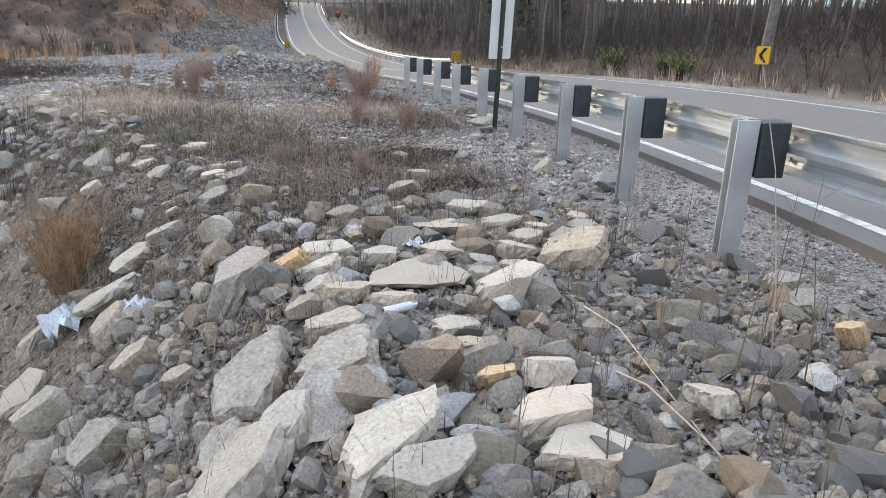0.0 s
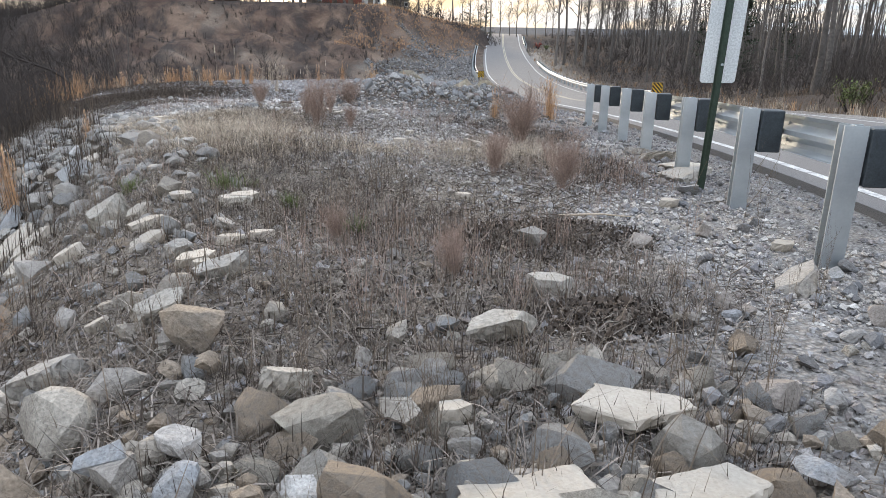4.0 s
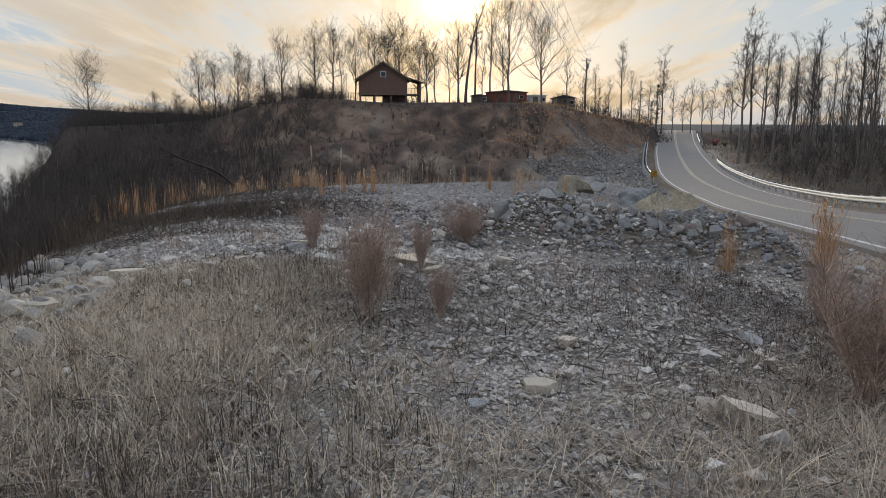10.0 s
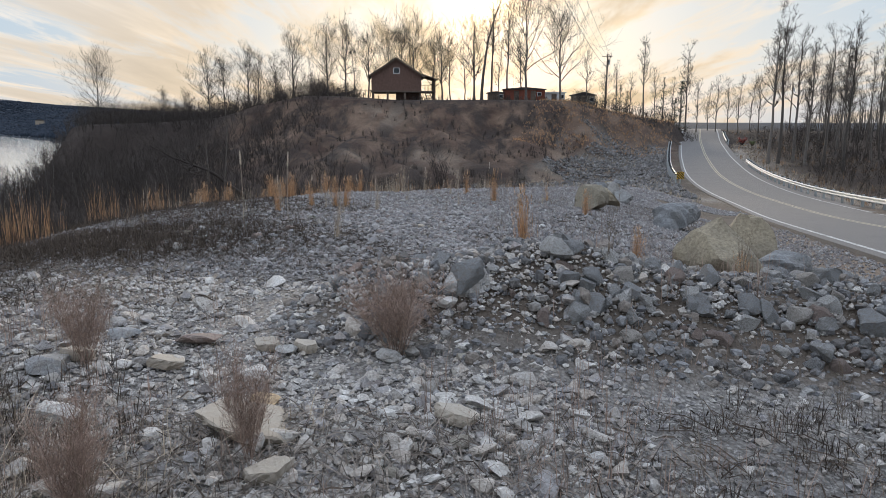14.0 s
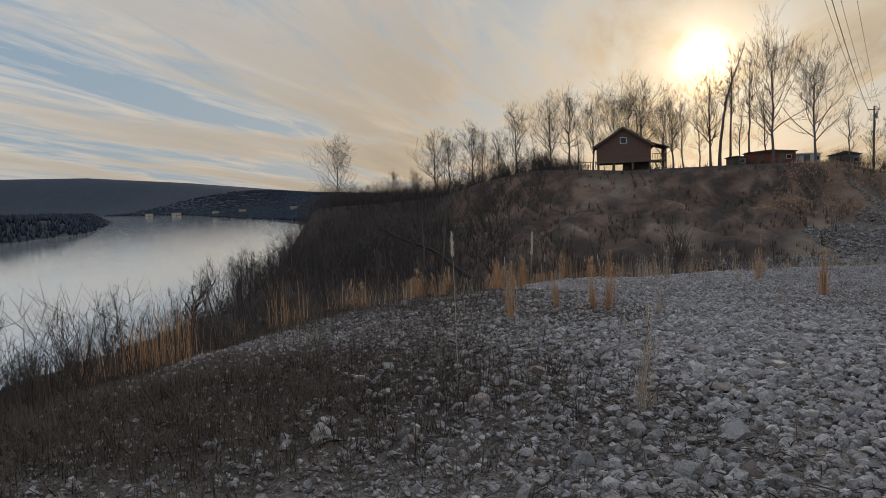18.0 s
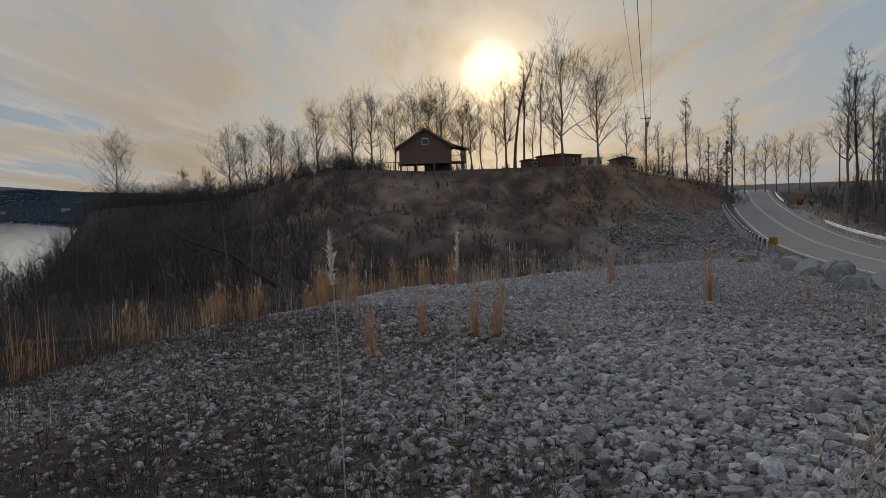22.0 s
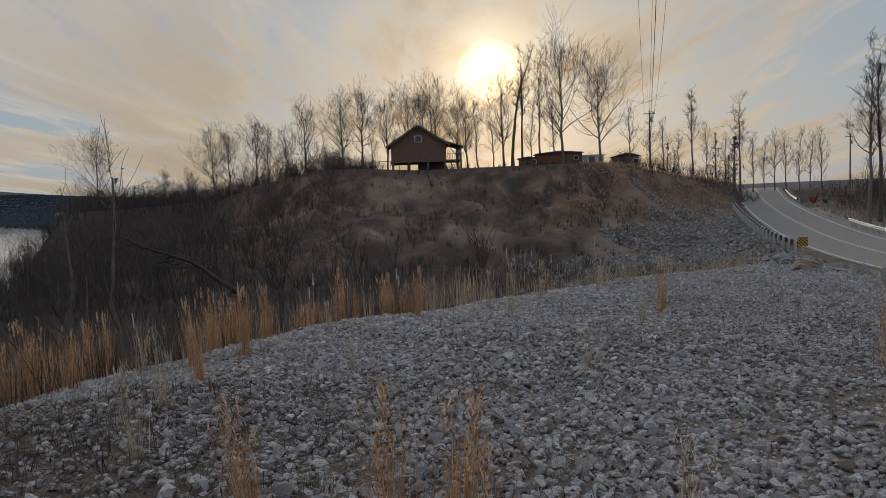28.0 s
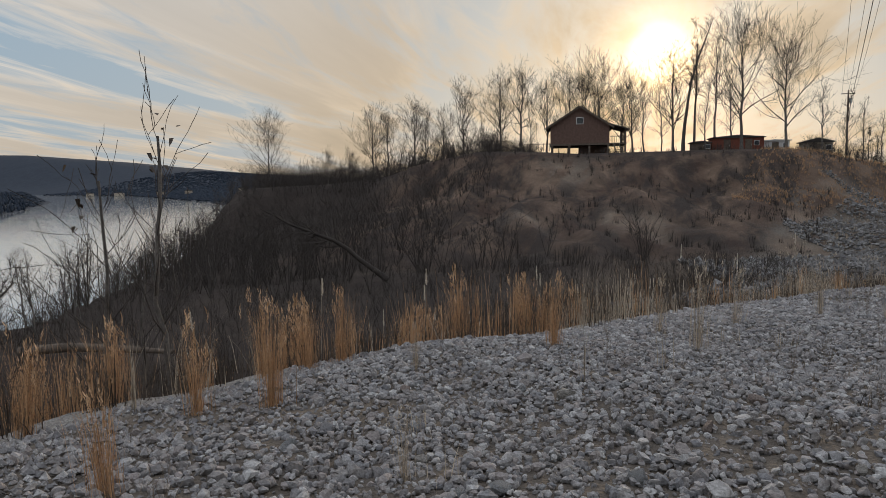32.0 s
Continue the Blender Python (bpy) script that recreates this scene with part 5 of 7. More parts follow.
def rock(kind, x, y, w, h, turn):
    """One rock that can be told apart: its width and height as seen, set into the ground."""
    rng = STONE_RNG
    name, label, category, mat = ROCK_LOOK[kind]
    w = w * 1.04
    if kind in "pc":
        deep = w * rng.uniform(0.58, 0.85)
        thick = min(max(h * (0.42 if kind == "p" else 0.62), 0.06), 0.18)
        v, f = slab_shape(rng, 0.4 if kind == "p" else 0.8)
        tilt = rng.normal(0, 4 if kind == "p" else 7, 2)
        sink = thick * 0.12
    elif w > 0.2 and kind in "lo":
        deep = w * rng.uniform(0.55, 0.8)
        thick = min(max(h * 0.62, 0.09), 0.24)
        v, f = slab_shape(rng, 1.0, 0.14)
        tilt, sink = rng.normal(0, 11, 2), thick * 0.2
    else:
        v, f = chipped(rng, 3, 11, 1.0, 1.2, 0.045)
        deep, thick = w * rng.uniform(0.72, 0.92), min(h * 0.85, w * 0.8)
        tilt, sink = rng.normal(0, 9, 2), thick * 0.22
    v = v * (w / 2, deep / 2, thick / 2)
    me = mesh_of(name, v, f, mat)
    z = gz(x, y)
    # lie along the slope
    sx, sy = gz(x + 0.15, y) - gz(x - 0.15, y), gz(x, y + 0.15) - gz(x, y - 0.15)
    ob = new(name, me)
    n = Vector((-sx / 0.3, -sy / 0.3, 1)).normalized()
    q = Vector((0, 0, 1)).rotation_difference(n).to_matrix().to_4x4()
    yaw = (turn % 50) - 25
    ob.matrix_basis = Matrix.Translation((x, y, z + thick / 2 - sink + (0.05 if y < 6 else 0.015))) @ q @ pose(0, 0, 0, tilt[0], tilt[1], yaw)
    tagged(ob, label, category, "rubble")


def scatter(n, rng, cond, xr, yr):
    x, y = rng.uniform(*xr, n), rng.uniform(*yr, n)
    k = cond(x, y)
    return x[k], y[k]


def stone_cloud(rng, x, y, size, sub, cuts, shapes=14, flat=0.75, sink=0.2, boxy=0.4):
    """Many small stones laid on the ground, joined."""
    base = [chipped(rng, sub, cuts, 1.0, boxy, 0.06) for _ in range(shapes)]
    n = len(x)
    z = ground(x, y)
    nv = base[0][0].shape[0]
    F = base[0][1]
    V = np.stack([b[0] for b in base])[rng.integers(0, shapes, n)]
    sc = size[:, None] * np.stack([rng.uniform(0.75, 1.25, n), rng.uniform(0.65, 1.1, n), rng.uniform(0.65, 1.05, n) * flat / 0.75], -1) / 2
    V = V * sc[:, None, :]
    # tumble: turn about z, then tip
    a, t = rng.uniform(0, 2 * math.pi, n), rng.normal(0, 0.35, n)
    c, s = np.cos(t)[:, None], np.sin(t)[:, None]
    V = np.stack([V[..., 0], V[..., 1] * c - V[..., 2] * s, V[..., 1] * s + V[..., 2] * c], -1)
    c, s = np.cos(a)[:, None], np.sin(a)[:, None]
    V = np.stack([V[..., 0] * c - V[..., 1] * s, V[..., 0] * s + V[..., 1] * c, V[..., 2]], -1)
    V = V + np.stack([x, y, z + sc[:, 2] * (1 - 2 * sink)], -1)[:, None, :]
    faces = (F[None] + (np.arange(n) * nv)[:, None, None]).reshape(-1, 3)
    return V.reshape(-1, 3), faces


def clear_of_road(x, y):
    return (x < road_left(y) - 0.45) | (x > road_left(y) + ROAD_W + 0.9)


def build_gravel():
    rng = np.random.default_rng(11)
    inside = lambda x, y, m=0.0: (side(EDGE, x, y) < m) & clear_of_road(x, y)  # noqa: E731
    # clean crushed stone on the lower bench, larger where the camera passes
    bench = lambda x, y: inside(x, y, 0.4) & (rng.random(x.shape) < 1 - 0.75 * sstep(8.0, 10.5, x)) & (rng.random(x.shape) < 1 - 0.9 * sstep(-5.4, -1.0, side(EDGE, x, y) + 1.1 * wave(x, y, 0.9, 2.0)) * (1 - sstep(24, 28.5, y))) & (rng.random(x.shape) < 0.35 + 0.65 * sstep(20, 23.5, y))
    x, y = scatter(190000, rng, lambda x, y: bench(x, y) & (rng.random(x.shape) < 0.45 + 0.55 * sstep(-0.5, 0.2, wave(x, y, 0.9, 5.5))), (-4.0, 14.5), (20, 35.5))
    size = (rng.gamma(4.5, 0.0086, len(x)) + 0.010) * (1.15 - 0.34 * sstep(27, 31, y)) * (1 - 0.38 * sstep(-6.5, -1.8, side(EDGE, x, y)) * (1 - sstep(26, 30, y)))
    away = np.abs(x - 2.0 - 0.12 * (y - 28))
    for near, far, sub, cuts in ((0.0, 0.85, 2, 8), (0.85, 3.2, 1, 5), (3.2, 20.0, 0, 2)):
        k = (away >= near) & (away < far)
        v, f = stone_cloud(rng, x[k], y[k], size[k], sub, cuts, 20, 0.75, 0.2, 0.5)
        tagged(new("crushed_stone", fast_mesh("crushed_stone", v, f, M_GRAVEL)), "pale grey crushed stone covering the bench", "gravel", kind="stuff")
    x, y = scatter(88000, rng, lambda x, y: inside(x, y, 0.4), (-4, 13), (35.4, 45))
    size = (rng.gamma(4.5, 0.0086, len(x)) + 0.012) * (0.85 + 0.5 * sstep(38, 45, y))
    for keep, sub, cuts in ((np.abs(x - 2.4) < 3.0, 1, 5), (np.abs(x - 2.4) >= 3.0, 0, 2)):
        v, f = stone_cloud(rng, x[keep], y[keep], size[keep], sub, cuts, 20)
        tagged(new("crushed_stone", fast_mesh("crushed_stone", v, f, M_GRAVEL)), "pale grey crushed stone covering the bench", "gravel", kind="stuff")
    x, y = scatter(48000, rng, lambda x, y: inside(x, y, 0.4), (0, 19), (44.5, 64))
    v, f = stone_cloud(rng, x, y, (rng.gamma(5, 0.0105, len(x)) + 0.02) * (1 + 0.5 * sstep(46, 58, y)), 0, 2)
    tagged(new("crushed_stone", fast_mesh("crushed_stone", v, f, M_GRAVEL)), "pale grey crushed stone covering the bench", "gravel", kind="stuff")
    # gravel and chips of the upper bench
    x, y = scatter(120000, rng, lambda x, y: inside(x, y, 1.0) & (wave(x, y, 1.1, 3.3) + rng.normal(0, 0.6, x.shape) > -0.3), (-1, 9.5), (0.6, 23.5))
    v, f = stone_cloud(rng, x, y, rng.gamma(1.7, 0.0095, len(x)) + 0.009, 0, 3, 24)
    tagged(new("loose_gravel", fast_mesh("loose_gravel", v, f, M_GRAVEL)), "loose grey gravel and stone chips on soil", "gravel", kind="stuff")
    x, y = scatter(46000, rng, lambda x, y: (np.abs(x - (5.6 - 0.13 * y) - 0.5 * wave(x, y, 0.7, 4.0)) < 1.7 * rng.random(x.shape) ** 0.6) & inside(x, y, -0.8), (2.0, 7.0), (5.5, 18.5))
    v, f = stone_cloud(rng, x, y, rng.gamma(1.6, 0.0105, len(x)) + 0.010, 0, 3, 24, 0.6)
    tagged(new("stone_chips", fast_mesh("stone_chips", v, f, M_CHIPS)), "pale stone chips strewn along a worn track", "stones", kind="stuff")
    # shoulder gravel by the guardrail
    x, y = scatter(16000, rng, lambda x, y: (x < road_left(y) - 0.37) & (x > road_left(y) - 3.2), (1, 16), (0, 34))
    v, f = stone_cloud(rng, x, y, rng.gamma(4, 0.007, len(x)) + 0.012, 1, 3)
    tagged(new("shoulder_gravel", fast_mesh("shoulder_gravel", v, f, M_GRAVEL)), "fine blue-grey shoulder gravel beside the road", "gravel", kind="stuff")
    # tumbled rubble: bank at the start, foot of the posts, left edge of the bench
    x, y = scatter(8000, rng, lambda x, y: (side(EDGE, x, y) > -1.9) & (side(EDGE, x, y) < 3.6) & (rng.random(x.shape) < np.where(side(EDGE, x, y) < -0.2, 0.55, 0.6) * (1.25 - np.where(side(EDGE, x, y) < -0.2, 1.2, 0.9) * sstep(4.2, 6.2, y))), (-4, 4.5), (0.9, 9.5))
    v, f = stone_cloud(rng, x, y, (rng.gamma(1.5, 0.045, len(x)) + 0.03) * np.where(side(EDGE, x, y) > -0.3, 1.0, 0.55), 2, 13, 20, 0.7, 0.2, 1.3)
    tagged(new("bank_rubble", fast_mesh("bank_rubble", v, f, M_RUBBLE)), "tumbled tan and grey rubble on the bank", "rubble", kind="stuff")
    x, y = scatter(5000, rng, lambda x, y: (side(EDGE, x, y) > -0.6) & (side(EDGE, x, y) < 2.4) & (rng.random(x.shape) < (0.22 + 0.6 * sstep(9.5, 11.5, y)) * (1 - sstep(16, 19, y))), (-4, 2.5), (8.0, 19))
    v, f = stone_cloud(rng, x, y, (rng.gamma(1.6, 0.050, len(x)) + 0.035) * (0.6 + 0.4 * sstep(9, 12, y)), 2, 12, 14, 0.6)
    tagged(new("bank_rubble", fast_mesh("bank_rubble", v, f, M_BANK)), "grey riprap tumbled along the bench's edge", "rubble", kind="stuff")
    x, y = scatter(30000, rng, lambda x, y: inside(x, y, 0.5) & (wave(x, y, 1.7, 0.3) + rng.normal(0, 0.5, x.shape) > -0.35), (-0.8, 7.5), (12.8, 20.0))
    v, f = stone_cloud(rng, x, y, rng.gamma(1.8, 0.012, len(x)) + 0.012, 0, 3, 24, 0.65)
    tagged(new("stone_chips", fast_mesh("stone_chips", v, f, M_CHIPS)), "fine pale gravel in front of the rock heap", "gravel", kind="stuff")
    # flat pale chips in front of the heap
    x, y = scatter(3600, rng, lambda x, y: inside(x, y, -0.2) & (rng.random(x.shape) < 0.35 + 0.65 * sstep(1.2, 2.4, x)) & (rng.random(x.shape) < 0.3 + 0.7 * sstep(-0.2, 0.5, wave(x, y, 1.3, 0.7))), (0.2, 5.0), (15.2, 20.2))
    v, f = stone_cloud(rng, x, y, rng.gamma(1.5, 0.026, len(x)) + 0.022, 2, 12, 14, 0.42, 0.15)
    tagged(new("stone_chips", fast_mesh("stone_chips", v, f, M_CHIPS)), "flat pale broken stones strewn over gravel", "stones", kind="stuff")
    x, y = scatter(1500, rng, lambda x, y: (np.abs(x - (2.55 + 0.37 * y)) < 0.75), (2, 10), (2.0, 18.5))
    v, f = stone_cloud(rng, x, y, rng.gamma(2, 0.028, len(x)) + 0.025, 2, 10)
    tagged(new("post_rubble", fast_mesh("post_rubble", v, f, M_RIPRAP_I)), "small grey rocks heaped along the guardrail posts", "rubble", kind="stuff")
    x, y = scatter(15000, rng, lambda x, y: (side(EDGE, x, y) > -2.6) & (side(EDGE, x, y) < 3.4) & (rng.random(x.shape) < 1.15 - 1.1 * sstep(3.9, 5.6, y)), (-3, 4.4), (0.8, 8))
    v, f = stone_cloud(rng, x, y, rng.gamma(2.0, 0.017, len(x)) + 0.018, 1, 5, 20, 0.75, 0.15, 1.0)
    tagged(new("rubble_bits", fast_mesh("rubble_bits", v, f, M_RUBBLE)), "broken tan and grey bits between the slabs", "rubble", kind="stuff")
    # small rubble between the slabs, stone by stone
    patch = thing("rubble_patch", "mixed tan and grey rubble stones between concrete slabs", "rubble")
    shapes = [mesh_of("stone", *chipped(rng, 2, 13, 1.0, 1.6, 0.05), M_RUBBLE_O) for _ in range(16)]
    for k in range(300):
        y = rng.uniform(1.0, 5.4)
        x = 2.45 + 0.12 * (y - 3) + rng.normal(0, 0.75)
        s = min(rng.gamma(2.3, 0.042) + 0.045, 0.30)
        part_mesh("stone", shapes[k % 16], patch, "", Matrix.Translation((x, y, gz(x, y) + s * 0.16)) @ pose(0, 0, 0, rng.uniform(-30, 30), rng.uniform(-30, 30), rng.uniform(0, 360)) @ Matrix.Diagonal((s * 0.6, s * 0.5, s * 0.4, 1)))
    # loose stones lying on the lower bench's crushed stone
    bed = thing("gravel_bed", "larger loose grey stones on the crushed stone bench", "gravel")
    shapes = [mesh_of("stone", *chipped(rng, 2, 9, 1.0, 0.6, 0.05), M_RIPRAP) for _ in range(14)]
    for k in range(300):
        y = 22 + 14 * rng.random() ** 1.3
        x = rng.uniform(0.2, 5.6)
        s = min(rng.gamma(5, 0.009) + 0.04, 0.13)
        part_mesh("stone", shapes[k % 14], bed, "", Matrix.Translation((x, y, gz(x, y) + s * 0.26)) @ pose(0, 0, 0, rng.uniform(-30, 30), rng.uniform(-30, 30), rng.uniform(0, 360)) @ Matrix.Diagonal((s * 0.58, s * 0.5, s * 0.42, 1)))
    # chips on the upper bench that can be told apart
    bed = thing("stone_scatter", "pale stones scattered on the weedy upper bench", "stones")
    shapes = [mesh_of("stone", *chipped(rng, 2, 10, 1.0, 0.9, 0.05), M_CONC) for _ in range(12)]
    for k in range(300):
        y = rng.uniform(5, 17.5)
        x = rng.uniform(1.3, float(road_left(y)) - 1.6)
        s = min(rng.gamma(1.6, 0.014) + 0.022, 0.12)
        part_mesh("stone", shapes[k % 12], bed, "", Matrix.Translation((x, y, gz(x, y) + s * 0.12)) @ pose(0, 0, 0, rng.uniform(-25, 25), rng.uniform(-25, 25), rng.uniform(0, 360)) @ Matrix.Diagonal((s * 0.6, s * 0.5, s * 0.36, 1)))
    # riprap on the embankment below the crest
    x, y = scatter(46000, rng, lambda x, y: (x < road_left(y) - 1.6) & (x > road_left(y) - 17 - 5 * wave(x, y, 0.2, 1)) & (ground(x, y) > -8), (0, 44), (60, 124))
    v, f = stone_cloud(rng, x, y, rng.gamma(4, 0.052, len(x)) + 0.05, 0, 2)
    tagged(new("riprap", fast_mesh("riprap", v, f, M_EMBANK)), "grey riprap on the road embankment", "riprap", kind="stuff")


M_RIPRAP_I = stone_mat("riprap_pieces", [(0.26, 0.26, 0.265), (0.19, 0.19, 0.195), (0.37, 0.36, 0.345), (0.14, 0.14, 0.145), (0.28, 0.245, 0.215)], (0.16, 0.14, 0.12))
M_EMBANK = stone_mat("embankment_riprap", [(0.215, 0.21, 0.207), (0.17, 0.165, 0.165), (0.28, 0.272, 0.262), (0.135, 0.13, 0.13)], (0.14, 0.118, 0.10), scale=1.2, fine=12)
M_RUBBLE_O = stone_mat("rubble_stones", [(0.34, 0.30, 0.245), (0.28, 0.27, 0.255), (0.40, 0.36, 0.30), (0.22, 0.22, 0.215), (0.36, 0.335, 0.295), (0.31, 0.245, 0.18)], (0.21, 0.18, 0.15), "object")
M_RUBBLE = stone_mat("rubble_pieces", [(0.30, 0.265, 0.22), (0.25, 0.24, 0.225), (0.36, 0.325, 0.275), (0.19, 0.188, 0.182), (0.31, 0.285, 0.255), (0.27, 0.215, 0.16)], (0.19, 0.165, 0.138))
build_gravel()


def build_berm():
    """The low heap of rocks across the bench: single rocks over packed dark fines."""
    rng = np.random.default_rng(31)
    heap = thing("rock_berm", "low heap of grey and bluish rocks on gravel", "rock pile")
    shapes = [mesh_of("stone", *chipped(rng, 3, 10, 1.0, 1.3, 0.04), M_RIPRAP) for _ in range(16)]
    n = 0
    while n < 290:
        x, y = rng.uniform(3.0, 8.4), rng.uniform(16.7, 19.6)
        h = float(berm_height(x, y))
        if h < 0.05 or rng.random() > 0.12 + 0.88 * sstep(4.3, 5.4, x) or (y > 18.8 and rng.random() < 0.75):
            continue
        s = min(rng.gamma(2.6, 0.021) + 0.035, 0.16) * (1.1 if h > 0.22 else 0.85)
        part_mesh("stone", shapes[n % 16], heap, "", Matrix.Translation((x, y, gz(x, y) + s * 0.16)) @ pose(0, 0, 0, rng.uniform(-35, 35), rng.uniform(-35, 35), rng.uniform(0, 360)) @ Matrix.Diagonal((s * 0.6, s * 0.5, s * 0.44, 1)))
        n += 1
    for k, (x, y, s) in enumerate(((4.88, 18.0, 0.22), (5.62, 18.15, 0.17), (4.24, 17.85, 0.29), (5.36, 17.9, 0.17), (6.15, 17.75, 0.17), (6.9, 17.55, 0.23), (4.97, 18.35, 0.15), (6.6, 17.6, 0.14), (7.3, 17.7, 0.24), (5.9, 17.5, 0.14))):
        part_mesh("stone", shapes[k], heap, "", Matrix.Translation((x, y, gz(x, y) + s * 0.2)) @ pose(0, 0, 0, rng.uniform(-15, 15), rng.uniform(-15, 15), rng.uniform(-30, 30)) @ Matrix.Diagonal((s * 0.58, s * 0.46, s * 0.42, 1)))
    x, y = scatter(15000, rng, lambda x, y: berm_height(x, y) > 0.04, (2.6, 8.6), (16.4, 20.6))
    v, f = stone_cloud(rng, x, y, rng.gamma(1.7, 0.015, len(x)) + 0.014, 1, 5)
    ob = part_mesh("rubble_core", fast_mesh("rubble_core", v, f, M_RIPRAP_I), heap)
    ob["kind"] = "stuff"


build_berm()


def boulder(x, y, w, h, turn, tan=False, peak=0.0):
    """A quarried block: squared, with split faces, worn corners and a pitted skin."""
    rng = STONE_RNG
    v, f = chipped(rng, 4, 9 if peak else 4, 1.0, 1.0, 0.03)
    v[:, :2] *= (1 + 0.16 * np.clip(-v[:, 2], 0, 1))[:, None]
    if peak:
        v[:, :2] *= (1 - peak * sstep(-0.2, 1.0, v[:, 2]))[:, None]
    ph = rng.uniform(0, 6, 6)
    grit = np.sin(v[:, 0] * 9 + ph[0]) * np.sin(v[:, 1] * 8 + ph[1]) * np.sin(v[:, 2] * 10 + ph[2]) + 0.5 * np.sin(v[:, 0] * 21 + ph[3]) * np.sin(v[:, 1] * 19 + ph[4]) * np.sin(v[:, 2] * 23 + ph[5])
    v = v * (1 + 0.025 * grit + 0.004 * rng.normal(0, 1, len(v)))[:, None]
    v = v * (w * 0.45, w * 0.40, h * 0.70)
    me = mesh_of("boulder", v, f, M_BOULDER_TAN if tan else M_BOULDER)
    ob = new("boulder", me)
    ob.matrix_basis = pose(x, y, gz(x, y) + h * 0.27, rng.normal(0, 3), rng.normal(0, 3), turn)
    tagged(ob, "large rough tan boulder beside the road" if tan else "large rough grey boulder beside the road", "boulder", "boulders beside the road")


boulder(7.75, 22.3, 1.35, 0.86, 24, True, 0.62)
boulder(8.75, 23.9, 1.30, 0.80, -12, True, 0.25)
boulder(8.55, 22.5, 1.15, 0.40, 8)
boulder(9.25, 28.9, 1.45, 0.66, 30)
boulder(7.75, 30.2, 0.95, 0.64, 12, True)
boulder(8.75, 32.6, 0.72, 0.50, -8, True)
boulder(9.85, 35.2, 0.66, 0.46, 20)
boulder(8.6, 34.15, 0.62, 0.32, 70)
boulder(9.15, 35.6, 0.62, 0.50, 15)
boulder(10.1, 37.6, 0.62, 0.46, 60)
boulder(9.5, 37.6, 0.66, 0.40, 30)
boulder(11.0, 41.6, 0.74, 0.48, 5)
boulder(11.8, 44.2, 0.60, 0.40, 50)
boulder(12.85, 49.2, 0.98, 0.42, 0, True)
boulder(14.6, 54.5, 0.95, 0.45, 40)
boulder(10.6, 32.2, 0.60, 0.40, 40)

rock("p", 1.95, 3.57, 0.68, 0.15, 20)
rock("p", 2.65, 4.38, 0.52, 0.11, 130)
rock("p", 3.12, 4.37, 0.37, 0.09, 15)
rock("p", 2.37, 3.94, 0.40, 0.15, 120)
rock("p", 3.17, 4.86, 0.45, 0.10, 0)
rock("c", 1.63, 4.23, 0.37, 0.15, 150)
rock("c", 1.50, 3.94, 0.36, 0.15, 20)
rock("o", 1.32, 4.09, 0.32, 0.19, 25)
rock("l", 0.99, 4.21, 0.56, 0.37, 145)
rock("l", 1.39, 3.66, 0.24, 0.14, 135)
rock("l", 3.13, 3.46, 0.65, 0.26, 30)
rock("c", 2.76, 3.67, 0.37, 0.17, 45)
rock("p", 3.04, 3.92, 0.28, 0.17, 160)
rock("l", 2.55, 3.41, 0.24, 0.16, 55)
rock("c", 2.37, 3.18, 0.46, 0.17, 165)
rock("l", 2.30, 3.40, 0.20, 0.13, 75)
rock("c", 1.89, 3.98, 0.26, 0.14, 15)
rock("g", 1.57, 3.72, 0.18, 0.13, 60)
rock("c", 0.38, 5.89, 0.63, 0.17, 50)
rock("l", 0.68, 6.19, 0.48, 0.28, 35)
rock("l", 0.93, 6.20, 0.35, 0.24, 170)
rock("l", 2.95, 5.70, 0.33, 0.17, 10)
rock("c", 3.47, 6.31, 0.27, 0.16, 100)
rock("p", 1.54, 7.07, 0.29, 0.13, 0)
rock("p", 1.92, 7.75, 0.21, 0.07, 69)
rock("p", 1.07, 6.67, 0.14, 0.12, 49)
rock("l", 1.40, 6.45, 0.31, 0.16, 135)
rock("p", 0.97, 9.02, 0.25, 0.15, 130)
rock("l", 1.73, 8.89, 0.31, 0.12, 165)
rock("g", 1.66, 4.94, 0.19, 0.12, 100)
rock("g", 1.63, 4.69, 0.18, 0.11, 85)
rock("l", 1.44, 3.49, 0.31, 0.12, 105)
rock("l", 0.31, 5.31, 0.45, 0.24, 120)
rock("g", 4.86, 5.09, 0.39, 0.24, 170)
rock("l", 4.90, 6.09, 0.38, 0.14, 135)
rock("p", 5.44, 6.85, 0.18, 0.10, 63)
rock("l", 7.22, 11.94, 0.48, 0.14, 0)
rock("c", 6.97, 10.32, 0.64, 0.12, 91)
rock("c", 3.28, 4.11, 0.25, 0.09, 140)
rock("l", 3.69, 4.13, 0.24, 0.13, 49)
rock("c", 3.58, 3.91, 0.29, 0.12, 135)
rock("c", 3.31, 3.81, 0.23, 0.09, 30)
rock("p", -0.54, 11.49, 0.61, 0.33, 176)
rock("p", 0.56, 8.46, 0.24, 0.25, 69)
rock("g", -0.36, 13.14, 0.47, 0.37, 130)
rock("g", 2.46, 3.60, 0.21, 0.12, 50)
rock("g", 3.54, 4.39, 0.20, 0.10, 130)
rock("g", 1.99, 4.58, 0.19, 0.08, 100)
rock("l", 1.97, 5.28, 0.20, 0.13, 120)
rock("l", 1.94, 4.52, 0.14, 0.10, 160)
rock("p", 2.51, 4.93, 0.13, 0.06, 60)
rock("g", 1.45, 4.87, 0.17, 0.13, 50)
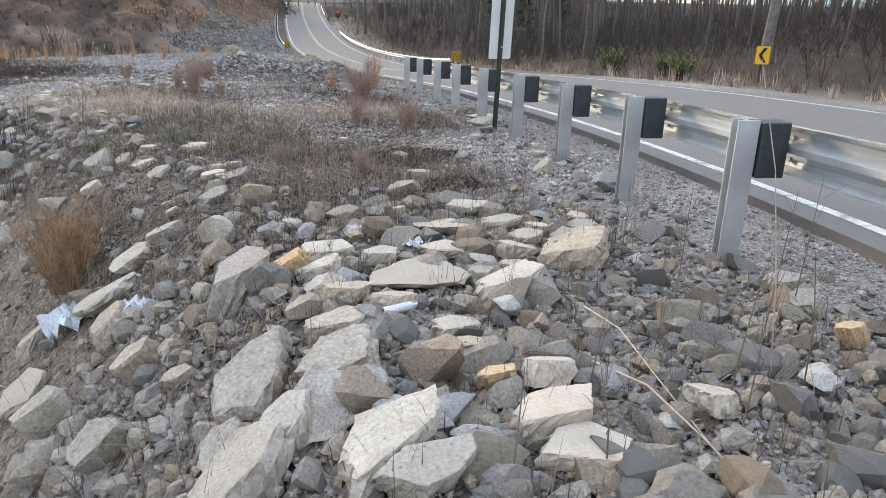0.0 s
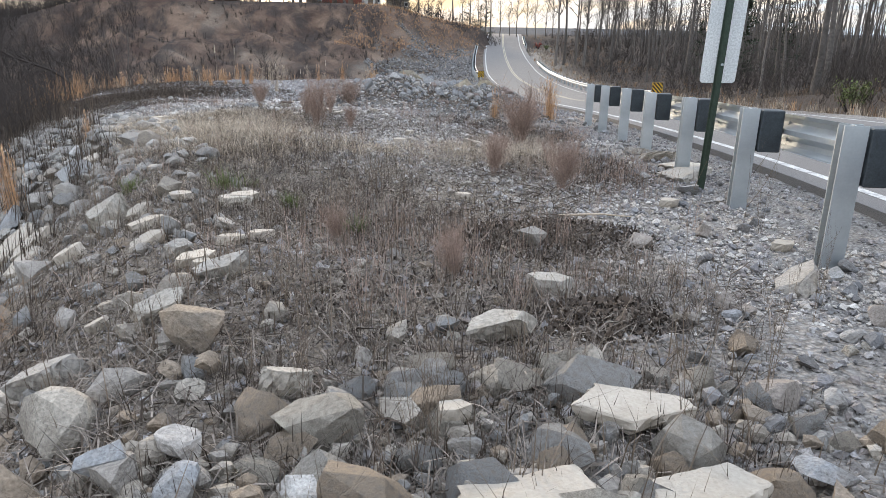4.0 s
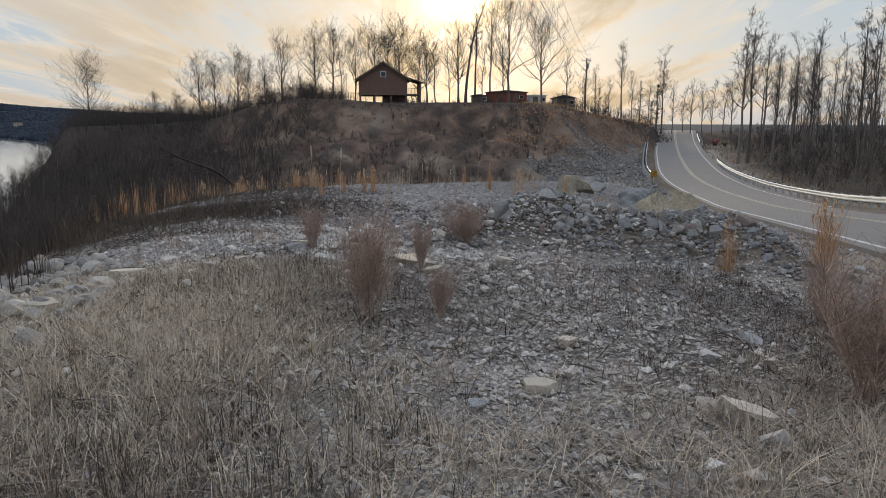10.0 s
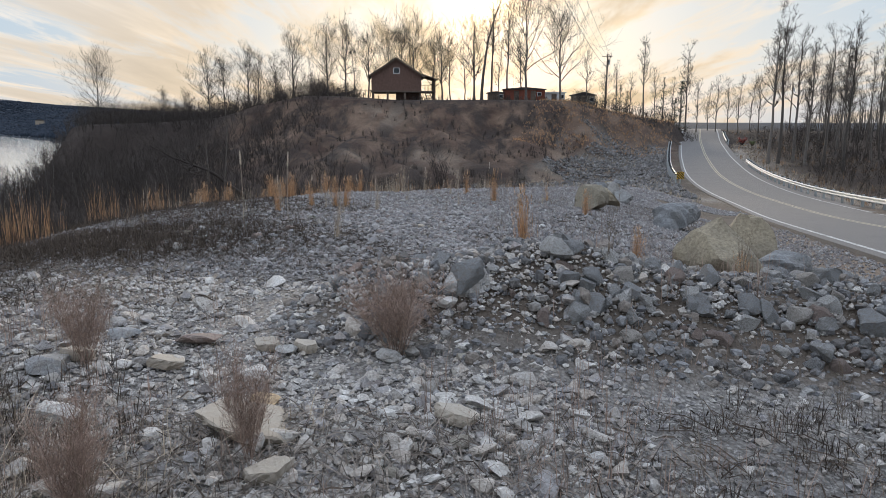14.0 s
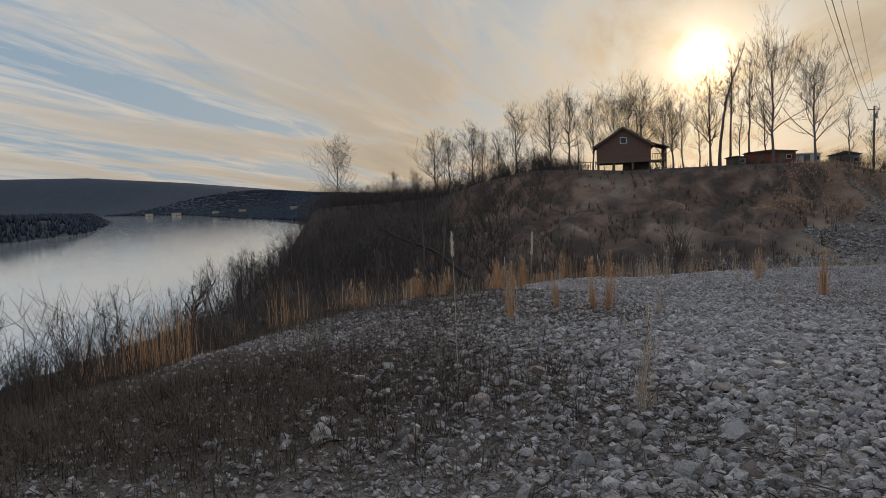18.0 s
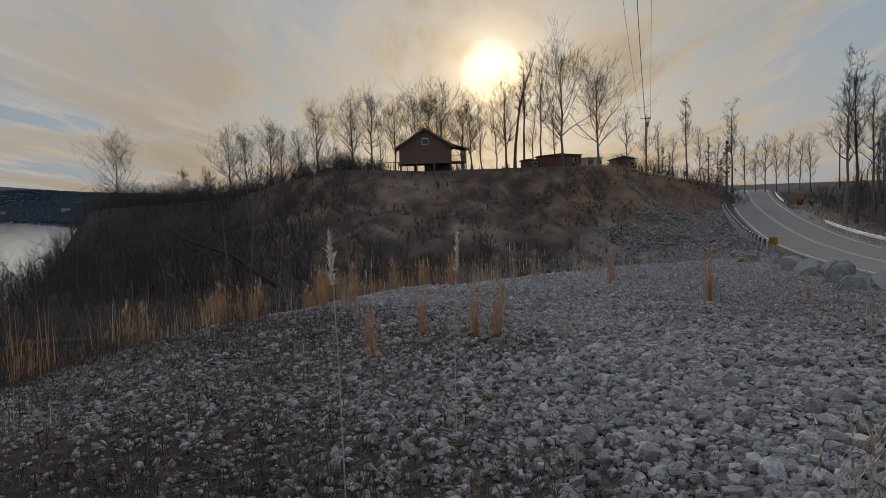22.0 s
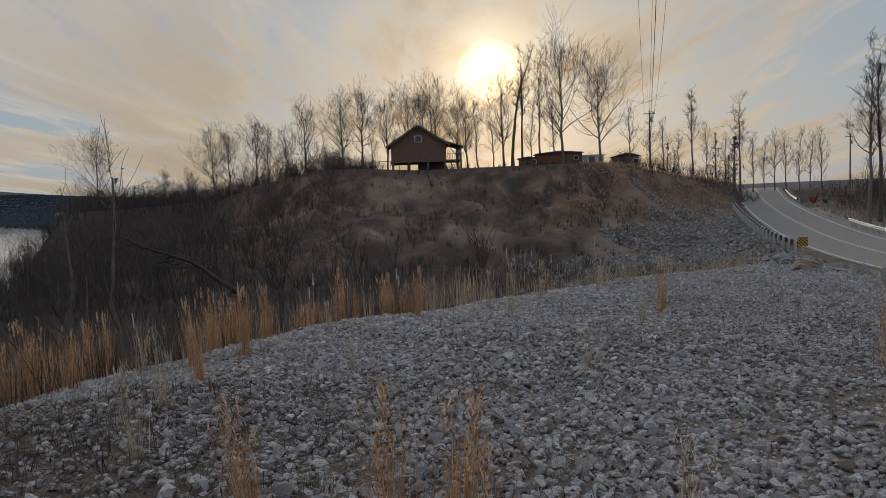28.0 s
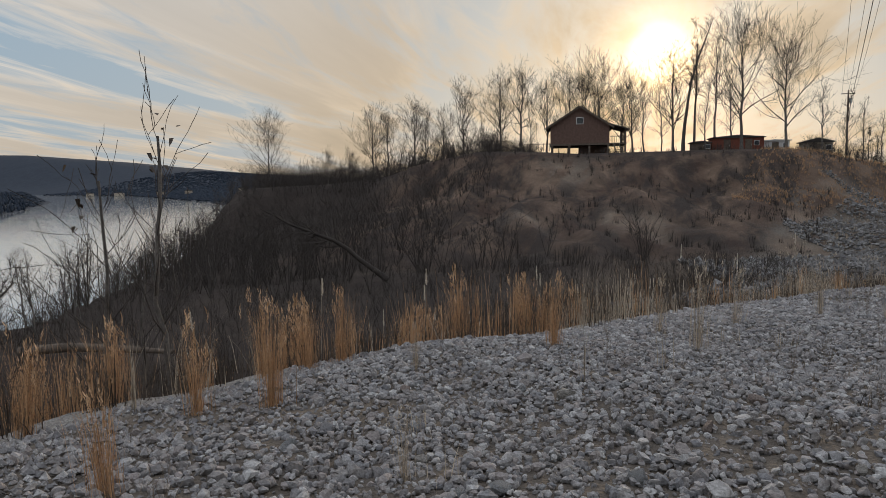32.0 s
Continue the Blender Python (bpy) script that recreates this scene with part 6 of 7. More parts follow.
rock("c", 1.01, 2.04, 0.57, 0.20, 140)
rock("c", 0.79, 2.58, 0.32, 0.19, 174)
rock("c", 0.57, 2.54, 0.55, 0.21, 165)
rock("l", 0.78, 3.06, 0.58, 0.26, 140)
rock("p", 1.67, 1.88, 0.42, 0.26, 130)
rock("p", 1.61, 1.64, 0.38, 0.18, 0)
rock("o", 1.65, 2.25, 0.28, 0.15, 140)
rock("l", 1.87, 2.18, 0.30, 0.18, 65)
rock("c", 1.06, 1.83, 0.41, 0.17, 5)
rock("l", 1.13, 2.76, 0.46, 0.16, 70)
rock("l", 1.23, 3.06, 0.40, 0.18, 5)
rock("c", 1.73, 2.77, 0.28, 0.13, 30)
rock("l", 1.69, 2.55, 0.24, 0.14, 155)
rock("g", 1.32, 2.14, 0.22, 0.14, 45)
rock("g", 1.21, 2.05, 0.17, 0.12, 115)
rock("l", -0.15, 4.88, 0.42, 0.54, 70)
rock("l", 0.12, 3.79, 0.38, 0.40, 110)
rock("l", -0.28, 4.41, 0.50, 0.29, 80)
rock("l", 0.56, 2.80, 0.32, 0.17, 90)
rock("g", 0.93, 2.60, 0.47, 0.18, 105)
rock("g", 1.14, 2.47, 0.24, 0.13, 170)
rock("l", 0.41, 4.37, 0.33, 0.31, 135)
rock("o", 3.47, 1.74, 0.22, 0.20, 85)
rock("l", 3.70, 2.12, 0.25, 0.15, 75)
rock("l", 2.33, 1.64, 0.30, 0.13, 145)
rock("c", 3.88, 2.42, 0.25, 0.12, 105)
rock("g", 2.93, 1.55, 0.21, 0.12, 170)
rock("g", 1.35, 1.86, 0.14, 0.11, 60)
rock("g", 1.28, 1.94, 0.14, 0.10, 120)
rock("g", 1.10, 2.22, 0.17, 0.11, 15)
rock("g", 2.16, 2.89, 0.19, 0.13, 30)
rock("g", 2.19, 2.62, 0.15, 0.12, 120)
rock("l", -0.20, 6.21, 0.49, 0.22, 20)
rock("p", -0.33, 5.53, 0.50, 0.20, 65)
rock("l", 0.55, 3.76, 0.21, 0.14, 50)
rock("g", 2.04, 1.62, 0.12, 0.07, 40)
rock("g", 2.12, 2.00, 0.19, 0.11, 170)
rock("l", 1.63, 3.23, 0.29, 0.13, 120)
rock("p", -0.89, 11.98, 0.70, 0.40, 85)
rock("l", 0.71, 9.09, 0.44, 0.36, 90)
rock("p", 1.10, 8.45, 0.29, 0.17, 45)
rock("p", -0.52, 11.04, 0.50, 0.24, 95)
rock("p", 1.29, 9.22, 0.22, 0.14, 10)
rock("p", 0.88, 10.80, 0.13, 0.13, 4)
rock("l", 1.78, 8.96, 0.31, 0.16, 35)
rock("l", 1.70, 6.79, 0.34, 0.17, 40)
rock("p", 1.59, 6.92, 0.13, 0.13, 55)
rock("p", 1.72, 7.63, 0.23, 0.13, 14)
rock("p", 1.92, 7.75, 0.20, 0.11, 24)
rock("p", 1.17, 7.91, 0.26, 0.12, 135)
rock("l", 1.41, 7.36, 0.24, 0.18, 105)
rock("l", 7.11, 11.28, 0.53, 0.16, 160)
rock("c", 6.54, 9.70, 0.63, 0.16, 124)
rock("p", 5.47, 8.38, 0.21, 0.16, 50)
rock("p", 3.75, 8.98, 0.16, 0.11, 62)
rock("g", 6.05, 8.91, 0.21, 0.14, 75)
rock("g", 2.07, 9.25, 0.15, 0.08, 160)
rock("l", 1.67, 8.14, 0.18, 0.14, 170)
rock("g", -1.15, 12.91, 0.44, 0.37, 0)
rock("g", -0.83, 12.98, 0.37, 0.29, 10)
rock("g", -0.59, 14.24, 0.32, 0.24, 110)
rock("g", -1.34, 14.89, 0.44, 0.26, 60)
rock("p", -0.23, 13.36, 0.33, 0.15, 115)
rock("g", -2.40, 15.75, 0.39, 0.24, 50)
rock("g", 0.48, 11.75, 0.18, 0.15, 100)
rock("g", -0.81, 12.26, 0.34, 0.27, 135)
rock("p", 3.94, 12.88, 0.21, 0.14, 175)
rock("g", 3.58, 12.58, 0.11, 0.08, 40)
rock("l", 4.92, 12.47, 0.30, 0.19, 60)
rock("g", 4.91, 12.17, 0.18, 0.13, 30)
rock("p", 3.42, 15.75, 0.20, 0.09, 45)
rock("l", 4.82, 12.69, 0.17, 0.09, 154)
rock("g", 4.26, 12.20, 0.12, 0.07, 95)
rock("p", 0.52, 14.39, 0.29, 0.29, 85)
rock("g", 0.35, 15.18, 0.27, 0.27, 45)
rock("p", 0.43, 16.12, 0.37, 0.21, 75)
rock("g", 0.55, 14.10, 0.18, 0.18, 70)
rock("g", 1.22, 16.13, 0.19, 0.13, 125)
rock("g", 5.19, 13.58, 0.16, 0.10, 90)
rock("g", 5.68, 14.06, 0.16, 0.11, 10)
rock("p", 4.27, 13.73, 0.15, 0.08, 25)
rock("g", 0.42, 15.58, 0.25, 0.20, 20)
rock("p", 1.43, 16.40, 0.24, 0.13, 165)
rock("p", 3.22, 16.2, 0.50, 0.16, 105)
rock("g", 4.27, 17.84, 0.33, 0.17, 140)
rock("g", 2.62, 17.45, 0.32, 0.10, 15)
rock("p", 3.03, 17.36, 0.17, 0.11, 35)
rock("p", 2.02, 17.09, 0.21, 0.10, 30)
rock("g", 1.94, 16.92, 0.30, 0.13, 50)
rock("g", 3.77, 17.24, 0.20, 0.11, 155)
rock("o", 3.24, 16.45, 0.17, 0.06, 110)
rock("p", 4.17, 16.36, 0.23, 0.06, 120)
rock("p", 2.56, 16.98, 0.23, 0.04, 70)
rock("g", 3.46, 18.35, 0.16, 0.12, 160)
rock("g", 3.15, 17.30, 0.16, 0.08, 50)
rock("g", 2.08, 17.64, 0.22, 0.11, 70)
rock("p", 3.27, 17.34, 0.16, 0.06, 150)
rock("g", 1.76, 24.33, 0.20, 0.11, 130)
rock("g", 3.03, 24.02, 0.18, 0.10, 11)
rock("p", 3.80, 25.38, 0.13, 0.10, 110)
rock("g", 1.52, 23.18, 0.17, 0.11, 135)
rock("p", 0.32, 23.78, 0.10, 0.06, 170)
rock("g", 0.67, 23.49, 0.11, 0.06, 74)
rock("g", 1.74, 23.18, 0.11, 0.08, 155)
rock("g", 2.50, 24.75, 0.12, 0.08, 160)
rock("g", 3.20, 24.08, 0.14, 0.08, 10)


# ---- grasses, shrubs, weeds ----
def tuft_mesh(rng, n, h, spread, width, mat, lean=0.25, name="blades"):
    t = Tubes()
    for _ in range(n):
        az = rng.uniform(0, 2 * math.pi)
        r = abs(rng.normal(0, spread * 0.35))
        p = np.array((math.cos(az) * r, math.sin(az) * r, -0.03))
        hh = h * rng.uniform(0.45, 1.0)
        a2 = az + rng.normal(0, 0.8)
        out = hh * abs(rng.normal(0, lean)) + 0.01
        d = np.array((math.cos(a2) * out, math.sin(a2) * out, hh))
        t.blade(p, p + d * (0.45, 0.45, 0.62), p + d, width * rng.uniform(0.6, 1.3))
    return t.mesh(name, mat)


def seed_heads(rng, n, h, spread, mat):
    """Feathered tops on thin culms."""
    t = Tubes()
    for _ in range(n):
        az, r = rng.uniform(0, 6.28), abs(rng.normal(0, spread))
        x, y = math.cos(az) * r, math.sin(az) * r
        z0 = h * rng.uniform(0.45, 0.9)
        for k in range(5):
            a = rng.uniform(0, 6.28)
            p = np.array((x, y, z0 + k * 0.03))
            q = p + np.array((math.cos(a) * 0.025, math.sin(a) * 0.025, 0.05))
            t.blade(p, (p + q) / 2, q, 0.006)
    return t.mesh("seed_heads", mat)


VEG = np.random.default_rng(77)
M_BROOMTOP = varied("broomsedge_top", (0.44, 0.27, 0.15), (0.58, 0.40, 0.25), 2, 0.9, 0, 0.15, "island", 0.3, 0)
M_LITTER = varied("grey_stem_litter", (0.135, 0.113, 0.097), (0.285, 0.245, 0.207), 3, 0.95, 0, 0.1, "island", 0.6, 0)
M_RUST = varied("rust_stem", (0.22, 0.135, 0.080), (0.36, 0.235, 0.14), 2, 0.9, 0, 0.1, "island", 0.4, 0)
M_WEED = varied("brown_weed", (0.058, 0.046, 0.038), (0.105, 0.082, 0.064), 3, 0.95, 0, 0.1, "island", 0.4, 0)
BROOM = [(tuft_mesh(VEG, 135, 1.0, 0.20, 0.0022, M_BROOM, 0.13), seed_heads(VEG, 22, 1.0, 0.10, M_BROOMTOP)) for _ in range(4)]
PALE = [(tuft_mesh(VEG, 60, 1.0, 0.16, 0.0021, M_DRY, 0.2), seed_heads(VEG, 26, 1.0, 0.12, M_DRY)) for _ in range(3)]


def join_tuft(blades, heads):
    """Blades and feathered heads of one tuft in one mesh with two surfaces."""
    n = len(blades.vertices)
    v = [p.co[:] for p in blades.vertices] + [p.co[:] for p in heads.vertices]
    f = [tuple(q.vertices) for q in blades.polygons] + [tuple(i + n for i in q.vertices) for q in heads.polygons]
    me = mesh_of("grass_tuft", v, f, blades.materials[0])
    me.materials.append(heads.materials[0])
    k = len(blades.polygons)
    me.polygons.foreach_set("material_index", [0] * k + [1] * (len(f) - k))
    return me


BROOM, PALE = [join_tuft(*p) for p in BROOM], [join_tuft(*p) for p in PALE]


def grass_tuft(kind, k, x, y, h, label, group="broomsedge tufts", wide=1.0):
    t = new("grass_tuft", kind[k % len(kind)])
    t.matrix_basis = pose(x, y, gz(x, y), VEG.normal(0, 3), VEG.normal(0, 3), VEG.uniform(0, 360)) @ Matrix.Diagonal((h * wide, h * wide, h, 1))
    tagged(t, label, "grass tuft", group)


ORANGE_L = "upright rust-orange broomsedge tuft growing through gravel"
PALE_L = "thin straw-coloured grass tuft on the gravel"
for i, (x, y, h) in enumerate(((1.75, 29.55, 0.72), (1.98, 29.4, 0.78), (1.14, 29.9, 0.62), (5.66, 33.0, 0.95), (7.08, 32.6, 0.45), (0.72, 28.2, 0.62), (5.1, 37.7, 0.85), (-1.06, 35.2, 0.8), (-0.5, 35.3, 0.85), (-2.36, 34.9, 0.75), (-0.27, 33.2, 0.62), (-1.45, 37.0, 0.95), (-1.1, 37.3, 0.8), (-0.84, 37.6, 0.9), (1.4, 37.9, 0.8), (-2.6, 36.2, 0.85), (-3.3, 35.2, 0.8), (-3.0, 34.2, 0.7))):
    grass_tuft(BROOM, i, x, y, h, ORANGE_L)
for i, (x, y, h) in enumerate(((2.72, 29.3, 0.58), (2.62, 23.3, 0.72), (1.55, 29.4, 0.4), (-0.14, 32.1, 0.6), (2.9, 38.3, 1.0), (2.57, 39.7, 0.75), (0.3, 36.5, 0.45), (4.5, 36.5, 0.5), (0.2, 30.9, 0.55), (4.6, 30.6, 0.35), (5.9, 28.9, 0.4), (3.2, 33.6, 0.35), (1.0, 33.8, 0.4), (6.6, 30.2, 0.35), (3.6, 40.5, 0.8), (4.9, 41.5, 0.8))):
    grass_tuft(PALE, i, x, y, h, PALE_L)
for i, (x, y, h) in enumerate(((5.34, 23.5, 0.85), (6.7, 22.4, 0.5), (6.78, 17.0, 0.62), (8.15, 17.4, 0.9), (7.2, 28.1, 0.6), (8.3, 17.8, 0.95), (7.4, 20.8, 0.5))):
    grass_tuft(BROOM, i, x, y, h, "leaning rust-orange broomsedge tuft near the rock heap", wide=1.3)
for i, (x, y, h) in enumerate(((-1.18, 13.2, 1.05), (-1.95, 14.1, 0.7), (-1.5, 10.6, 0.7), (-0.6, 15.2, 0.5))):
    grass_tuft(BROOM, i + 1, x, y, h, "orange broomsedge tuft among bank rocks")


for i in range(30):
    y = VEG.uniform(32.5, 44)
    x = float(np.interp(y, [28, 31.5, 35, 37.3, 39.8, 41.8, 46], [-3.6, -3.4, -2.4, -1.5, -0.2, 1.4, 4.0])) - VEG.uniform(0.1, 3.2)
    grass_tuft(BROOM, i, x, y, VEG.uniform(0.75, 1.15), "rust-orange broomsedge tuft at the bench's lip", wide=1.25)


def belt():
    """Tall grass along the lip of the bench and the slope beyond."""
    rng = np.random.default_rng(91)

    def fill(name, label, mat, n, cond, xr, yr, h0, h1, w, lean, blades):
        x, y = scatter(n, rng, cond, xr, yr)
        z = ground(x, y)
        m = len(x)
        k = blades
        X, Y, Z = np.repeat(x, k), np.repeat(y, k), np.repeat(z, k)
        hh = np.repeat(rng.uniform(h0, h1, m), k) * rng.uniform(0.5, 1.0, m * k)
        az = rng.uniform(0, 2 * math.pi, m * k)
        r = np.abs(rng.normal(0, 0.09, m * k)) * (0.5 + h1)
        out = hh * np.abs(rng.normal(0, lean, m * k))
        a2 = rng.uniform(0, 2 * math.pi, m * k)
        p0 = np.stack([X + np.cos(az) * r, Y + np.sin(az) * r, Z - 0.03], -1)
        d = np.stack([np.cos(a2) * out, np.sin(a2) * out, hh], -1)
        p1, p2 = p0 + d * (0.45, 0.45, 0.6), p0 + d
        s = np.stack([-np.sin(a2), np.cos(a2), 0 * a2], -1) * (w * rng.uniform(0.6, 1.4, m * k))[:, None]
        V = np.stack([p0 - s, p0 + s, p1 + s * 0.7, p1 - s * 0.7, p2], 1)
        o = (np.arange(m * k) * 5)[:, None]
        F = np.concatenate([o + (0, 1, 2), o + (0, 2, 3), o + (3, 2, 4)])
        tagged(new(name, fast_mesh(name, V.reshape(-1, 3), F, mat)), label, "grass", kind="stuff")

    e = lambda x, y: side(EDGE, x, y)  # noqa: E731
    clump = lambda x, y, s, c: wave(x, y, s, c) + rng.normal(0, 0.35, x.shape)  # noqa: E731
    # lip of the bench: rust and straw mixed
    fill("broomsedge", "thick rust-orange broomsedge along the bench's lip", M_BROOM, 4600, lambda x, y: (e(x, y) > -0.1) & (e(x, y) < 7) & (wave(x, y, 1.6, 2.0) + rng.normal(0, 0.2, x.shape) > 0.5), (-12, 18), (25, 66), 0.55, 1.3, 0.0046, 0.17, 18)
    fill("tall_straw", "tall straw grass along the bench's lip", M_DRY, 15000, lambda x, y: (e(x, y) > -0.3) & (e(x, y) < 8) & (clump(x, y, 1.5, 5.0) > 0.42) & (rng.random(x.shape) < 0.2 + 0.8 * sstep(-1.5, 2.5, x)), (-14, 18), (30, 68), 0.35, 1.15, 0.0036, 0.32, 13)
    fill("sparse_straw", "thin straw grass scattered on the bench near its lip", M_DRY, 900, lambda x, y: (e(x, y) < 0) & (e(x, y) > -3.5) & (clump(x, y, 1.4, 5.0) > 0.35), (-4, 16), (26, 62), 0.25, 0.6, 0.0028, 0.25, 10)
    fill("brown_weeds", "dark brown weeds on the river bank", M_WEED, 15000, lambda x, y: (e(x, y) > 0.3) & (e(x, y) < 14), (-22, 18), (11, 70), 0.25, 0.75, 0.005, 0.35, 12)
    # matted dry grass on the upper bench
    mat_zone = lambda x, y: (e(x, y) < 0.2) & (clump(x, y, 0.8, 1.2) + 0.9 * np.exp(-(((x - 1.7) / 1.3) ** 2) - ((y - 13.0) / 4.0) ** 2) > 0.45) & (x < road_left(y) - 2.8)  # noqa: E731
    fill("matted_grass", "matted dry tan grass on the bench", M_DRY, 24000, lambda x, y: mat_zone(x, y) & (rng.random(x.shape) < sstep(8.5, 12, y)), (0, 7.5), (4.6, 16.3), 0.07, 0.22, 0.0022, 1.5, 16)
    fill("grey_litter", "grey-brown weed litter on the bench", M_LITTER, 9000, lambda x, y: (e(x, y) < 1.8) & (clump(x, y, 1.0, 6.2) > -0.05) & (x < road_left(y) - 2.4), (-0.5, 8), (3.5, 16.2), 0.05, 0.16, 0.0030, 1.5, 11)
    fill("fine_weeds", "thin dry weeds between the stones", M_STEM, 4600, lambda x, y: (e(x, y) < 0.6) & (clump(x, y, 0.7, 3.0) > 0.25) & (x < road_left(y) - 1.5), (-4, 12), (19, 52), 0.06, 0.24, 0.0025, 0.5, 8)
    fill("fine_weeds", "thin dry weeds on the rubble bank", M_STEM, 1500, lambda x, y: (e(x, y) > -2.5) & (e(x, y) < 3.2), (-4, 4), (0.8, 12), 0.08, 0.4, 0.0025, 0.5, 8)
    fill("soil_weeds", "dry brown weeds and litter on soil", M_WEED, 17000, lambda x, y: (rng.random(x.shape) < sstep(-5.2, -0.8, e(x, y) + wave(x, y, 0.9, 2.0)) * (1 - 0.8 * sstep(22.5, 27, y) * (e(x, y) < -0.2))) & (e(x, y) < 1.5) & (rng.random(x.shape) < sstep(17.5, 22.5, y)) & (clump(x, y, 0.9, 8.0) > -0.2), (-6, 4), (18, 33), 0.06, 0.32, 0.0024, 0.8, 10)
    fill("weed_clumps", "low brown weed clumps on the gravelly bench", M_WEED, 9000, lambda x, y: (e(x, y) < 1.0) & (clump(x, y, 1.5, 3.7) > 0.15) & (x < road_left(y) - 2.0) & (np.abs(x - 5.6 + 0.13 * y) > 1.7 * rng.random(x.shape)), (-0.5, 8.5), (4.5, 17), 0.06, 0.26, 0.0019, 0.75, 13)
    fill("reddish_weeds", "thin reddish-brown weeds on the bench", M_SHRUB, 2600, lambda x, y: (e(x, y) < 0.6) & (clump(x, y, 1.1, 9.1) > 0.2) & (np.abs(x - 5.6 + 0.13 * y) > 1.2 * rng.random(x.shape)) & (x < road_left(y) - 1.8), (0, 8.5), (6, 19), 0.12, 0.42, 0.0016, 0.45, 11)
    # far side of the road
    far = lambda x, y: (x > road_left(y) + ROAD_W + 1.3) & (x < road_left(y) + ROAD_W + 6.5)  # noqa: E731
    fill("verge_grass", "dry tan verge grass across the road", M_DRY, 9000, lambda x, y: far(x, y) & (clump(x, y, 0.5, 2.0) > -0.3), (2, 70), (-2, 130), 0.25, 0.7, 0.010, 0.3, 9)
    fill("verge_broomsedge", "rust-orange verge grass across the road", M_BROOM, 1500, lambda x, y: far(x, y) & (clump(x, y, 0.6, 7.0) > 0.3), (2, 70), (-2, 130), 0.4, 0.9, 0.010, 0.15, 12)
    wide = lambda x, y: (x > road_left(y) + ROAD_W + 3) & (x < road_left(y) + ROAD_W + 16)  # noqa: E731
    fill("verge_brush", "brown brush and dead leaves at the wood's edge", M_STEM, 14000, lambda x, y: wide(x, y) & (clump(x, y, 0.45, 4.0) > -0.35), (8, 80), (-2, 140), 0.15, 0.8, 0.009, 0.6, 9)
    fill("verge_brush", "rust-brown brush at the wood's edge", M_RUST, 4500, lambda x, y: wide(x, y) & (clump(x, y, 0.5, 1.0) > 0.2), (8, 80), (-2, 150), 0.3, 1.0, 0.009, 0.35, 9)
    # brush on the bluff
    fill("bluff_brush", "dark brush on the eroded bluff", M_TWIG, 2600, lambda x, y: (x < road_left(y) - 14) & (clump(x, y, 0.35, 1.0) > 0.05), (-50, 34), (72, 142), 0.4, 1.5, 0.02, 0.5, 9)
    fill("hill_grass", "rust and tan grass on the crest slope", M_BROOM, 3600, lambda x, y: (x < road_left(y) - 1.5) & (x > road_left(y) - 24), (10, 50), (112, 140), 0.25, 0.6, 0.012, 0.3, 8)
    fill("embankment_weeds", "dry weeds between the riprap", M_DRY, 5200, lambda x, y: (x < road_left(y) - 1.6) & (x > road_left(y) - 16) & (clump(x, y, 0.3, 2) > 0.1), (0, 44), (54, 124), 0.2, 0.6, 0.010, 0.3, 8)


belt()


def straw_layer(name, label, n, cond, xr, yr, mat, length, width, seed):
    """Dead stems lying criss-cross on the ground."""
    rng = np.random.default_rng(seed)
    x, y = scatter(n, rng, cond(rng), xr, yr)
    m = len(x)
    a, L = rng.uniform(0, 2 * math.pi, m), rng.gamma(4, length / 4, m)
    p = np.stack([x, y, ground(x, y) + rng.uniform(0.004, 0.03, m)], -1)
    qx, qy = x + np.cos(a) * L, y + np.sin(a) * L
    q = np.stack([qx, qy, ground(qx, qy) + np.abs(rng.normal(0.01, 0.03, m))], -1)
    mid = (p + q) / 2 + np.stack([rng.normal(0, 0.012, m), rng.normal(0, 0.012, m), rng.uniform(0.005, 0.045, m)], -1)
    w = width * rng.uniform(0.6, 1.5, m)
    s = np.stack([-np.sin(a), np.cos(a), rng.normal(0, 0.5, m)], -1) * w[:, None]
    V = np.stack([p - s, p + s, mid + s, mid - s, q], 1).reshape(-1, 3)
    o = (np.arange(m) * 5)[:, None]
    F = np.concatenate([o + (0, 1, 2), o + (0, 2, 3), o + (3, 2, 4)])
    tagged(new(name, fast_mesh(name, V, F, mat)), label, "weed litter", kind="stuff")


def upper(c, thr):
    return lambda rng: lambda x, y: (side(EDGE, x, y) < 1.2) & (wave(x, y, 1.0, c) + 0.35 * rng.normal(0, 1, x.shape) > thr) & (x < road_left(y) - 2.5 - 0.5 * wave(x, y, 1.4, 3.0)) & (rng.random(x.shape) < sstep(4.2, 7, y) + 0.15)


straw_layer("stem_litter", "mat of grey-brown dead stems on the bench", 60000, upper(6.2, -0.35), (-0.6, 8), (3, 16.4), M_LITTER, 0.13, 0.0024, 51)
straw_layer("stem_litter", "mat of dark dead stems on the bench", 36000, upper(1.4, -0.1), (-0.6, 8), (3, 16.8), M_WEED, 0.15, 0.0026, 52)
straw_layer("stem_litter", "dead stems scattered over brown soil", 64000, lambda rng: lambda x, y: (side(EDGE, x, y) > -5.5) & (side(EDGE, x, y) < 2.5) & (wave(x, y, 0.9, 8.0) + 0.4 * rng.normal(0, 1, x.shape) > -0.3), (-6.5, 4), (18.5, 33), M_WEED, 0.14, 0.0028, 53)
straw_layer("stem_litter", "dead stems scattered over the rubble bank", 9000, lambda rng: lambda x, y: (side(EDGE, x, y) > -1.5) & (side(EDGE, x, y) < 3.2), (-4, 4), (0.8, 12), M_LITTER, 0.16, 0.0026, 54)


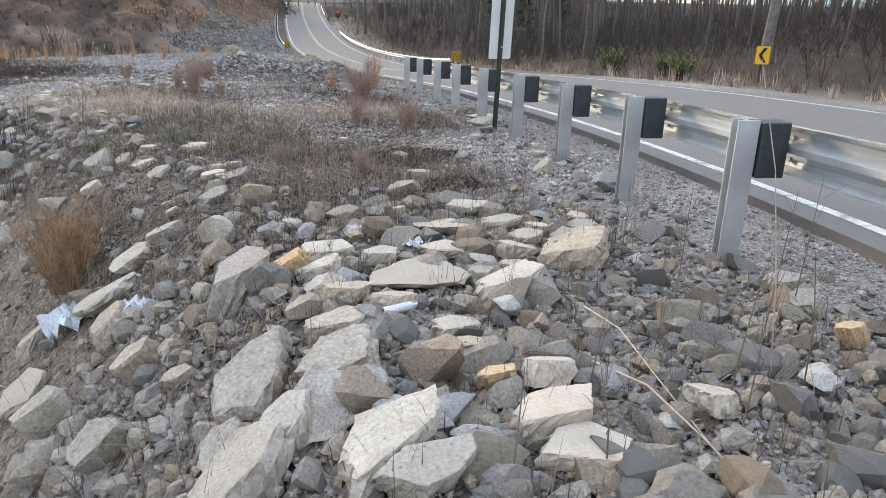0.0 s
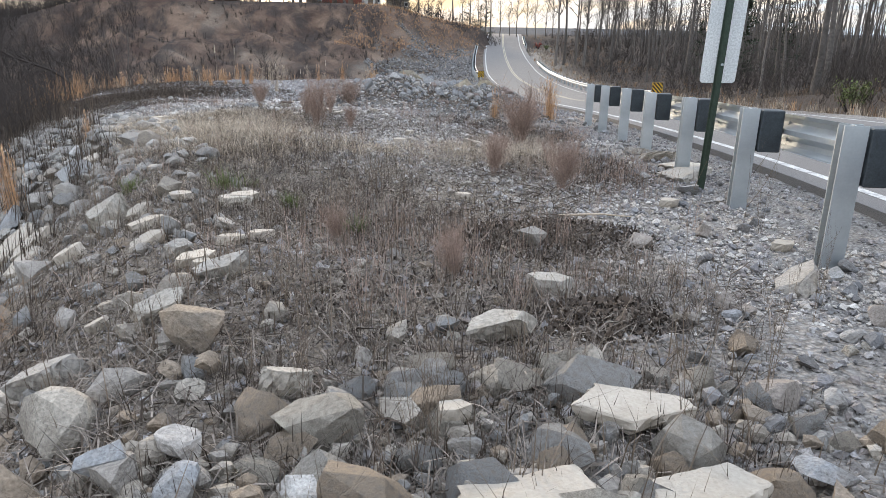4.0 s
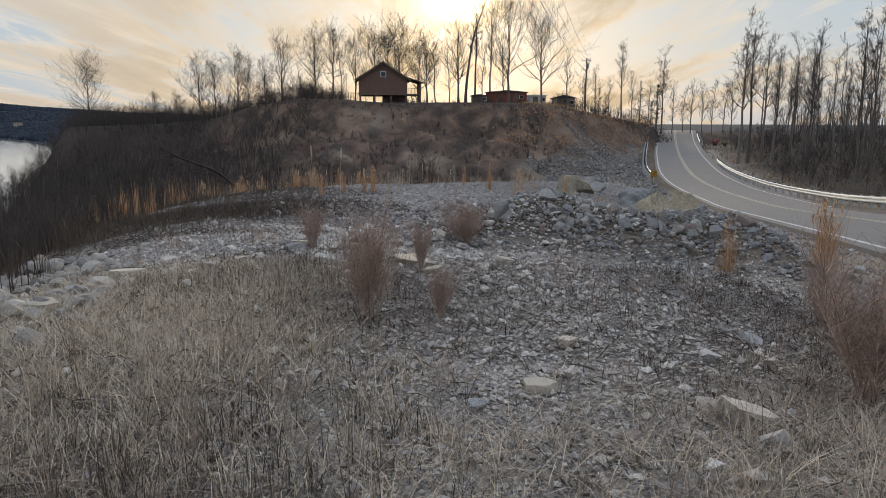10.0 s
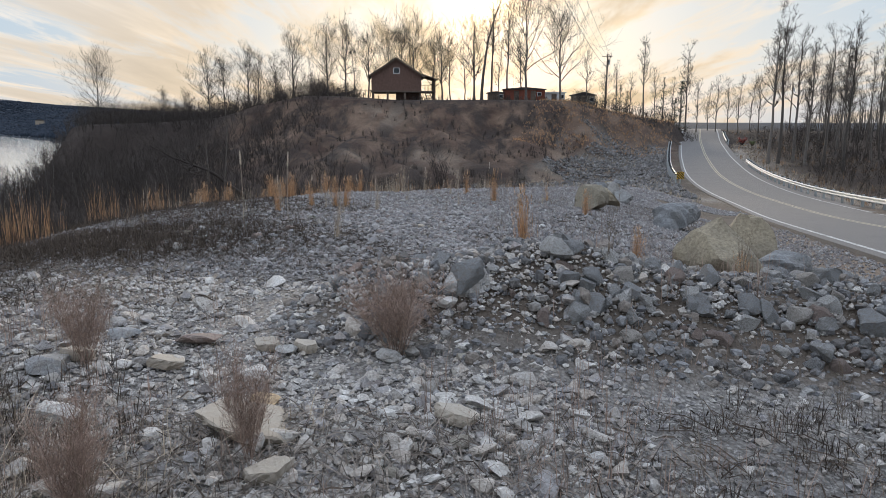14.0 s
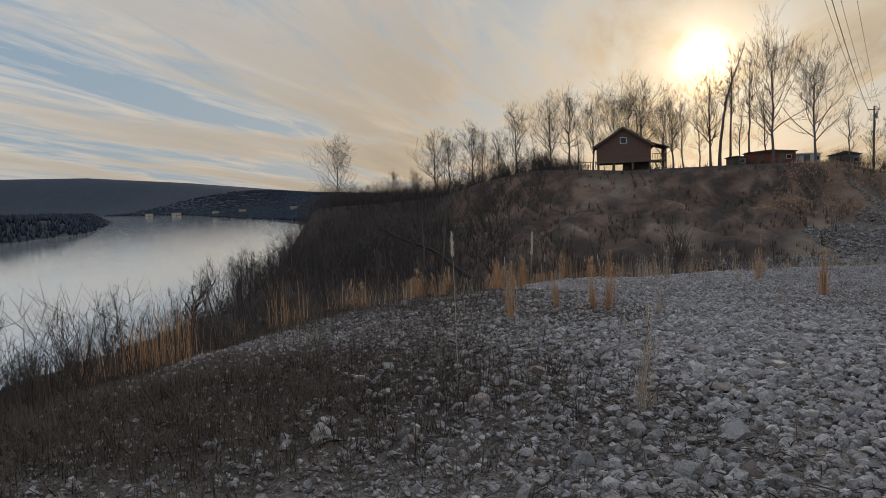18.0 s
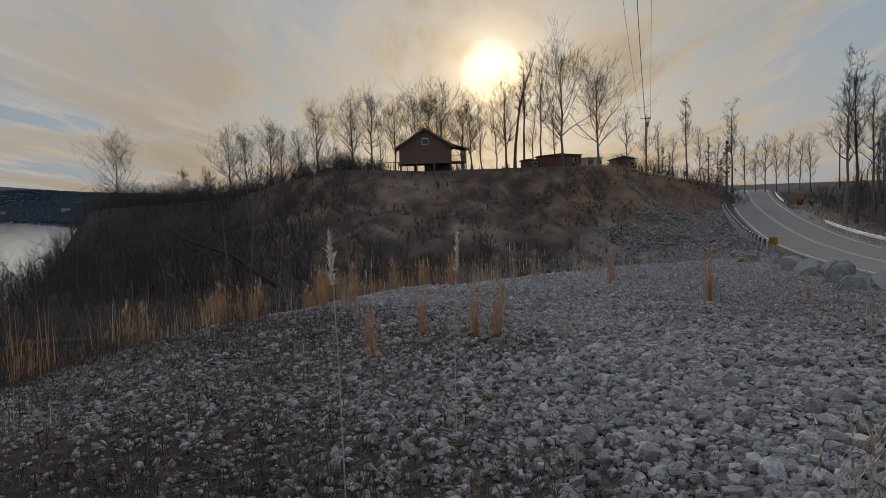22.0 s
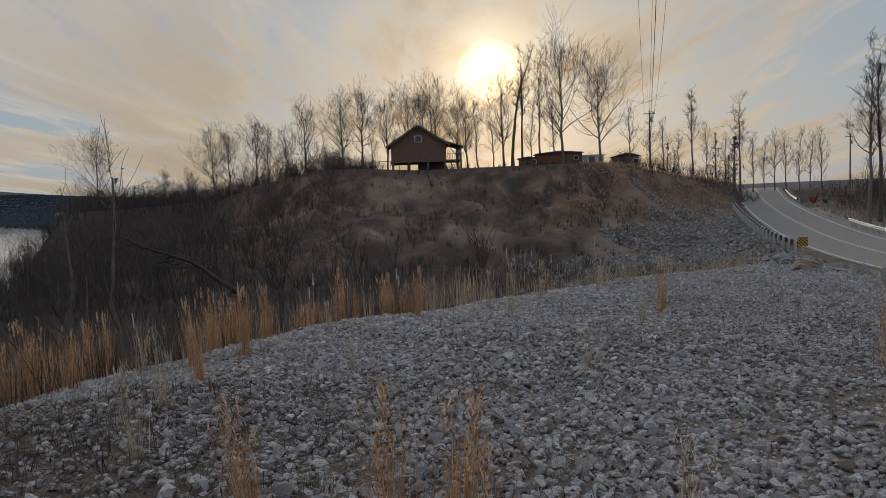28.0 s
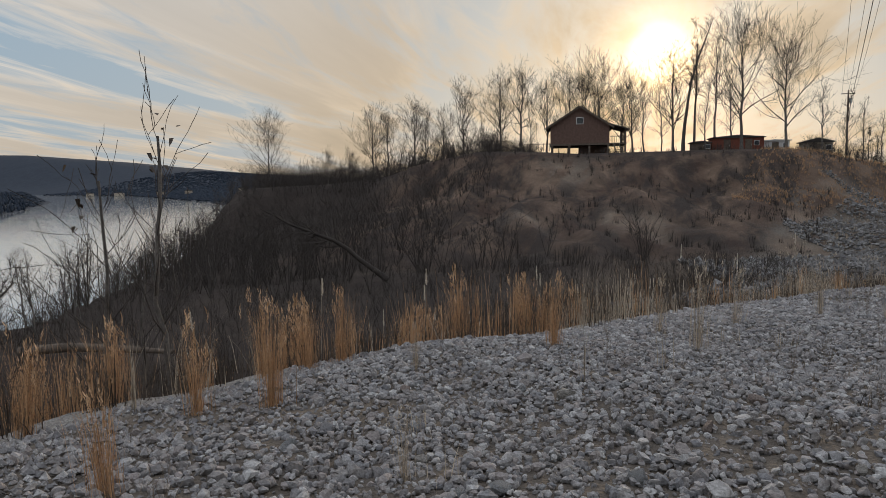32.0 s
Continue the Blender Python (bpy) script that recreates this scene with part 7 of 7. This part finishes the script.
def shrub_mesh(rng, h, stems, fine, mat, r0=0.006):
    t, w = Tubes(), Tubes()
    for _ in range(stems):
        az = rng.uniform(0, 6.28)
        d = np.array((math.cos(az) * rng.uniform(0.1, 0.55), math.sin(az) * rng.uniform(0.1, 0.55), 1.0))
        p = np.array((rng.normal(0, 0.04), rng.normal(0, 0.04), -0.03))
        L = h * rng.uniform(0.6, 1.0)
        path = [p, p + d * L * 0.5 + rng.normal(0, 0.03, 3), p + d * L * 0.95 + rng.normal(0, 0.05, 3)]
        t.limb(path, [r0, r0 * 0.7, 0.0015], 3)
        for _ in range(fine):
            k = rng.uniform(0.25, 1)
            a = path[0] + (path[2] - path[0]) * k
            q = a + (rng.normal(0, 0.5) * h * 0.16, rng.normal(0, 0.5) * h * 0.16, rng.uniform(0.05, 0.22) * h)
            w.limb([a, (a + q) / 2 + rng.normal(0, 0.01, 3), q], [r0 * 0.5, r0 * 0.35, 0.001], 3)
            for _ in range(2):
                b = a + (q - a) * rng.uniform(0.4, 1)
                c = b + rng.normal(0, 0.05 * h, 3) + (0, 0, 0.05 * h)
                w.limb([b, c], [r0 * 0.3, 0.001], 3)
    return t.mesh("stems", mat), w.mesh("twigs", mat)


SHRUB = [shrub_mesh(VEG, 1.0, 34, 24, M_SHRUB, 0.0034) for _ in range(3)]
WEED = [shrub_mesh(VEG, 1.0, 5, 6, M_STEM, 0.005) for _ in range(3)]


def shrub(k, x, y, h, label, wide=1.0, group="dry shrubs", kind=None):
    ob = new("shrub")
    ob.matrix_basis = pose(x, y, gz(x, y), 0, 0, VEG.uniform(0, 360)) @ Matrix.Diagonal((h * wide, h * wide, h, 1))
    tagged(ob, label, "shrub", group)
    for name, me in zip(("stem_clump", "twig_spray"), (kind or SHRUB)[k % 3]):
        part_mesh(name, me, ob)


SL = "leafless reddish-brown shrub on the gravel bench"
for i, (x, y, h, w) in enumerate(((5.78, 12.85, 0.95, 1.25), (2.9, 14.2, 0.85, 0.95), (3.83, 17.35, 0.55, 1.7), (4.82, 9.2, 0.62, 1.1), (4.41, 10.05, 0.5, 1.1), (3.44, 14.4, 0.4, 0.9), (2.85, 15.4, 0.5, 1.0), (2.99, 6.65, 0.34, 1.1), (2.42, 7.57, 0.28, 1.0), (3.3, 15.9, 0.5, 0.8), (2.1, 17.0, 0.5, 1.0), (6.6, 14.8, 0.6, 1.0))):
    shrub(i, x, y, h, SL, w)
BUSH = [shrub_mesh(VEG, 1.0, 34, 9, M_RUST, 0.0040) for _ in range(3)]
for i, (x, y, h) in enumerate(((0.17, 6.71, 0.95), (0.05, 6.83, 0.8), (0.27, 6.91, 0.7))):
    shrub(i, x, y, h, "rust-orange bush of dry stems on the rubble bank", 1.1, "dry shrubs", BUSH)
shrub(0, -0.9, 9.0, 0.7, "rust-brown bush of dry stems on the rubble bank", 0.9)
WL = "single dead weed stalk on the gravel"
for i in range(46):
    y = VEG.uniform(2.5, 19)
    x = VEG.uniform(1.2, float(road_left(y)) - 2.6)
    shrub(i, x, y, VEG.uniform(0.25, 0.6), WL, 0.6, "dead weeds", WEED)
for i, (x, y, h) in enumerate(((3.32, 4.77, 0.95), (3.55, 3.35, 0.8), (2.75, 2.35, 0.75), (3.0, 1.9, 0.8), (2.45, 2.05, 0.6), (3.75, 4.9, 0.7), (2.2, 1.75, 0.55), (0.45, 3.7, 0.6), (0.6, 9.3, 1.35), (5.6, 7.3, 0.7), (1.4, 5.9, 0.5), (4.6, 5.6, 0.6))):
    shrub(i, x, y, h, "tall dead weed stalk beside rubble", 0.35, "dead weeds", WEED)
for i in range(40):
    y = VEG.uniform(22, 44)
    x = VEG.uniform(-2.5, 7)
    shrub(i, x, y, VEG.uniform(0.2, 0.55), WL, 0.5, "dead weeds", WEED)


def bent_stalk(pts, r, label):
    t = Tubes()
    t.limb([(x, y, gz(x, y) + dz) for x, y, dz in pts], [r * (1 - 0.6 * i / (len(pts) - 1)) for i in range(len(pts))], 6)
    tagged(new("dead_stalk", t.mesh("dead_stalk", M_DRY, True)), label, "weed stalk", "fallen stalks")


bent_stalk(((2.50, 2.66, 0.10), (2.36, 2.25, 0.16), (2.22, 1.88, 0.12), (2.03, 1.32, 0.04)), 0.006, "long pale dead stalk fallen across gravel")
bent_stalk(((2.12, 2.16, 0.08), (2.09, 1.80, 0.14), (2.03, 1.45, 0.10), (2.0, 1.2, 0.04)), 0.007, "long pale dead stalk fallen across gravel")
bent_stalk(((2.82, 1.72, 0.0), (2.78, 1.76, 0.5), (2.72, 1.82, 1.0), (2.62, 1.9, 1.45)), 0.0045, "tall pale dead stalk standing beside the guardrail")
for x, y, h, lean in ((1.99, 2.04, 0.42, 0.10), (3.02, 2.5, 0.75, 0.06), (2.95, 1.89, 0.85, 0.12), (1.3, 1.66, 0.45, 0.05), (1.6, 1.5, 0.5, -0.06), (3.47, 3.38, 0.6, 0.04), (3.62, 2.17, 0.8, 0.10), (2.84, 1.57, 0.7, -0.08), (2.5, 1.7, 0.6, 0.14), (2.25, 1.45, 0.5, 0.08)):
    t = Tubes()
    z = gz(x, y)
    t.limb([(x, y, z - 0.03), (x + lean * 0.3, y, z + h * 0.5), (x + lean, y + 0.03, z + h)], [0.0045, 0.0035, 0.0012], 5)
    for q in (0.45, 0.6, 0.72, 0.85):
        d = VEG.normal(0, 0.05, 2)
        t.limb([(x + lean * q, y, z + h * q), (x + lean * q + d[0], y + d[1], z + h * q + 0.09)], [0.0022, 0.0008], 3)
    tagged(new("dead_stalk", t.mesh("dead_stalk", M_STEM, True)), "thin dark dead stalk standing among rubble", "weed stalk", "standing stalks")
bent_stalk(((4.3, 8.1, 0.03), (4.6, 7.95, 0.06), (4.85, 7.9, 0.04)), 0.012, "short pale stick lying on gravel")


# leafy clumps and green shoots
def leaf_heap(x, y, r, n, label, mat, size, category, lift=0.12):
    rng = VEG
    t = Tubes()
    for _ in range(n):
        a, d = rng.uniform(0, 6.28), r * math.sqrt(rng.uniform(0, 1))
        px, py = x + math.cos(a) * d, y + math.sin(a) * d * 0.75
        p = np.array((px, py, gz(px, py) + rng.uniform(0, lift) * (1 - d / r)))
        q = p + rng.normal(0, 1, 3) * size
        t.blade(p, (p + q) / 2 + (0, 0, size * 0.3), q, size * 0.4)
    tagged(new("leaf_litter", t.mesh("leaf_litter", mat)), label, category, kind="stuff")


leaf_heap(3.91, 7.46, 0.85, 5200, "low heap of dark curled dead leaves", M_LEAF, 0.021, "leaf litter", 0.14)
leaf_heap(3.6, 5.87, 0.42, 1500, "low heap of dark curled dead leaves", M_LEAF, 0.026, "leaf litter", 0.12)
leaf_heap(2.63, 6.33, 0.8, 1200, "scattered curled dead leaves on soil", M_LEAF, 0.022, "leaf litter", 0.05)
leaf_heap(2.6, 8.0, 1.3, 1600, "scattered curled dead leaves on soil", M_LEAF, 0.022, "leaf litter", 0.04)
leaf_heap(5.6, 10.6, 1.2, 1500, "scattered curled dead leaves on soil", M_LEAF, 0.022, "leaf litter", 0.05)
GREEN = [tuft_mesh(VEG, 130, 0.24, 0.20, 0.003, M_GREEN, 0.6) for _ in range(2)]
for i, (x, y, s) in enumerate(((1.65, 9.61, 1.1), (2.19, 8.77, 0.7), (2.6, 7.86, 0.7), (0.78, 10.02, 0.8), (1.9, 9.7, 0.5), (1.75, 26.4, 0.5))):
    ob = new("grass_tuft", GREEN[i % 2])
    ob.matrix_basis = pose(x, y, gz(x, y), 0, 0, i * 70) @ Matrix.Scale(s, 4)
    tagged(ob, "small tuft of green grass among dead weeds", "grass tuft", "green tufts")


# red-leaved bush and a green one at the verge below the crest
def leafy_bush(x, y, w, h, mat, label):
    b = thing("bush", label, "bush", "verge bushes", at=(x, y, gz(x, y)))
    st, lv = Tubes(), Tubes()
    for _ in range(26):
        a, r = VEG.uniform(0, 6.28), w * 0.5 * math.sqrt(VEG.uniform(0, 1))
        q = np.array((math.cos(a) * r, math.sin(a) * r, h * VEG.uniform(0.55, 1.0)))
        st.limb([(q[0] * 0.2, q[1] * 0.2, -0.1), q * (0.7, 0.7, 0.6), q], [0.02, 0.014, 0.006], 4)
        for _ in range(26):
            p = q * VEG.uniform(0.45, 1.0) + VEG.normal(0, 0.10, 3)
            d = VEG.normal(0, 0.07, 3)
            lv.blade(p, p + d * 0.5 + (0, 0, 0.01), p + d, 0.03)
    part_mesh("stem_clump", st.mesh("stem_clump", M_TWIG), b)
    part_mesh("leaves", lv.mesh("leaves", mat), b)


leafy_bush(53.6, 130.2, 1.5, 1.3, varied("red_leaf", (0.30, 0.035, 0.03), (0.42, 0.07, 0.05), 2, 0.8, 0, 0.2, "island", 0.3, 0), "small bush with bright red leaves beside the road")
leafy_bush(55.2, 129.8, 1.1, 0.9, M_GREEN, "small green bush beside the road")
for x, y, h in ((25.5, 27.0, 1.3), (22.6, 20.0, 1.0), (24.2, 22.4, 1.1)):
    leafy_bush(x, y, h * 1.2, h, M_GREEN, "low yellow-green bush on the verge across the road")


# reed plumes
def reed(x, y, h, lean, label="tall dry reed with a pale feathery plume"):
    r = thing("reed", label, "reed", "reeds", at=(x, y, gz(x, y)), turn=VEG.uniform(0, 360))
    t = Tubes()
    t.limb([(0, 0, -0.05), (lean * 0.3, 0, h * 0.6), (lean, 0, h)], [0.0035, 0.0028, 0.0015], 4)
    part_mesh("stem", t.mesh("stem", M_DRY), r)
    p = Tubes()
    for k in range(170):
        f = VEG.uniform(0, 1)
        c = np.array((lean * (0.84 + 0.16 * f), 0, h * (0.83 + 0.17 * f)))
        d = VEG.normal(0, 1, 3) * 0.017 * (1 - 0.6 * f) + (0, 0, 0.026)
        p.blade(c, c + d * 0.5, c + d, 0.005)
    part_mesh("plume", p.mesh("plume", M_PLUME), r)


reed(1.08, 24.16, 1.22, 0.05)
reed(1.52, 25.3, 1.2, 0.04)
for i in range(44):
    y = VEG.uniform(38, 56)
    lo = float(np.interp(y, [36.5, 39.8, 46, 53], [-2.0, -0.2, 4.0, 8.5])) - VEG.uniform(0.8, 8)
    reed(lo, y, VEG.uniform(1.0, 1.9), VEG.uniform(-0.15, 0.15))


# saplings and bank thicket
def sapling(k, x, y, h, label, group="bank saplings", kind=None, base=7):
    tree_thing(label, *(kind or YOUNG)[k % 3], (x, y, gz(x, y) - 0.1), VEG.uniform(0, 360), h / base, (VEG.normal(0, 4), VEG.normal(0, 4)), group, "sapling")


for k, x, y, h, lab in ((0, -3.2, 38.0, 3.9, "bare sapling with a few brown leaves at the bench's lip"), (1, -3.7, 37.6, 3.4, "bare sapling with a few brown leaves at the bench's lip"), (2, -4.7, 36.6, 2.7, "bare forked sapling with dry seed pods"), (1, -4.3, 38.8, 2.9, "bare sapling at the bench's lip"), (0, -5.3, 37.0, 2.4, "bare forked sapling with dry seed pods"), (2, -5.0, 36.0, 2.2, "bare forked sapling with dry seed pods"), (1, -5.9, 38.5, 2.6, "bare sapling at the bench's lip")):
    sapling(k, x, y, h, lab, "bank saplings", SPARSE, 4)
for i in range(64):
    y = VEG.uniform(26, 100)
    s = VEG.uniform(6, 16)
    x = float(np.interp(y, [20, 32, 45, 70, 110], [-17, -20, -21.5, -26.5, -40])) - VEG.uniform(-4, 4)
    sapling(i, x, y, VEG.uniform(1.6, 4.6), "bare bush on the river bank", "bank thicket")
t = Tubes()
for (x, y, z), k in (((-3.35, 38.2, 1.0), 10), ((-3.9, 37.4, 0.4), 8), ((-4.8, 36.4, -0.6), 6)):
    for _ in range(k):
        p = np.array((x + VEG.normal(0, 0.1), y + VEG.normal(0, 0.1), z + VEG.uniform(-0.7, 0.1)))
        q = p + VEG.normal(0, 0.05, 3) - (0, 0, 0.07)
        t.blade(p, (p + q) / 2, q, 0.028)
tagged(new("hanging_leaves", t.mesh("hanging_leaves", M_LEAF)), "few withered brown leaves clinging to saplings", "leaves", kind="stuff")


def thicket(name, label, n, cond, xr, yr, h0, h1, mat, r):
    rng = np.random.default_rng(len(name) * 13)
    x, y = scatter(n, rng, cond, xr, yr)
    m, st, tw = len(x), 4, 8
    h = np.repeat(rng.uniform(h0, h1, m), st)[:, None]
    a = np.repeat(np.stack([x, y, ground(x, y) - 0.1], -1), st, 0)
    d = np.concatenate([rng.normal(0, 0.28, (m * st, 2)), np.ones((m * st, 1))], 1) * h
    b = a + d * 0.55
    c = a + d + rng.normal(0, 0.1, d.shape) * h
    t = rng.uniform(0.3, 0.95, (m * st, tw, 1))
    s0 = (a[:, None] + d[:, None] * t).reshape(-1, 3)
    hh = np.repeat(h, tw, 0)
    s1 = s0 + np.concatenate([rng.normal(0, 0.16, (len(s0), 2)), rng.uniform(0.08, 0.3, (len(s0), 1))], 1) * hh
    one = np.ones(len(a))
    P, Q = np.concatenate([a, b, s0]), np.concatenate([b, c, s1])
    R = np.concatenate([one * r * 0.7, one * r * 0.45, np.full(len(s0), r * 0.34)])
    S = np.concatenate([one * r * 0.45, one * r * 0.15, np.full(len(s0), r * 0.11)])
    tagged(new(name, sticks(name, P, Q, R, S, mat)), label, "thicket", kind="stuff")


E_ = lambda x, y: side(EDGE, x, y)  # noqa: E731
thicket("bank_thicket", "dark leafless thicket on the river bank", 2000, lambda x, y: (E_(x, y) > 4) & (ground(x, y) > -12.6), (-45, 12), (8, 80), 0.6, 1.7, M_TWIG, 0.016)
thicket("bank_tangle", "dark tangled twigs along the bench's edge", 800, lambda x, y: (E_(x, y) > 0.7) & (E_(x, y) < 6), (-11, -1), (19, 35), 0.5, 1.25, M_TWIG, 0.008)
thicket("bluff_thicket", "dark leafless thicket below the bluff", 4200, lambda x, y: (E_(x, y) > 9) & (ground(x, y) > -12.6) & ((x < -14) | (ground(x, y) < -6)) & (x < road_left(y) - 24), (-130, 20), (62, 210), 1.6, 4.5, M_TWIG, 0.04)
thicket("bluff_top_brush", "dark brush along the bluff's top", 900, lambda x, y: (x < -9) | (x > 27), (-60, 48), (131, 150), 0.8, 2.8, M_TWIG, 0.03)
thicket("wood_brush", "brown brush at the edge of the roadside wood", 3200, lambda x, y: (x > road_left(y) + ROAD_W + 6) & (x < road_left(y) + ROAD_W + 16), (10, 90), (0, 150), 0.8, 2.6, M_TWIG, 0.02)
thicket("wood_understorey", "dense dark undergrowth inside the roadside wood", 3600, lambda x, y: (x > road_left(y) + ROAD_W + 13) & (x < road_left(y) + ROAD_W + 60), (20, 130), (0, 150), 0.9, 2.8, M_TWIG, 0.03)


def far_woods():
    """Treetops of the distant hills, too far to tell apart, with haze in their colour."""
    rng = np.random.default_rng(3)
    base = [chipped(rng, 0, 2, 1.0, 0.0, 0.16) for _ in range(8)]
    n = 60000
    a = rng.uniform(radians(-62), radians(-8), n)
    r = 320 + 1300 * rng.random(n) ** 1.3
    x, y = r * np.sin(a), r * np.cos(a)
    z = ground(x, y)
    k = z > RIVER_Z + 0.3
    x, y, z, r = x[k], y[k], z[k], r[k]
    n = len(x)
    V = np.stack([b[0] for b in base])[rng.integers(0, 8, n)]
    s = rng.uniform(0.9, 1.9, n) * np.clip(r / 700, 0.75, 1.6)
    near = np.clip((680 - r) / 200, 0, 1)
    V = V * np.stack([s * (1.5 - 0.7 * near), s * (1.5 - 0.7 * near), s * rng.uniform(0.4, 0.8, n) * (1 + 2.6 * near)], -1)[:, None] + np.stack([x, y, z + s * (0.1 + 0.8 * near)], -1)[:, None]
    F = (base[0][1][None] + (np.arange(n) * V.shape[1])[:, None, None]).reshape(-1, 3)
    dw = fast_mesh("distant_woods", V.reshape(-1, 3), F, M_HAZEWOOD)
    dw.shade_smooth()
    tagged(new("distant_woods", dw), "woods on distant river hills with blue-grey haze in their colour", "woodland", kind="stuff")


far_woods()

# ---- litter and loose bits ----
t = Tubes()
t.limb([(0, 0, -0.13), (0, 0, 0.09), (0, 0, 0.115), (0, 0, 0.14)], [0.034, 0.034, 0.014, 0.013], 12)
bottle = new("plastic_bottle", t.mesh("plastic_bottle", M_PLASTIC, True))
bottle.matrix_basis = pose(1.6, 3.11, gz(1.6, 3.11) + 0.09, 84, 0, 80) @ Matrix.Scale(0.7, 4)
tagged(bottle, "empty pale plastic bottle lying between stones", "bottle")


def crumpled(x, y, s, label, mat, name="plastic_scrap"):
    n = 9
    g = np.linspace(-0.5, 0.5, n)
    X, Y = np.meshgrid(g, g)
    Z = 0.16 * np.sin(X * 9 + VEG.uniform(0, 6)) * np.cos(Y * 8 + VEG.uniform(0, 6)) + 0.08 * VEG.normal(0, 1, X.shape)
    v = np.stack([X * s, Y * s * 0.7, Z * s + 0.02], -1).reshape(-1, 3)
    i = np.arange(n * (n - 1)).reshape(n - 1, n)[:, :-1].ravel()
    ob = new(name, mesh_of(name, v, np.stack([i, i + 1, i + n + 1, i + n], -1), mat))
    ob.matrix_basis = pose(x, y, gz(x, y) + 0.05, 0, 0, VEG.uniform(0, 360))
    tagged(ob, label, "litter", "litter")


crumpled(2.25, 4.15, 0.16, "crumpled pale blue plastic scrap between slabs", M_PLASTIC)
crumpled(0.1, 6.1, 0.42, "crumpled pale blue plastic sheet on the bank", M_PLASTIC)
crumpled(0.55, 5.3, 0.22, "crumpled pale blue plastic sheet on the bank", M_PLASTIC)
crumpled(4.1, 34.6, 0.10, "small white plastic scrap on gravel", M_WHITE)
crumpled(5.9, 25.5, 0.12, "small white plastic scrap on gravel", M_WHITE)

# driftwood by the bank
t = Tubes()
t.limb([(0, 0, 0), (1.6, 0.3, 0.15), (3.4, 0.2, 0.2), (5.2, 0.5, 0.1)], [0.16, 0.15, 0.12, 0.07], 8)
log = new("fallen_log", t.mesh("fallen_log", M_WOOD, True))
log.matrix_basis = pose(-16.3, 49.0, gz(-13.8, 49.3) + 0.25)
tagged(log, "pale fallen log lying on the river bank", "log")
T2 = bare_tree(np.random.default_rng(8), 9, 0.3, 0.16, 0.35, 2, 0.3)
for me in T2:
    me.materials[0] = M_TWIG
tree_thing("fallen bare tree lying below the bluff", *T2, (-11.0, 70.0, gz(-11, 70) + 0.6), 200, 1.0, (0, 62), "", "tree")
snag = bare_tree(np.random.default_rng(9), 4.5, 0.35, 0.16, 0.3, 2, 0.5, (0.25, 0.1))
tree_thing("dark twisted snag on the river bank", *snag, (-25.5, 55.5, gz(-25.5, 55.5) - 0.1), 0, 1.0, (0, 12), "", "tree")
